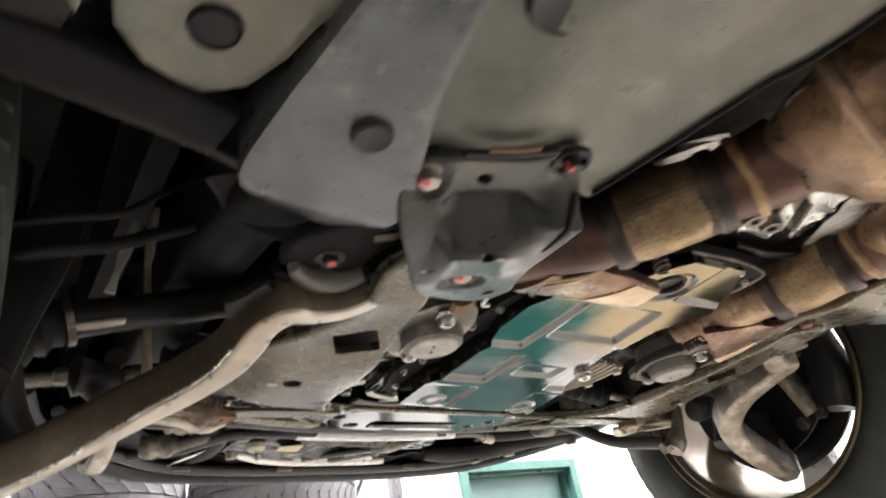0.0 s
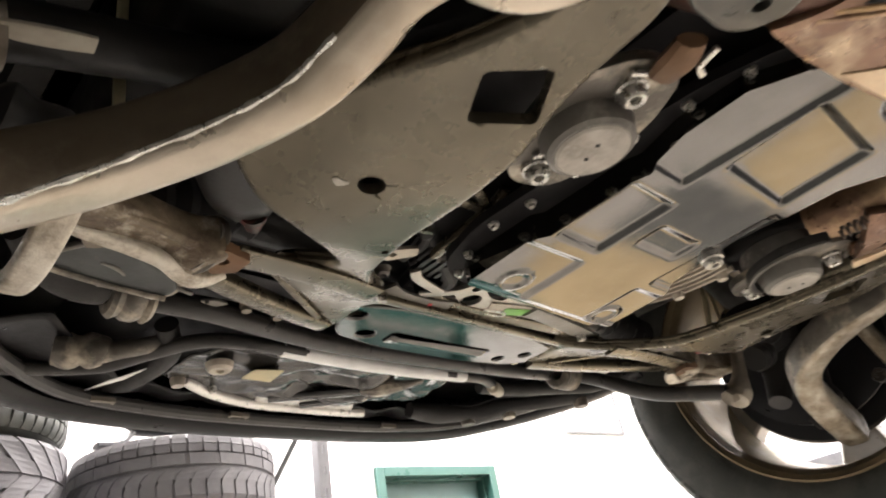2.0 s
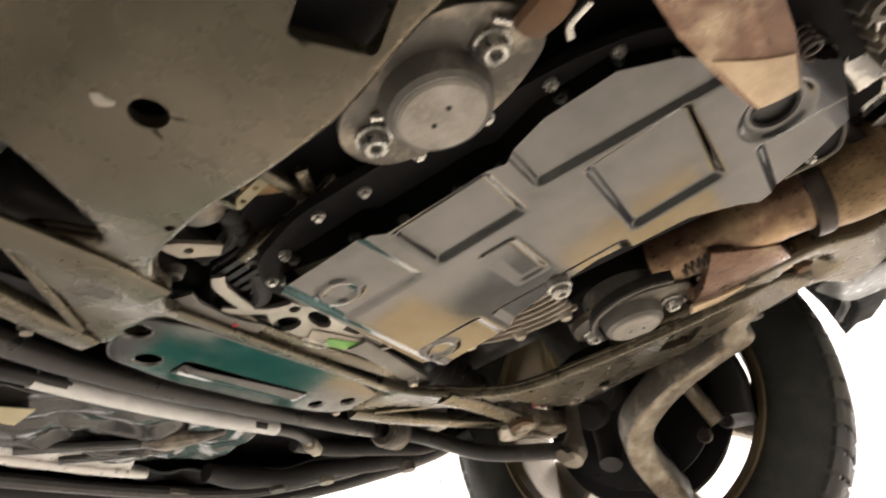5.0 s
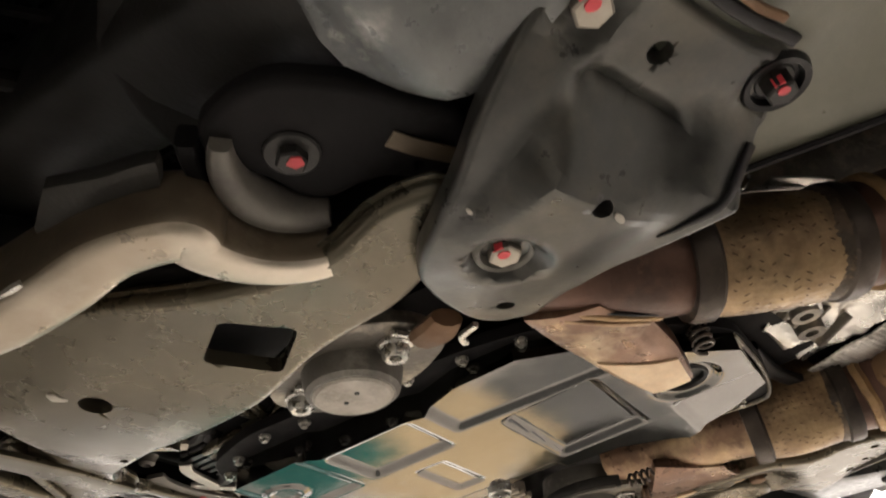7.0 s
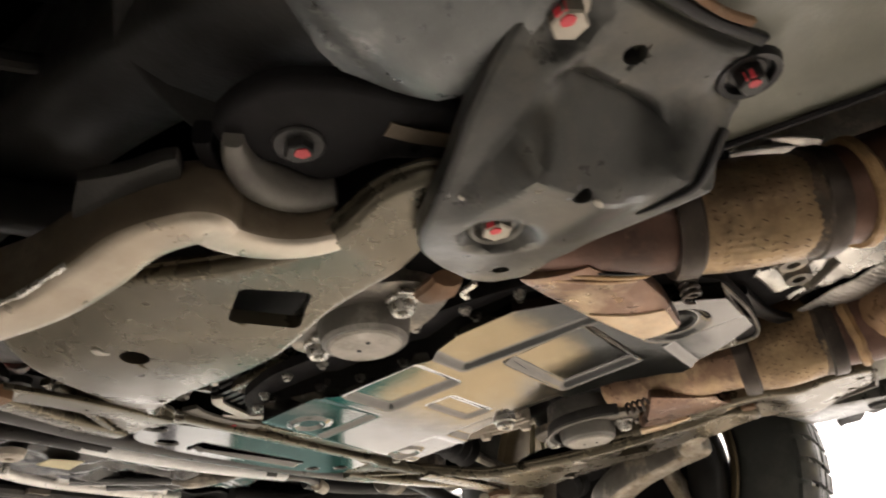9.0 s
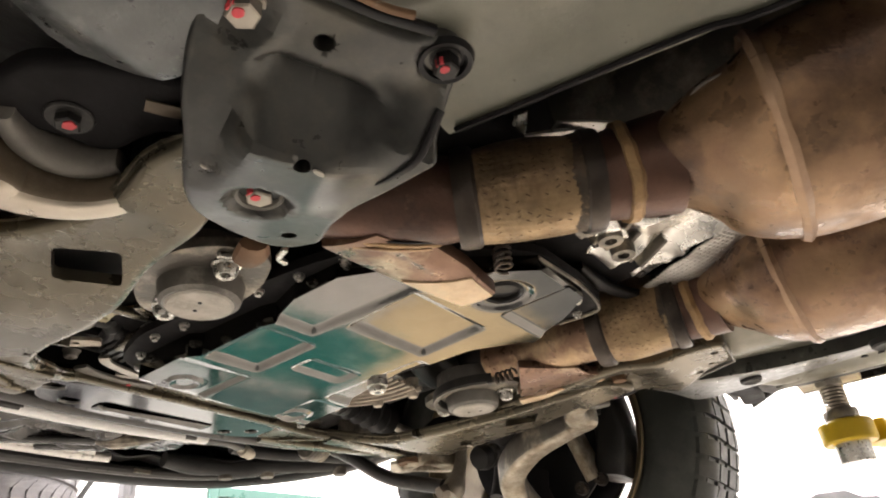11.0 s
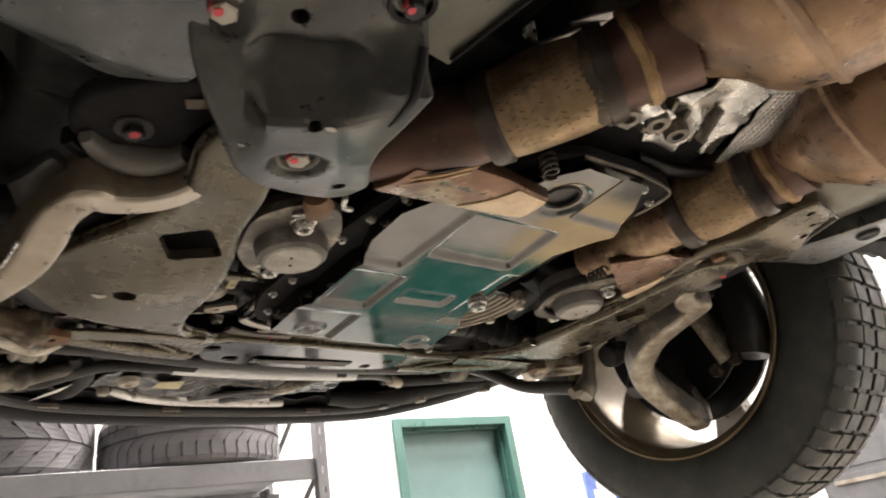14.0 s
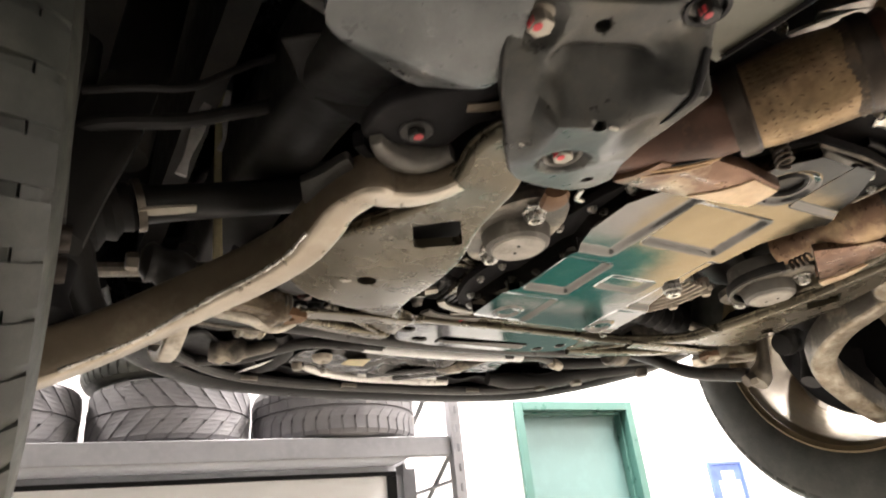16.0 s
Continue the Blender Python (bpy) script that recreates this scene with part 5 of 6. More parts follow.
exhaust("left", [(-0.262, 0.470, 1.548, 0.034), (-0.215, 0.432, 1.529, 0.039), (-0.172, 0.380, 1.516, 0.037)], (-0.152, 0.348, 1.512), (-0.105, 0.264, 1.512), [(-0.092, 0.240, 1.515, 0.037), (-0.075, 0.208, 1.518, 0.041)],
        [(-0.078, 0.213, 1.518, 0.040), (-0.067, 0.178, 1.516, 0.069), (-0.055, 0.135, 1.51, 0.100), (-0.045, 0.05, 1.51, 0.104), (-0.03, -0.25, 1.51, 0.104), (-0.02, -0.34, 1.51, 0.05), (0.0, -0.8, 1.52, 0.04), (0, -2.2, 1.53, 0.04)], 0.037)
exhaust("right", [(0.225, 0.56, 1.54, 0.028), (0.214, 0.48, 1.528, 0.032), (0.20, 0.42, 1.522, 0.034)], (0.198, 0.392, 1.522), (0.212, 0.305, 1.522), [(0.216, 0.280, 1.52, 0.039), (0.216, 0.255, 1.52, 0.041)],
        [(0.216, 0.262, 1.52, 0.041), (0.212, 0.225, 1.515, 0.068), (0.208, 0.18, 1.51, 0.096), (0.205, 0.08, 1.51, 0.102), (0.20, -0.25, 1.51, 0.102), (0.18, -0.34, 1.51, 0.05), (0.14, -0.8, 1.52, 0.04), (0.12, -2.2, 1.53, 0.04)], 0.043)
shell = part("shell_tongue", patch([(-0.205, 0.450), (-0.160, 0.446), (-0.115, 0.436), (-0.062, 0.421)], [(-0.195, 0.405), (-0.150, 0.388), (-0.105, 0.386), (-0.054, 0.391)], 20, 34, lambda x, y: 1.484 - 0.006 * step(-0.16, -0.06, x) + 5.0 * (y - 0.415) ** 2 - 0.003 * math.exp(-((y - 0.402) / 0.006) ** 2) * inside(x, y, -0.19, -0.12, 0.3, 0.5, 0.015), drop=0.010), M_SHELL, car, "heat-tinted tongue of the exhaust shell", thick=0.003)
# Fold drawn in colour: tan lit lip, black shade line, rust bar.
for dy, mat_, wd in ((0.0, M_TAN, 0.0045), (-0.006, M_BLACK, 0.0025), (0.009, M_RUST, 0.004)):
    part("pinched_lip", bar([(-0.196, 0.420 + dy, 1.4835), (-0.176, 0.397 + dy, 1.4795), (-0.156, 0.380 + dy, 1.4815), (-0.147, 0.381 + dy, 1.4860)], wd, wd * 0.9), mat_, shell, "pinched fold drawn with lit and shaded bars")
# Tip set much paler than the rest of the shell.
part("tongue_tip", patch([(-0.128, 0.4365), (-0.062, 0.4205)], [(-0.092, 0.3885), (-0.0545, 0.3915)], 10, 14, lambda x, y: 1.4795 - 0.006 * step(-0.16, -0.06, x) + 5.0 * (y - 0.415) ** 2, drop=0.003), M_TONGUE, shell, "pale tan tip")
part("spring", sweep([(-0.062 + 0.0075 * math.cos(a), 0.372 + 0.0075 * math.sin(a), 1.492 + a * 0.0009) for a in np.linspace(0, 26, 70)], 0.0016, 6, per=1), M_STEELDARK, car, "exhaust clamp spring")
part("downpipe_shell_right", patch([(0.185, 0.50), (0.20, 0.47), (0.215, 0.44)], [(0.262, 0.545), (0.285, 0.50), (0.275, 0.432)], 16, 24, lambda x, y: 1.488 + 5 * (x - 0.235) ** 2, drop=0.008), M_SHELL, car, "heat-tinted exhaust shield", thick=0.003)
part("tan_edge", bar([(0.270, 0.552, 1.487), (0.285, 0.50, 1.490), (0.278, 0.435, 1.491)], 0.020, 0.005, sq=0.4), M_TONGUE, car, "pale tan edge of the shield")
part("spring_right", sweep([(0.176 + 0.006 * math.cos(a), 0.505 + a * 0.0011, 1.492 + 0.006 * math.sin(a)) for a in np.linspace(0, 26, 70)], 0.0016, 6, per=1), M_STEELDARK, car, "exhaust clamp spring")
# foil heat shields in the tunnel
def foil(x, y):
    s, t = x * 0.55 + y * 0.83, x * 0.83 - y * 0.55
    return 1.536 + 0.012 * abs(math.sin(t * 62 + 2.0 * noise.noise(Vector((x * 18, y * 18, 0))))) + 0.010 * noise.noise(Vector((x * 20, y * 20, 2)))


def emboss(x, y):
    return 1.536 + 0.0012 * math.sin((x + y * 0.4) * 700) * math.sin((y - x * 0.4) * 700) + 0.006 * noise.noise(Vector((x * 14, y * 14, 4)))


part("heat_shield", patch([(0.050, 0.335), (0.025, 0.275), (0.045, 0.212)], [(0.160, 0.318), (0.128, 0.262), (0.092, 0.205)], 44, 44, foil), M_FOIL, car, "creased silver foil heat shield", thick=0.002)
part("embossed_shield", patch([(0.1605, 0.319), (0.1285, 0.263), (0.0925, 0.206)], [(0.240, 0.262), (0.20, 0.215), (0.14, 0.172)], 70, 90, emboss), M_FOILDARK, car, "dull embossed heat shield", thick=0.002)
part("foil_patch", patch([(-0.030, 0.305), (-0.028, 0.278)], [(0.026, 0.312), (0.032, 0.284)], 16, 12, lambda x, y: 1.532 + 0.010 * noise.noise(Vector((x * 50, y * 50, 7)))), M_FOIL, car, "bright torn foil", thick=0.0015)
part("shield_rim", bar([(0.06, 0.352, 1.535), (0.13, 0.345, 1.533), (0.19, 0.318, 1.533), (0.235, 0.275, 1.534)], 0.014, 0.010), M_BLACK, car)
part("tunnel_shield", patch([(-0.26, 0.31), (-0.22, 0.1), (-0.2, -3.2)], [(-0.15, 0.31), (-0.14, 0.1), (-0.12, -3.2)], 20, 80, lambda x, y: 1.545 + 0.35 * (x + 0.22) + 0.004 * noise.noise(Vector((x * 60, y * 60, 1)))), M_MATTE, car, "dark heat shield beside the tunnel", thick=0.002)
part("tunnel_top", box(-0.24, 0.26, -3.2, 0.32, 1.72, 1.74), M_DARK, car)
for q in (-1, 1):
    part("tunnel_side", box(q * 0.24 - 0.006, q * 0.24 + 0.006, -3.2, 0.30, 1.545, 1.74), M_MATTE, car)
part("shield_flap", patch([(-0.112, 0.276), (-0.098, 0.252), (-0.085, 0.238)], [(-0.105, 0.284), (-0.085, 0.262), (-0.070, 0.246)], 8, 14, lambda x, y: 1.572 + 0.15 * (y - 0.26)), M_FOILDARK, car, "bent pale shield flap", thick=0.002)
part("shield_tongue", patch([(-0.152, 0.296), (-0.150, 0.284)], [(-0.132, 0.312), (-0.124, 0.304)], 12, 10, lambda x, y: 1.560 + 40 * ((x + 0.137) ** 2)), M_FOIL, car, thick=0.002)
part("shield_curl", patch([(-0.100, 0.368), (-0.080, 0.372), (-0.060, 0.368), (-0.034, 0.358)], [(-0.086, 0.352), (-0.072, 0.350), (-0.058, 0.352), (-0.034, 0.354)], 12, 20, lambda x, y: 1.648 - 60 * (x + 0.072) ** 2 + 0.006 * math.sin(x * 200)), M_FOIL, car, "curled torn foil end", thick=0.0015)
part("shield_edge", bar([(-0.103, 0.231, 1.532), (-0.091, 0.214, 1.534), (-0.089, 0.195, 1.533), (-0.115, 0.174, 1.530), (-0.125, 0.160, 1.531), (-0.127, 0.143, 1.529), (-0.131, 0.117, 1.530)], 0.010, 0.003, sq=0.4), M_FOILDARK, car, "wavy pale edge of the heat shield")
part("shield_bar", bar([(-0.146, 0.340, 1.556, 0.8), (-0.116, 0.303, 1.566), (-0.084, 0.270, 1.572, 1.1), (-0.068, 0.254, 1.570), (-0.064, 0.250, 1.560)], 0.022, 0.004, sq=0.4), M_FOILDARK, car, "pale bent shield strip")

# anti-roll bar, hoses and the front
ARB = [(-0.505, 0.860, 1.560), (-0.500, 0.930, 1.568), (-0.470, 1.005, 1.568), (-0.420, 1.045, 1.560), (-0.37, 1.056, 1.553), (-0.29, 1.047, 1.546), (-0.17, 1.066, 1.545), (-0.05, 1.072, 1.545), (0.15, 1.066, 1.546), (0.30, 1.066, 1.552), (0.395, 1.066, 1.560), (0.425, 1.02, 1.535), (0.432, 0.93, 1.478), (0.447, 0.82, 1.442)]
arb = part("anti_roll_bar", sweep(ARB, 0.0125, 16), M_DARKTUBE, car, "dark steel anti-roll bar")
for sx in (-1, 1):
    part("bar_clamp", moved(lathe([(0.013, -0.022), (0.024, -0.022), (0.028, -0.017), (0.024, -0.010), (0.028, -0.004), (0.028, 0.006), (0.024, 0.012), (0.028, 0.017), (0.024, 0.022), (0.013, 0.022)], 24, "x", close=True), Matrix.Translation((sx * 0.375, 1.056, 1.553))), M_ALU_DARK, arb, "grimy bush clamp")
    if sx < 0:
        continue
    end = part("drop_link", sweep([(sx * 0.452, 0.812, 1.425, 0.017), (sx * 0.462, 0.808, 1.44, 0.02), (sx * 0.47, 0.80, 1.465, 0.012), (sx * 0.478, 0.79, 1.52, 0.009), (sx * 0.485, 0.77, 1.62, 0.008), (sx * 0.49, 0.74, 1.75, 0.008)], n=14), M_ALU, car, "dirty drop link with ball joint")
    part("link_nut", moved(lathe([(0, -0.008), (0.011, -0.008), (0.012, 0.0), (0.012, 0.01), (0, 0.01)], 6), along((sx * 0.438, 0.815, 1.432), (sx * 0.46, 0.808, 1.44))), M_STEEL, end)
for sx in (-1, 1):
    # knuckle, strut and caliper bracket
    part("steering_knuckle", sweep([(sx * 0.595, 0.80, 1.43, 0.018), (sx * 0.62, 0.795, 1.47, 0.024), (sx * 0.645, 0.785, 1.53, 0.036), (sx * 0.65, 0.765, 1.62, 0.026), (sx * 0.65, 0.745, 1.74, 0.022)], n=16), M_DARK, car, "dark cast steering knuckle")
    cb = part("caliper_bracket", bar([(sx * 0.60, 0.66, 1.63, 0.9), (sx * 0.615, 0.655, 1.57, 1.0), (sx * 0.635, 0.640, 1.50, 1.0), (sx * 0.652, 0.625, 1.445, 1.15)], 0.056, 0.022), M_GRIMECAST if sx > 0 else M_DARK, car, "cast caliper bracket")
    part("caliper", bar([(sx * 0.68, 0.60, 1.44), (sx * 0.685, 0.585, 1.52), (sx * 0.685, 0.60, 1.62)], 0.09, 0.06), M_DARK, cb, "dark brake caliper")
    for q, (by, bz) in enumerate(((0.612, 1.437), (0.652, 1.428))):
        part("bolt", moved(join(lathe([(0.0055, 0.0), (0.0105, 0.0), (0.0115, 0.004), (0.0115, 0.012), (0.0055, 0.012)], 20, close=True), lathe([(0.0, 0.004), (0.0055, 0.004), (0.0055, 0.01), (0, 0.01)], 6)), along((sx * 0.630, by, bz), (sx * 0.70, by, bz))), M_STEELDARK, cb)
    part("backing_plate", moved(lathe([(0.0, 0.0), (0.12, 0.0), (0.15, 0.006), (0.15, 0.012), (0, 0.012)], 48, "x"), Matrix.Translation((sx * 0.70, 0.765, 1.545))), M_BLACK, car)
    part("driveshaft", sweep([(sx * 0.30, 0.740, 1.625, 0.03), (sx * 0.36, 0.748, 1.615, 0.036), (sx * 0.40, 0.755, 1.604, 0.024), (sx * 0.44, 0.760, 1.594, 0.021), (sx * 0.55, 0.772, 1.570, 0.021), (sx * 0.570, 0.774, 1.566, 0.024)], n=20), M_DARK, car, "dark driveshaft with rubber boots")
    cv = part("drive_boot", sweep([(sx * (0.572 + k * 0.009), 0.775 + k * 0.001, 1.565 - k * 0.003, (0.024 + 0.0032 * k) * (1.0 if k % 2 else 0.82)) for k in range(9)], n=22, per=2), M_RUBBER, car, "black ribbed drive shaft boot")
    part("boot_clamp", moved(lathe([(0.026, -0.004), (0.029, -0.004), (0.029, 0.004), (0.026, 0.004)], 24, close=True), along((sx * 0.572, 0.775, 1.565), (sx * 0.64, 0.782, 1.545))), M_STEEL, cv, "steel boot clamp")
    part("strut", sweep([(sx * 0.60, 0.74, 1.60, 0.03), (sx * 0.585, 0.74, 1.75, 0.032), (sx * 0.56, 0.74, 2.0, 0.032)], n=18), M_LINER, car, "dark suspension strut")
    part("wire_clip", bar([(sx * 0.487, 0.80, 1.645), (sx * 0.485, 0.80, 1.58), (sx * 0.483, 0.80, 1.515)], 0.008, 0.004), M_PLATE, car, "pale yellow strip")
    part("boot_label", bar([(sx * 0.573, 0.758, 1.548), (sx * 0.545, 0.755, 1.554, 1.2), (sx * 0.517, 0.752, 1.560)], 0.014, 0.004), M_WHITEDIRT, car, "pale worn label on the shaft")
    part("brake_hose", sweep([(sx * 0.640, 0.650, 1.560), (sx * 0.616, 0.64, 1.569), (sx * 0.554, 0.64, 1.588), (sx * 0.513, 0.64, 1.609), (sx * 0.467, 0.64, 1.635), (sx * 0.44, 0.63, 1.67)], 0.0075, 10), M_RUBBER, car, "black brake hose")
    part("sensor_wire", sweep([(sx * 0.64, 0.63, 1.590), (sx * 0.598, 0.62, 1.599), (sx * 0.554, 0.62, 1.613), (sx * 0.519, 0.62, 1.642), (sx * 0.491, 0.62, 1.665), (sx * 0.46, 0.61, 1.68)], 0.004, 8), M_RUBBER, car, "thin black wire")
    part("wire_tie", bar([(sx * 0.522, 0.70, 1.66), (sx * 0.530, 0.70, 1.625, 1.5), (sx * 0.538, 0.70, 1.59, 0.8), (sx * 0.543, 0.70, 1.566, 1.3)], 0.009, 0.003), M_FADECLOTH, car, "torn pale strip hanging in the wheel house")
    part("torn_strip", bar([(sx * 0.500, 0.70, 1.685), (sx * 0.503, 0.70, 1.655, 1.4), (sx * 0.502, 0.70, 1.624, 0.6), (sx * 0.507, 0.70, 1.605)], 0.006, 0.002), M_FADECLOTH, car, "torn pale strip")
    bj = part("tie_rod_end", sweep([(sx * 0.515, 0.785, 1.492, 0.020), (sx * 0.530, 0.783, 1.497, 0.024), (sx * 0.545, 0.781, 1.501, 0.019), (sx * 0.556, 0.780, 1.503, 0.022), (sx * 0.564, 0.780, 1.503, 0.012)], n=16, per=3), M_DARK, car, "greasy tie rod end with a ribbed boot")
    part("nut", moved(lathe([(0.0, 0.0), (0.0085, 0.0), (0.010, 0.003), (0.010, 0.012), (0.0, 0.012)], 6), along((sx * 0.578, 0.780, 1.501), (sx * 0.55, 0.780, 1.503))), M_STEEL, bj)
    part("inner_flap", flip(sx, patch([(-0.505, 0.495), (-0.469, 0.549), (-0.430, 0.564), (-0.398, 0.572)], [(-0.455, 0.455), (-0.442, 0.497), (-0.413, 0.531), (-0.378, 0.556)], 12, 24, lambda x, y: 1.585 + 0.005 * math.sin(y * 45 + x * 20))), M_LINER, car, "dark bent wheel-house flap", thick=0.003)
    # wheel-house liner
    lin, n = bmesh.new(), 28
    rings = []
    for i in range(n + 1):
        a = radians(28 + 130 * i / n)
        rings.append([lin.verts.new((sx * x, 0.78 + 0.43 * math.cos(a), 1.545 + 0.43 * math.sin(a) + 0.006 * math.sin(i * 2.1 + x * 30))) for x in np.linspace(0.50, 0.90, 9)])
    for a, b in zip(rings, rings[1:]):
        for q in range(8):
            lin.faces.new((a[q], a[q + 1], b[q + 1], b[q]))
    part("wheel_house_liner", lin, M_LINER, car, "black plastic wheel-house liner", thick=0.003)
    part("inner_fender", flip(sx, box(-0.53, -0.50, 0.35, 1.30, 1.70, 2.15)), M_LINER, car)
    part("frame_leg", flip(sx, bar([(-0.44, 0.36, 1.56), (-0.43, 0.60, 1.66), (-0.43, 0.9, 1.68), (-0.43, 1.25, 1.66)], 0.09, 0.12)), M_DARK, car, "dark chassis leg")

guard = part("stone_guard", moved(pressed(rounded([(-0.462, 0.893), (-0.486, 0.924), (-0.485, 0.944), (-0.456, 0.953), (-0.414, 0.960), (-0.376, 0.963), (-0.372, 0.948), (-0.386, 0.926), (-0.424, 0.906)], 0.008), 1.505, 0.003, up=0.012, cell=0.012), Matrix.Identity(4)), M_GUARD, car, "dark green-black guard plate with a dusty tan edge")
part("guard_edge", sweep([(-0.462, 0.893, 1.505), (-0.486, 0.924, 1.504), (-0.485, 0.944, 1.504), (-0.456, 0.953, 1.504), (-0.414, 0.960, 1.504), (-0.378, 0.963, 1.504)], 0.0030, 8), M_ALU_DARK, guard, "dusty tan edge")
part("link_neck", bar([(-0.470, 0.860, 1.500, 0.8), (-0.470, 0.880, 1.502, 0.8), (-0.462, 0.896, 1.505, 0.9)], 0.018, 0.012), M_ARMDARK, guard, "tan forged neck")
part("rubber_bellows", sweep([(-0.500, 0.985, 1.555, 0.010), (-0.478, 1.008, 1.552, 0.016), (-0.452, 1.028, 1.550, 0.021), (-0.428, 1.040, 1.550, 0.021), (-0.405, 1.048, 1.551, 0.018)], n=18), M_LINER, car, "dusty dark bellows beside the bar bush")
strap = part("bush_strap", bar([(-0.392, 1.010, 1.546), (-0.372, 1.018, 1.540), (-0.352, 1.014, 1.542), (-0.346, 1.000, 1.550)], 0.012, 0.006), M_ALU_DARK, car, "grimy bush strap")
for p in ((-0.384, 1.006), (-0.372, 1.011)):
    part("strap_bolt", moved(hex_bolt(0.0050, 0.005, 1.3), Matrix.Translation((*p, 1.537))), M_BRIGHT, strap)
part("curved_clip", bar([(-0.350, 0.985, 1.545), (-0.343, 0.972, 1.540), (-0.334, 0.962, 1.540), (-0.333, 0.955, 1.545)], 0.006, 0.003), M_BRIGHT, car, "bright bent clip")
part("thin_cable", sweep([(-0.395, 0.968, 1.52), (-0.372, 0.958, 1.515), (-0.352, 0.965, 1.516), (-0.345, 0.985, 1.53)], 0.0022, 8), M_MOUNT, car, "thin grey cable")
for px, py, pr in ((-0.315, 0.998, 0.010), (-0.292, 1.004, 0.012), (-0.335, 1.012, 0.008)):
    part("bracket_lug", moved(lathe([(0.0, -0.006), (pr * 0.6, -0.006), (pr * 0.7, -0.002), (pr, 0.0), (pr, 0.02), (0, 0.02)], 16), Matrix.Translation((px, py, 1.558))), M_DARK, car)
part("small_plate", plate(rounded([(-0.312, 1.030), (-0.298, 1.022), (-0.280, 1.024), (-0.292, 1.036)], 0.003), 1.546, 1.549, [circle(-0.304, 1.029, 0.003, 8)]), M_MOUNT, car, "small grey plate with a hole")
part("inner_wall", plate(rounded([(-0.36, 0.985), (-0.20, 0.99), (0.10, 1.02), (0.10, 1.05), (-0.20, 1.05), (-0.36, 1.05)], 0.01), 1.566, 1.570), M_BLACK, car, "black inner panel behind the bar")

hose = part("cooling_pipe", sweep([(-0.46, 1.29, 1.555), (-0.394, 1.275, 1.555), (-0.335, 1.24, 1.552), (-0.30, 1.18, 1.550), (-0.258, 1.12, 1.547), (-0.19, 1.099, 1.541), (-0.08, 1.104, 1.540), (0.05, 1.108, 1.542), (0.16, 1.108, 1.546), (0.22, 1.116, 1.551), (0.265, 1.133, 1.552)], 0.0095, 14), M_DARKTUBE, car, "black cooling pipe with a white tape label")
part("tape", sweep([(-0.170, 1.0998, 1.5408), (-0.08, 1.104, 1.540), (0.05, 1.108, 1.542), (0.172, 1.109, 1.547)], 0.0108, 14), M_WHITE, hose, "white tape band")
part("branch_hose", sweep([(-0.30, 1.35, 1.575), (-0.284, 1.31, 1.562), (-0.275, 1.24, 1.556), (-0.277, 1.18, 1.556), (-0.30, 1.14, 1.57)], 0.014, 12), M_RUBBER, car, "black rubber hose")
part("hose_joint", sweep([(-0.40, 1.21, 1.552, 0.018), (-0.385, 1.205, 1.55, 0.022), (-0.375, 1.20, 1.55, 0.018), (-0.365, 1.197, 1.55, 0.022), (-0.352, 1.192, 1.55, 0.018), (-0.34, 1.188, 1.55, 0.012), (-0.28, 1.16, 1.56, 0.010)], n=14), M_ALU_DARK, car, "ribbed hose joint")
part("paper_tag", patch([(-0.318, 1.268), (-0.335, 1.30)], [(-0.285, 1.225), (-0.30, 1.265)], 6, 6, lambda x, y: 1.545 + 0.15 * (x + 0.31)), M_WHITE, car, "torn white tag", thick=0.001)
part("pressure_sensor", moved(lathe([(0.0, -0.004), (0.006, -0.004), (0.006, 0.006), (0.011, 0.008), (0.012, 0.02), (0.010, 0.022), (0.0105, 0.040), (0.008, 0.046), (0, 0.046)], 20), along((0.262, 1.131, 1.548), (0.324, 1.159, 1.545))), M_WHITEDIRT, car, "dirty white sensor")
part("front_hose", sweep([(0.22, 1.30, 1.558, 0.014), (0.28, 1.295, 1.555, 0.019), (0.33, 1.275, 1.553, 0.017), (0.37, 1.255, 1.553, 0.021), (0.41, 1.21, 1.553, 0.016), (0.47, 1.165, 1.553, 0.016), (0.54, 1.12, 1.56, 0.018)], n=16), M_RUBBER, car, "ribbed black front hose")
part("front_hose_upper", sweep([(0.27, 1.165, 1.56), (0.34, 1.15, 1.556), (0.42, 1.12, 1.556), (0.52, 1.09, 1.56), (0.58, 1.06, 1.58)], 0.013, 14), M_RUBBER, car, "black front hose")
for bx, by in ((0.345, 1.275), (0.405, 1.222), (0.52, 1.13)):
    part("hose_clip", moved(lathe([(0.0, -0.004), (0.012, -0.004), (0.014, 0.0), (0.014, 0.012), (0, 0.012)], 16), Matrix.Translation((bx, by, 1.534))), M_ALU_DARK, car)
part("duct", join(box(0.44, 0.475, 1.00, 1.06, 1.555, 1.64)), M_ALU_DARK, car, "small pale duct", bevel=0.004)

# front tray
def tray_height(x, y):
    h = 1.548
    h += 0.010 * inside(x, y, -0.10, 0.02, 1.17, 1.24, 0.012, 0.4) - 0.006 * inside(x, y, -0.06, 0.05, 1.195, 1.215, 0.007, -0.5)
    h += 0.012 * step(0.05, 0.10, x) - 0.008 * inside(x, y, 0.0, 0.10, 1.22, 1.27, 0.012, 0.7) + 0.007 * noise.noise(Vector((x * 24, y * 30, 5))) - 0.006 * abs(math.sin((x * 0.8 + y) * 48)) * inside(x, y, -0.16, 0.06, 1.15, 1.28, 0.02)
    return h


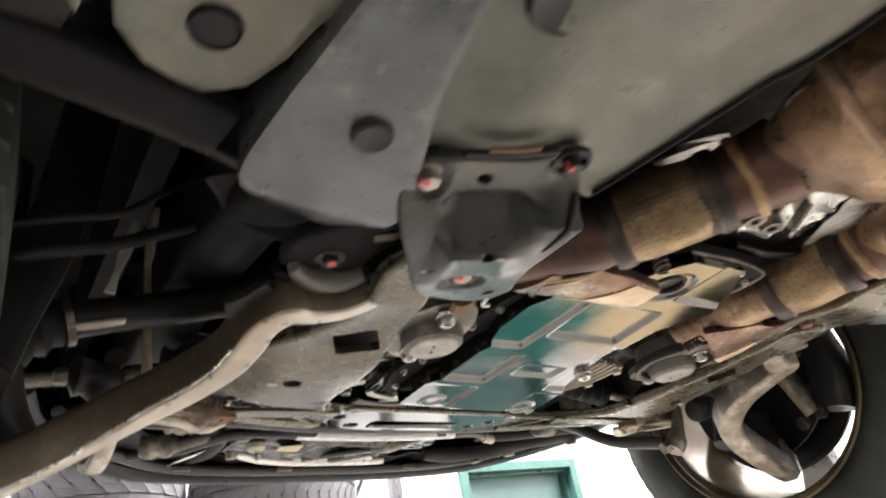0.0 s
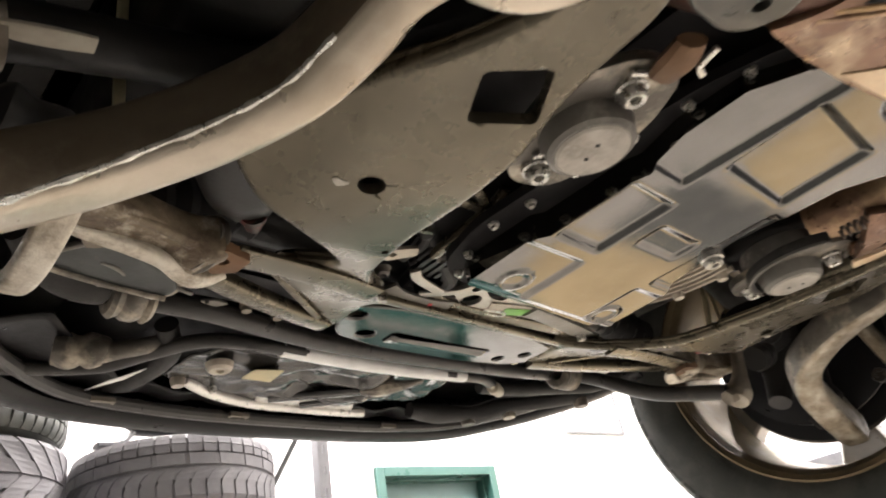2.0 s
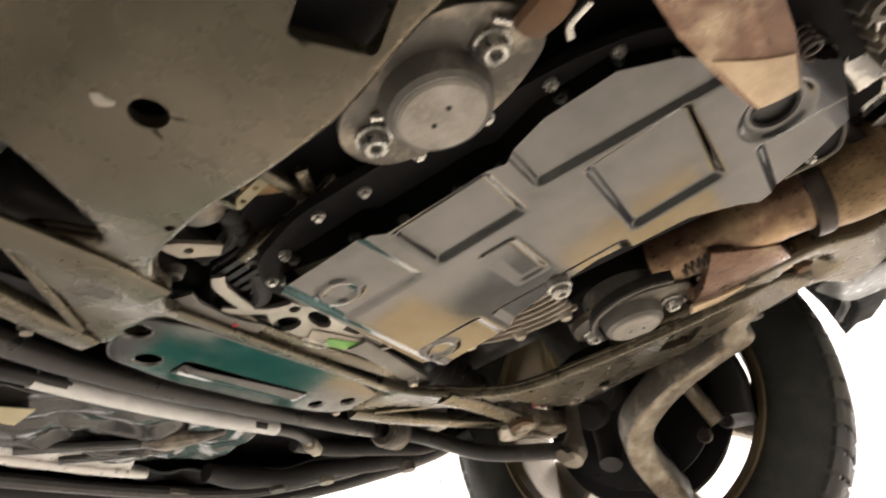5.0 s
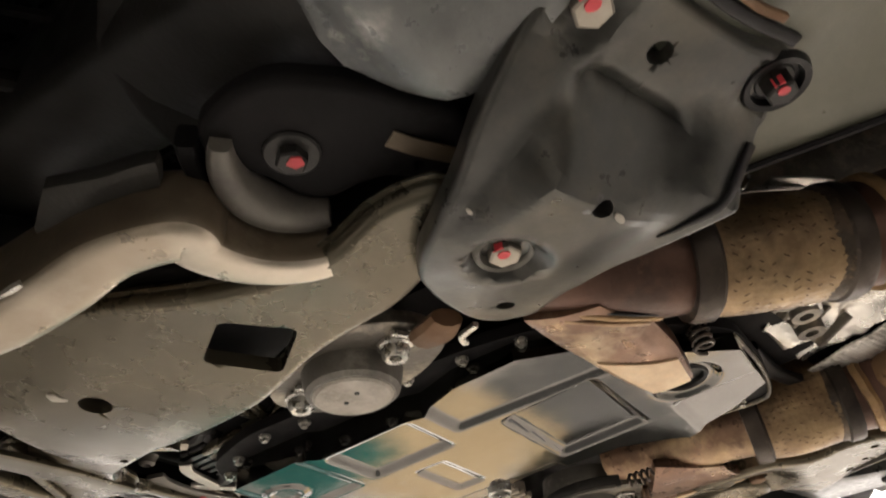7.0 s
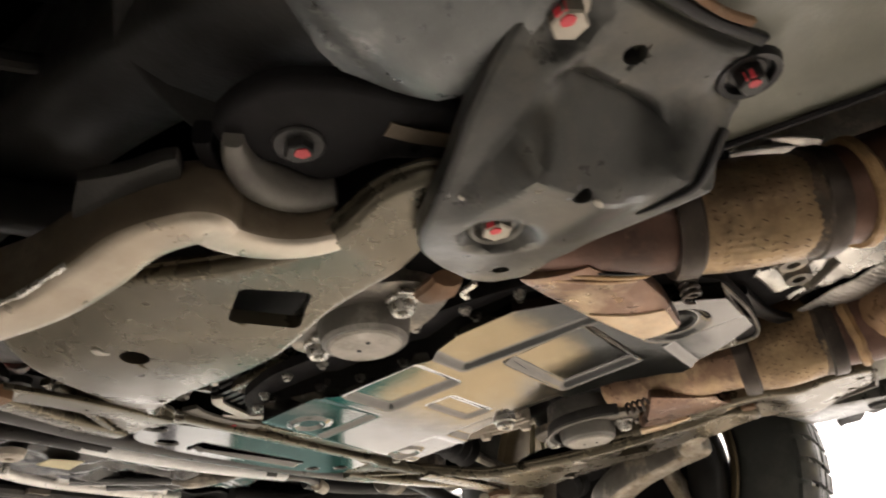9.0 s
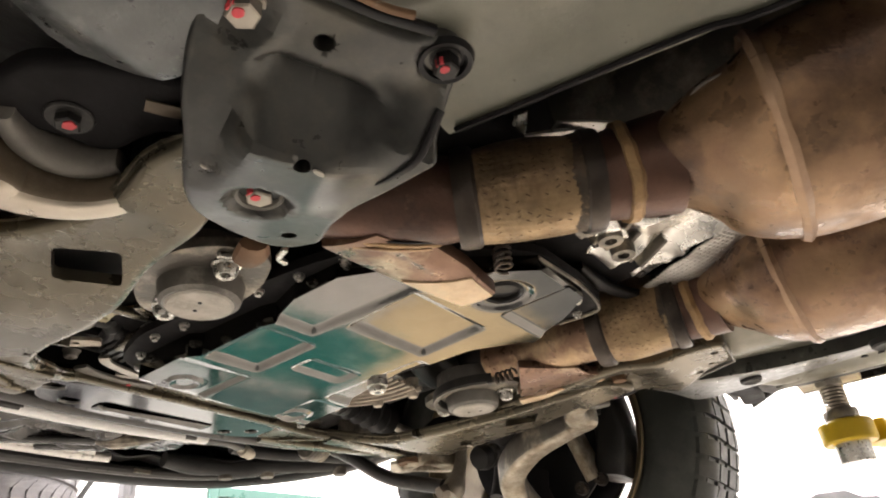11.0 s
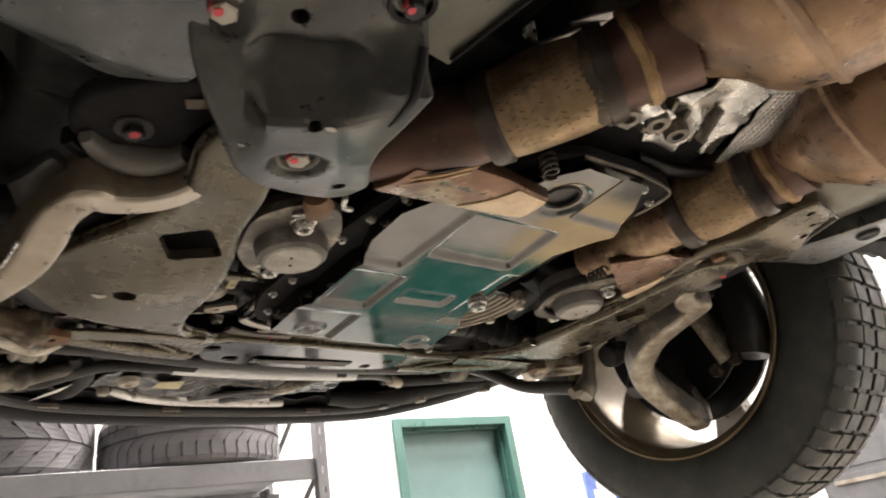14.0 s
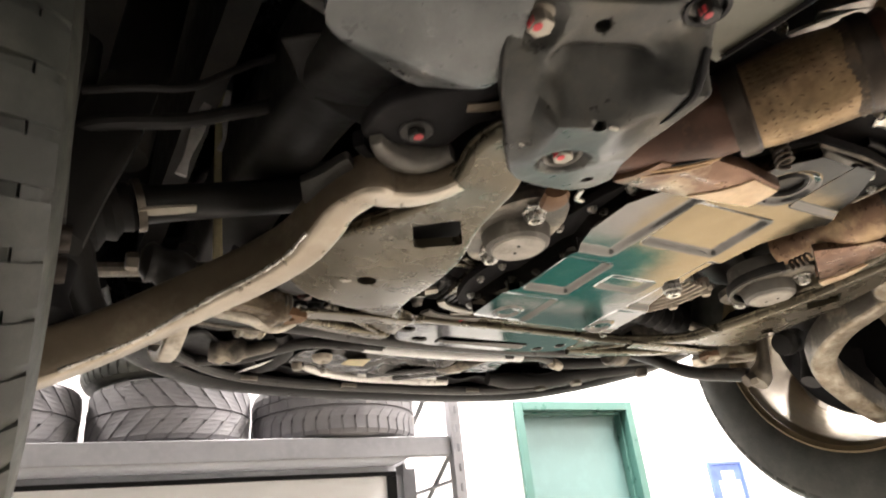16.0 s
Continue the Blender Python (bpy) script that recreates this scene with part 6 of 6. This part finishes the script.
tray = part("splash_tray", patch([(-0.262, 1.245), (-0.256, 1.18), (-0.238, 1.142), (-0.12, 1.138), (0.01, 1.122), (0.10, 1.124)], [(-0.225, 1.262), (-0.14, 1.292), (-0.034, 1.300), (0.085, 1.294), (0.20, 1.255), (0.19, 1.16)], 40, 70, tray_height), M_TRAY, car, "glossy black plastic splash tray", thick=0.003)
part("tray_bolt", moved(lathe([(0.0, -0.006), (0.005, -0.006), (0.006, -0.009), (0.013, -0.009), (0.0165, -0.006), (0.018, 0.002), (0, 0.002)], 28), Matrix.Translation((-0.216, 1.172, 1.541))), M_FIN, tray, "pale round fastener")
for pts in ([(-0.085, 1.276, 1.545), (-0.02, 1.236, 1.543), (0.05, 1.205, 1.545), (0.08, 1.195, 1.55)], [(-0.02, 1.290, 1.546), (0.04, 1.244, 1.544), (0.09, 1.215, 1.547)]):
    part("tray_rib", sweep(pts, 0.011, 12, flat=0.6), M_TRAY, tray)
part("bright_sheet", patch([(-0.105, 1.268), (-0.03, 1.244), (0.045, 1.222)], [(-0.095, 1.306), (-0.01, 1.306), (0.085, 1.296)], 16, 24, lambda x, y: 1.5455 + 0.0025 * noise.noise(Vector((x * 40, y * 40, 9)))), M_BRIGHTRAIL, tray, "bright aluminium sheet", thick=0.001)
part("tray_pin", moved(lathe([(0, -0.006), (0.004, -0.006), (0.006, 0.0), (0.006, 0.01), (0, 0.01)], 12), Matrix.Translation((-0.181, 1.262, 1.545))), M_BRIGHT, tray)
part("tray_label", moved(plate(rounded([(-0.172, 1.196), (-0.170, 1.164), (-0.131, 1.155), (-0.128, 1.198)], 0.002), -0.001, 0.0), Matrix.Translation((0, 0, 1.5375))), M_PLATE, tray, "yellowed paper label")
part("cooler_rail", sweep([(-0.225, 1.252, 1.548, 0.006), (-0.205, 1.262, 1.547, 0.0085), (-0.165, 1.283, 1.546, 0.0085), (-0.10, 1.302, 1.546, 0.0085), (-0.02, 1.305, 1.546, 0.0085), (0.06, 1.305, 1.546, 0.0085), (0.115, 1.304, 1.547, 0.0075)], n=14), M_BRIGHTRAIL, car, "bright aluminium cooler rail")
part("rail_lug", moved(lathe([(0.0, -0.006), (0.008, -0.006), (0.010, 0.0), (0.010, 0.01), (0, 0.01)], 16), Matrix.Translation((-0.235, 1.252, 1.545))), M_ALU, car)
part("connector", sweep([(0.035, 1.205, 1.545, 0.008), (0.055, 1.19, 1.543, 0.013), (0.075, 1.175, 1.543, 0.011), (0.10, 1.16, 1.545, 0.006), (0.12, 1.15, 1.55, 0.004)], n=10), M_ALU_DARK, car, "grimy wire connector")
# bumper
BUMP = [(-0.60, 1.03, 1.575), (-0.575, 1.12, 1.560), (-0.52, 1.22, 1.552), (-0.46, 1.30, 1.548), (-0.36, 1.37, 1.543), (-0.2, 1.398, 1.540), (0, 1.405, 1.540), (0.2, 1.398, 1.540), (0.36, 1.37, 1.543), (0.46, 1.30, 1.548), (0.52, 1.22, 1.552), (0.575, 1.12, 1.560), (0.60, 1.03, 1.575)]
bp = part("bumper", sweep(BUMP, 0.024, 14, flat=0.45), M_BLACK, car, "black lower edge of the front bumper")
skin, rows = bmesh.new(), []
for j, (out, up) in enumerate(((0.0, 0.0), (0.02, 0.004), (0.045, 0.02), (0.07, 0.06), (0.085, 0.15), (0.08, 0.28), (0.03, 0.40), (-0.1, 0.47))):
    rows.append([])
    for p in spline(BUMP, 4):
        d = Vector((p[0] * 0.9, p[1] - 0.6, 0)).normalized()
        rows[-1].append(skin.verts.new((p[0] + d.x * out * 1.6, p[1] + d.y * out, p[2] - 0.006 + up)))
for a, b in zip(rows, rows[1:]):
    for i in range(len(a) - 1):
        skin.faces.new((a[i], a[i + 1], b[i + 1], b[i]))
part("bumper_skin", skin, M_BODY, bp, "dark painted bumper skin", thick=0.003)
part("bumper_lip", sweep([(p[0] * 0.94, p[1] - 0.035, p[2] + 0.006) for p in BUMP[1:-1]], 0.010, 10), M_DARKTUBE, bp)
for bx, by in ((-0.09, 1.352), (0.21, 1.35), (-0.30, 1.335)):
    part("clip", moved(join(box(-0.016, 0.016, -0.003, 0.003, -0.004, 0.003), box(-0.016, -0.012, 0.003, 0.018, -0.004, 0.003), box(0.012, 0.016, 0.003, 0.018, -0.004, 0.003)), Matrix.Translation((bx, by, 1.545))), M_STEEL, bp, "small metal clip")
part("bumper_floor", patch([(-0.52, 1.18), (-0.45, 1.27), (-0.35, 1.335), (-0.2, 1.36), (0, 1.368), (0.2, 1.36), (0.35, 1.335), (0.45, 1.27), (0.52, 1.18)], [(-0.42, 1.15), (-0.36, 1.22), (-0.28, 1.31), (-0.15, 1.325), (0, 1.325), (0.15, 1.322), (0.26, 1.30), (0.36, 1.235), (0.42, 1.15)], 8, 60, lambda x, y: 1.562 + 0.004 * math.sin(x * 70)), M_BLACK, bp, "black under-bumper panel", thick=0.003)
part("radiator", box(-0.40, 0.40, 1.13, 1.32, 1.60, 2.1), M_BLACK, car, "black radiator pack")
# sheet metal that closes the car
part("bonnet", patch([(-0.80, 1.42), (-0.88, 0.3)], [(0.80, 1.42), (0.88, 0.3)], 20, 14, lambda x, y: 2.26 - 0.12 * x * x - 0.25 * step(0.9, 1.5, y)), M_BODY, car, "dark bonnet", thick=0.004)
for sx in (-1, 1):
    fe = bmesh.new()
    out = [(-3.2, 1.60), (0.28, 1.60)] + [(0.78 + 0.40 * math.cos(a), 1.56 + 0.40 * math.sin(a)) for a in np.linspace(math.pi, 0, 20)] + [(1.20, 1.62), (1.26, 1.9), (1.2, 2.15), (0.3, 2.3), (-3.2, 2.3)]
    vs = [fe.verts.new((sx * 0.905, y, z)) for y, z in out]
    fe.faces.new(vs)
    part("fender", fe, M_BODY, car, "dark painted body side", thick=0.01)
part("firewall", box(-0.88, 0.88, 0.33, 0.35, 1.74, 2.25), M_DARK, car)
part("cabin_floor_top", box(-0.88, 0.88, -3.2, 0.33, 1.76, 1.80), M_DARK, car)
part("roof", join(box(-0.88, 0.88, -3.2, 0.33, 2.28, 2.32)), M_BODY, car)
ring = part("mount_ring", bar([(0.238 + 0.064 * math.cos(a), 0.592 + 0.064 * math.sin(a), 1.500) for a in np.linspace(1.2, 3.9, 14)], 0.008, 0.014, per=3, sq=0.4), M_DARKTUBE, car, "dark ring bracket round the mount")
part("ring_edge", bar([(0.238 + 0.067 * math.cos(a), 0.592 + 0.067 * math.sin(a), 1.4935) for a in np.linspace(1.3, 3.8, 14)], 0.003, 0.004, per=3), M_MOUNT, ring)
# belt side of the engine
part("bay_stay", bar([(-0.248, 0.731, 1.528), (-0.215, 0.732, 1.530), (-0.180, 0.733, 1.532)], 0.010, 0.008, sq=0.4), M_SUB, car, "grey stay beside the sump")
part("bay_strip", plate(rounded([(-0.215, 0.744), (-0.205, 0.743), (-0.199, 0.780), (-0.209, 0.782)], 0.002), 1.536, 1.539, [circle(-0.209, 0.753, 0.0025, 8), circle(-0.205, 0.771, 0.0025, 8)]), M_PLATE, car, "tan drilled strip")
for bx, by, br_ in ((-0.225, 0.774, 0.008), (-0.234, 0.752, 0.007), (-0.185, 0.874, 0.0075), (-0.166, 0.740, 0.006), (-0.146, 0.822, 0.006)):
    part("bay_nut", moved(lathe([(0.003, -0.004), (br_ * 0.6, -0.009), (br_, -0.007), (br_ * 1.1, -0.002), (br_ * 1.35, 0.0)], 18), Matrix.Translation((bx, by, 1.537))), M_MOUNT, car)
part("cover_rail", bar([(-0.158, 0.822, 1.533), (-0.164, 0.785, 1.531), (-0.168, 0.735, 1.531), (-0.176, 0.70, 1.533)], 0.010, 0.010), M_SUB, car, "grey cover rail")
part("bay_bracket", plate(rounded([(-0.222, 0.852), (-0.212, 0.838), (-0.182, 0.818), (-0.174, 0.830), (-0.196, 0.852)], 0.003), 1.532, 1.536, [circle(-0.198, 0.840, 0.004, 10)]), M_FIN, car, "pale bent bracket")
part("pale_strip", bar([(-0.158, 0.852, 1.530), (-0.145, 0.862, 1.528), (-0.102, 0.874, 1.527)], 0.012, 0.005, sq=0.4), M_ALU_CLEAN, car, "pale strip")
st = part("tan_stay", bar([(-0.165, 0.888, 1.527), (-0.145, 0.896, 1.526), (-0.105, 0.898, 1.525), (-0.068, 0.893, 1.526)], 0.018, 0.005, sq=0.4), M_MOUNT, car, "tan-grey flat stay")
part("paint_mark", plate(circle(-0.098, 0.897, 0.003, 8), 1.5215, 1.5222), M_RED, st, "red paint dot")
part("ribbed_hose", sweep([(-0.20 + 0.0075 * k, 0.795 + 0.0035 * k, 1.552 - 0.0004 * k, 0.0135 if k % 2 else 0.0105) for k in range(13)], n=14, per=2), M_RUBBER, car, "black ribbed hose")
part("bay_casting", sweep([(-0.245, 0.79, 1.56, 0.022), (-0.225, 0.80, 1.552, 0.026), (-0.205, 0.808, 1.556, 0.018)], n=14), M_ALU_DARK, car, "small grimy casting")
# clutter in front of the engine
acc = part("accessory_plate", plate(rounded([(-0.088, 0.868), (-0.074, 0.842), (-0.045, 0.834), (0.0, 0.836), (0.055, 0.826), (0.072, 0.842), (0.074, 0.880), (0.030, 0.905), (-0.035, 0.900)], 0.006), 1.526, 1.532, [circle(-0.052, 0.874, 0.014, 16), circle(-0.030, 0.850, 0.015, 16, 1.3, 0.6, 0.3), circle(-0.066, 0.850, 0.006, 10), circle(-0.018, 0.892, 0.006, 10), circle(0.058, 0.840, 0.005, 10), rounded([(0.005, 0.842), (0.030, 0.840), (0.028, 0.850), (0.006, 0.851)], 0.002)]), M_ALU_CLEAN, car, "pale drilled bracket plate", bevel=0.0015)
part("white_card", plate(rounded([(-0.024, 0.866), (0.040, 0.852), (0.052, 0.872), (-0.008, 0.892)], 0.003), 1.5242, 1.5255), M_WHITEDIRT, acc, "dirty white tag")
part("green_tag", plate(rounded([(0.004, 0.868), (0.040, 0.858), (0.048, 0.871), (0.012, 0.884)], 0.003), 1.5232, 1.5240), M_TAG, acc, "bright green inspection mark")
part("edge_wire", sweep([(-0.085, 0.838, 1.522), (-0.02, 0.828, 1.522), (0.060, 0.822, 1.523), (0.082, 0.836, 1.523), (0.060, 0.868, 1.523)], 0.0022, 6), M_ALU_CLEAN, acc, "bright sheet edge")
part("strip", bar([(-0.120, 0.890, 1.528), (-0.090, 0.868, 1.526), (-0.078, 0.858, 1.527)], 0.010, 0.004, sq=0.4), M_ALU_CLEAN, acc, "bright bent strip")
part("brown_panel", plate(rounded([(-0.110, 0.896), (-0.060, 0.878), (-0.036, 0.904), (0.030, 0.912), (0.020, 0.930), (-0.050, 0.928)], 0.004), 1.530, 1.534), M_MOUNT, acc, "tan-grey plate behind the tag")
part("flat_stay", bar([(-0.115, 0.885, 1.530), (-0.069, 0.896, 1.528), (0.02, 0.893, 1.526), (0.104, 0.888, 1.525), (0.17, 0.888, 1.526)], 0.020, 0.006, sq=0.35), M_SUB, car, "grey flat stay")
part("cross_stay", bar([(0.040, 0.860, 1.523), (0.100, 0.866, 1.523), (0.180, 0.878, 1.523), (0.21, 0.885, 1.525)], 0.024, 0.006, sq=0.35), M_MOUNT, car, "pale flat cross stay")
part("stay_bolt", moved(hex_bolt(0.006, 0.006, 1.3), Matrix.Translation((0.175, 0.880, 1.521))), M_BRIGHT, car)
part("wire_clip", sweep([(-0.02, 0.893, 1.526), (0.01, 0.887, 1.524), (0.012, 0.878, 1.524), (-0.018, 0.884, 1.526)], 0.002, 6), M_BRIGHT, car)
con = part("connector_block", box(-0.165, -0.095, 0.815, 0.855, 1.535, 1.57), M_BLACK, car, "black ribbed connector block", bevel=0.003)
for k in range(6):
    part("rib", box(-0.160 + k * 0.011, -0.154 + k * 0.011, 0.812, 0.858, 1.531, 1.536), M_BLACK, con)
part("pulley", moved(lathe([(0.0, 0.0), (0.02, 0.0), (0.022, 0.006), (0.045, 0.008), (0.05, 0.002), (0.052, 0.012), (0.048, 0.03), (0, 0.03)], 36), Matrix.Translation((-0.225, 0.775, 1.545))), M_DARK, car, "dark pulley in the engine bay")
part("stay_strip", bar([(-0.212, 0.765, 1.54), (-0.195, 0.745, 1.54), (-0.19, 0.735, 1.54)], 0.012, 0.005, sq=0.3), M_TAN, car, "small tan strip")
part("small_stay", bar([(-0.205, 0.712, 1.53), (-0.185, 0.722, 1.53), (-0.155, 0.735, 1.53)], 0.009, 0.006, sq=0.3), M_SUB, car)
part("engine_nut", moved(hex_bolt(0.008, 0.012, 1.3), Matrix.Translation((-0.23, 0.772, 1.54))), M_STEEL, car)
for pts, r in (([(-0.25, 0.80, 1.56), (-0.22, 0.835, 1.55), (-0.17, 0.845, 1.55), (-0.13, 0.875, 1.555), (-0.10, 0.93, 1.57)], 0.008), ([(-0.24, 0.82, 1.57), (-0.20, 0.86, 1.56), (-0.15, 0.87, 1.56)], 0.006), ([(-0.19, 0.79, 1.55), (-0.17, 0.82, 1.545), (-0.165, 0.86, 1.55)], 0.007),
               ([(0.06, 0.86, 1.55), (0.12, 0.85, 1.54), (0.2, 0.86, 1.55), (0.26, 0.9, 1.57)], 0.009), ([(-0.13, 0.835, 1.54), (-0.10, 0.86, 1.535), (-0.11, 0.90, 1.54)], 0.010)):
    part("cable", sweep(pts, r, 10), M_RUBBER, car)
part("steering_rack", sweep([(-0.40, 0.93, 1.60), (0.40, 0.93, 1.60)], 0.03, 18, smooth=False), M_DARK, car, "dark steering rack")
for sx in (-1, 1):
    part("rack_gaiter", sweep([(sx * (0.30 + k * 0.012), 0.925, 1.60 - k * 0.002, 0.03 if k % 2 else 0.022) for k in range(12)], n=16, per=2), M_RUBBER, car, "black ribbed rack boot")
    part("tie_rod", sweep([(sx * 0.43, 0.922, 1.575), (sx * 0.60, 0.90, 1.54)], 0.009, 10, smooth=False), M_ALU_DARK, car)
part("bay_cover", box(-0.42, 0.42, 0.98, 1.13, 1.66, 1.9), M_BLACK, car)

# ---- the rack with tyres ----
rack = thing("tyre_rack", "grey slotted steel rack holding old tyres", "shelf")
rack.matrix_world = ROOM
EX, EY, EZ = 0.552, 2.50, 1.665
part("beam", box(-2.6, EX - 0.002, EY, EY + 0.045, EZ - 0.075, EZ), M_SHELF, rack, "grey shelf beam", bevel=0.004)
part("rear_beam", box(-2.6, EX - 0.002, EY + 0.60, EY + 0.645, EZ - 0.075, EZ), M_SHELF, rack, bevel=0.004)
part("deck", box(-2.6, EX - 0.03, EY + 0.046, EY + 0.599, EZ - 0.02, EZ - 0.004), M_SHELF, rack)
for py in (EY - 0.012, EY + 0.61):
    holes = []
    for k in range(13):
        z = 1.30 + k * 0.075
        holes.append([(0.017, z), (0.026, z), (0.026, z + 0.03), (0.017, z + 0.03)])
    pm = join(moved(plate([(0, 0), (0.042, 0), (0.042, 2.55), (0, 2.55)], 0, 0.003, holes), Matrix.Translation((EX, py, 0)) @ Matrix.Rotation(radians(90), 4, "X")), box(EX, EX + 0.003, py, py + 0.045, 0, 2.55), box(EX + 0.039, EX + 0.042, py, py + 0.045, 0, 2.55))
    part("post", pm, M_SHELF, rack, "grey slotted upright")
for z0, z1 in ((1.70, 2.02), (1.30, 1.62), (0.9, 1.22)):
    part("diagonal", bar([(EX + 0.02, EY + 0.03, z1), (EX + 0.02, EY + 0.61, z0)], 0.022, 0.006, smooth=False), M_SHELFDARK, rack)
for z in (1.50, 0.85):
    part("side_rung", bar([(EX + 0.02, EY + 0.03, z), (EX + 0.02, EY + 0.61, z)], 0.022, 0.012, smooth=False), M_SHELFDARK, rack)
part("lower_beam", box(-2.6, EX - 0.002, EY + 0.01, EY + 0.05, 0.80, 0.87), M_SHELF, rack, bevel=0.004)
part("deck_lower", box(-2.6, EX - 0.03, EY + 0.046, EY + 0.599, 0.84, 0.86), M_SHELF, rack)
board = thing("white_panel", "white board leaning inside the rack with a dark frame", "board")
board.matrix_world = ROOM
part("sheet", box(-1.9, EX - 0.17, EY + 0.30, EY + 0.312, 0.862, 1.560), M_WALL, board)
part("frame", join(box(-1.9, EX - 0.13, EY + 0.285, EY + 0.327, 1.560, 1.578), box(EX - 0.17, EX - 0.13, EY + 0.285, EY + 0.327, 0.862, 1.560)), M_BLACK, board, bevel=0.003)
crate = thing("metal_bracket", "dark steel bracket standing in the rack", "bracket")
crate.matrix_world = ROOM
part("plate", join(box(EX - 0.115, EX - 0.10, EY + 0.25, EY + 0.33, 0.862, 1.60), box(EX - 0.10, EX - 0.06, EY + 0.25, EY + 0.265, 1.2, 1.58)), M_SHELFDARK, crate)
for k, (tx, sty, tr) in enumerate(((0.165, "wave", 0.335), (-0.475, "chevron", 0.29), (-1.075, "chevron", 0.29))):
    t = thing("tyre", ("used black tyre with a blocky tread lying flat on the rack", "worn black tyre with arrow tread lying flat on the rack")[k > 0], "tyre", "tyres on the rack")
    t.matrix_world = ROOM @ pose(tx, EY + 0.31, EZ + 0.118, 0, 90, 20 * k)
    part("carcass", tyre_mesh(tr, 0.23, 0.19, 72), M_TYREOLD, t)
    part("tread", tread_blocks(tr, 0.23, 44 if sty == "wave" else 26, sty), M_TYREOLD, t)["kind"] = "stuff"
top = thing("tyre", "dark old tyre stacked on another on the rack", "tyre", "tyres on the rack")
top.matrix_world = ROOM @ pose(-0.50, EY + 0.31, EZ + 0.352, 0, 90, 40)
part("carcass", tyre_mesh(0.30, 0.225, 0.19, 72), M_TYRE, top)
part("tread", tread_blocks(0.30, 0.225, 50, "block"), M_TYRE, top)["kind"] = "stuff"

scrap = thing("scrap_bracket", "black bent steel bracket lying on a tyre", "bracket", at=(0, 0, 0))
scrap.matrix_world = ROOM @ pose(0.05, EY + 0.22, EZ + 0.237)
part("leg", bar([(-0.17, 0.0, 0.012), (-0.10, 0.01, 0.02), (-0.06, 0.02, 0.06), (-0.05, 0.02, 0.10)], 0.05, 0.016, sq=0.4), M_SHELFDARK, scrap)
part("plate", bar([(-0.06, 0.02, 0.075), (0.06, 0.01, 0.065), (0.16, 0.0, 0.06), (0.19, 0.0, 0.012)], 0.05, 0.03, sq=0.35), M_BLACK, scrap, bevel=0.0)

# ---- the lift ----
lift = thing("vehicle_lift", "yellow lift arm with a screw pad under the sill", "lift")
PX, PY = 0.80, 0.229
part("yoke", moved(lathe([(0.024, -0.018), (0.040, -0.018), (0.043, -0.014), (0.043, 0.014), (0.040, 0.018), (0.024, 0.018)], 36, close=True), Matrix.Translation((PX, PY, 1.457))), M_YELLOW, lift)
part("arm", bar([(PX + 0.035, PY - 0.03, 1.457), (1.2, PY - 0.22, 1.452), (1.9, PY - 0.55, 1.447)], 0.06, 0.034, sq=0.25, smooth=False), M_YELLOW, lift, "yellow steel arm")
part("arm_pin", moved(lathe([(0, 0), (0.012, 0), (0.012, 0.012), (0, 0.012)], 16), Matrix.Translation((PX + 0.085, PY - 0.045, 1.473))), M_YELLOW, lift)
part("screw", sweep([(PX, PY, 1.425 + k * 0.003, 0.0205 if k % 2 else 0.0185) for k in range(42)], n=20, per=1), M_STEEL, lift, "threaded steel screw")
part("screw_foot", moved(lathe([(0, -0.02), (0.026, -0.02), (0.0275, -0.017), (0.0275, 0.012), (0.022, 0.014), (0, 0.014)], 32), Matrix.Translation((PX, PY, 1.428))), M_BRIGHT, lift)
part("collar", moved(lathe([(0.019, -0.007), (0.027, -0.007), (0.028, 0.0), (0.027, 0.007), (0.019, 0.007)], 28, close=True), Matrix.Translation((PX, PY, 1.487))), M_STEEL, lift)
part("pad", join(box(PX - 0.045, PX + 0.045, PY - 0.05, PY + 0.05, 1.548, 1.562), box(PX - 0.02, PX + 0.02, PY - 0.02, PY + 0.02, 1.535, 1.548)), M_CHALK, lift, "pale worn lift pad", bevel=0.003)
post = part("lift_post", box(1.88, 2.12, -0.52, -0.14, 0, 3.6), M_SHELF, lift, "grey steel lift column", bevel=0.01)
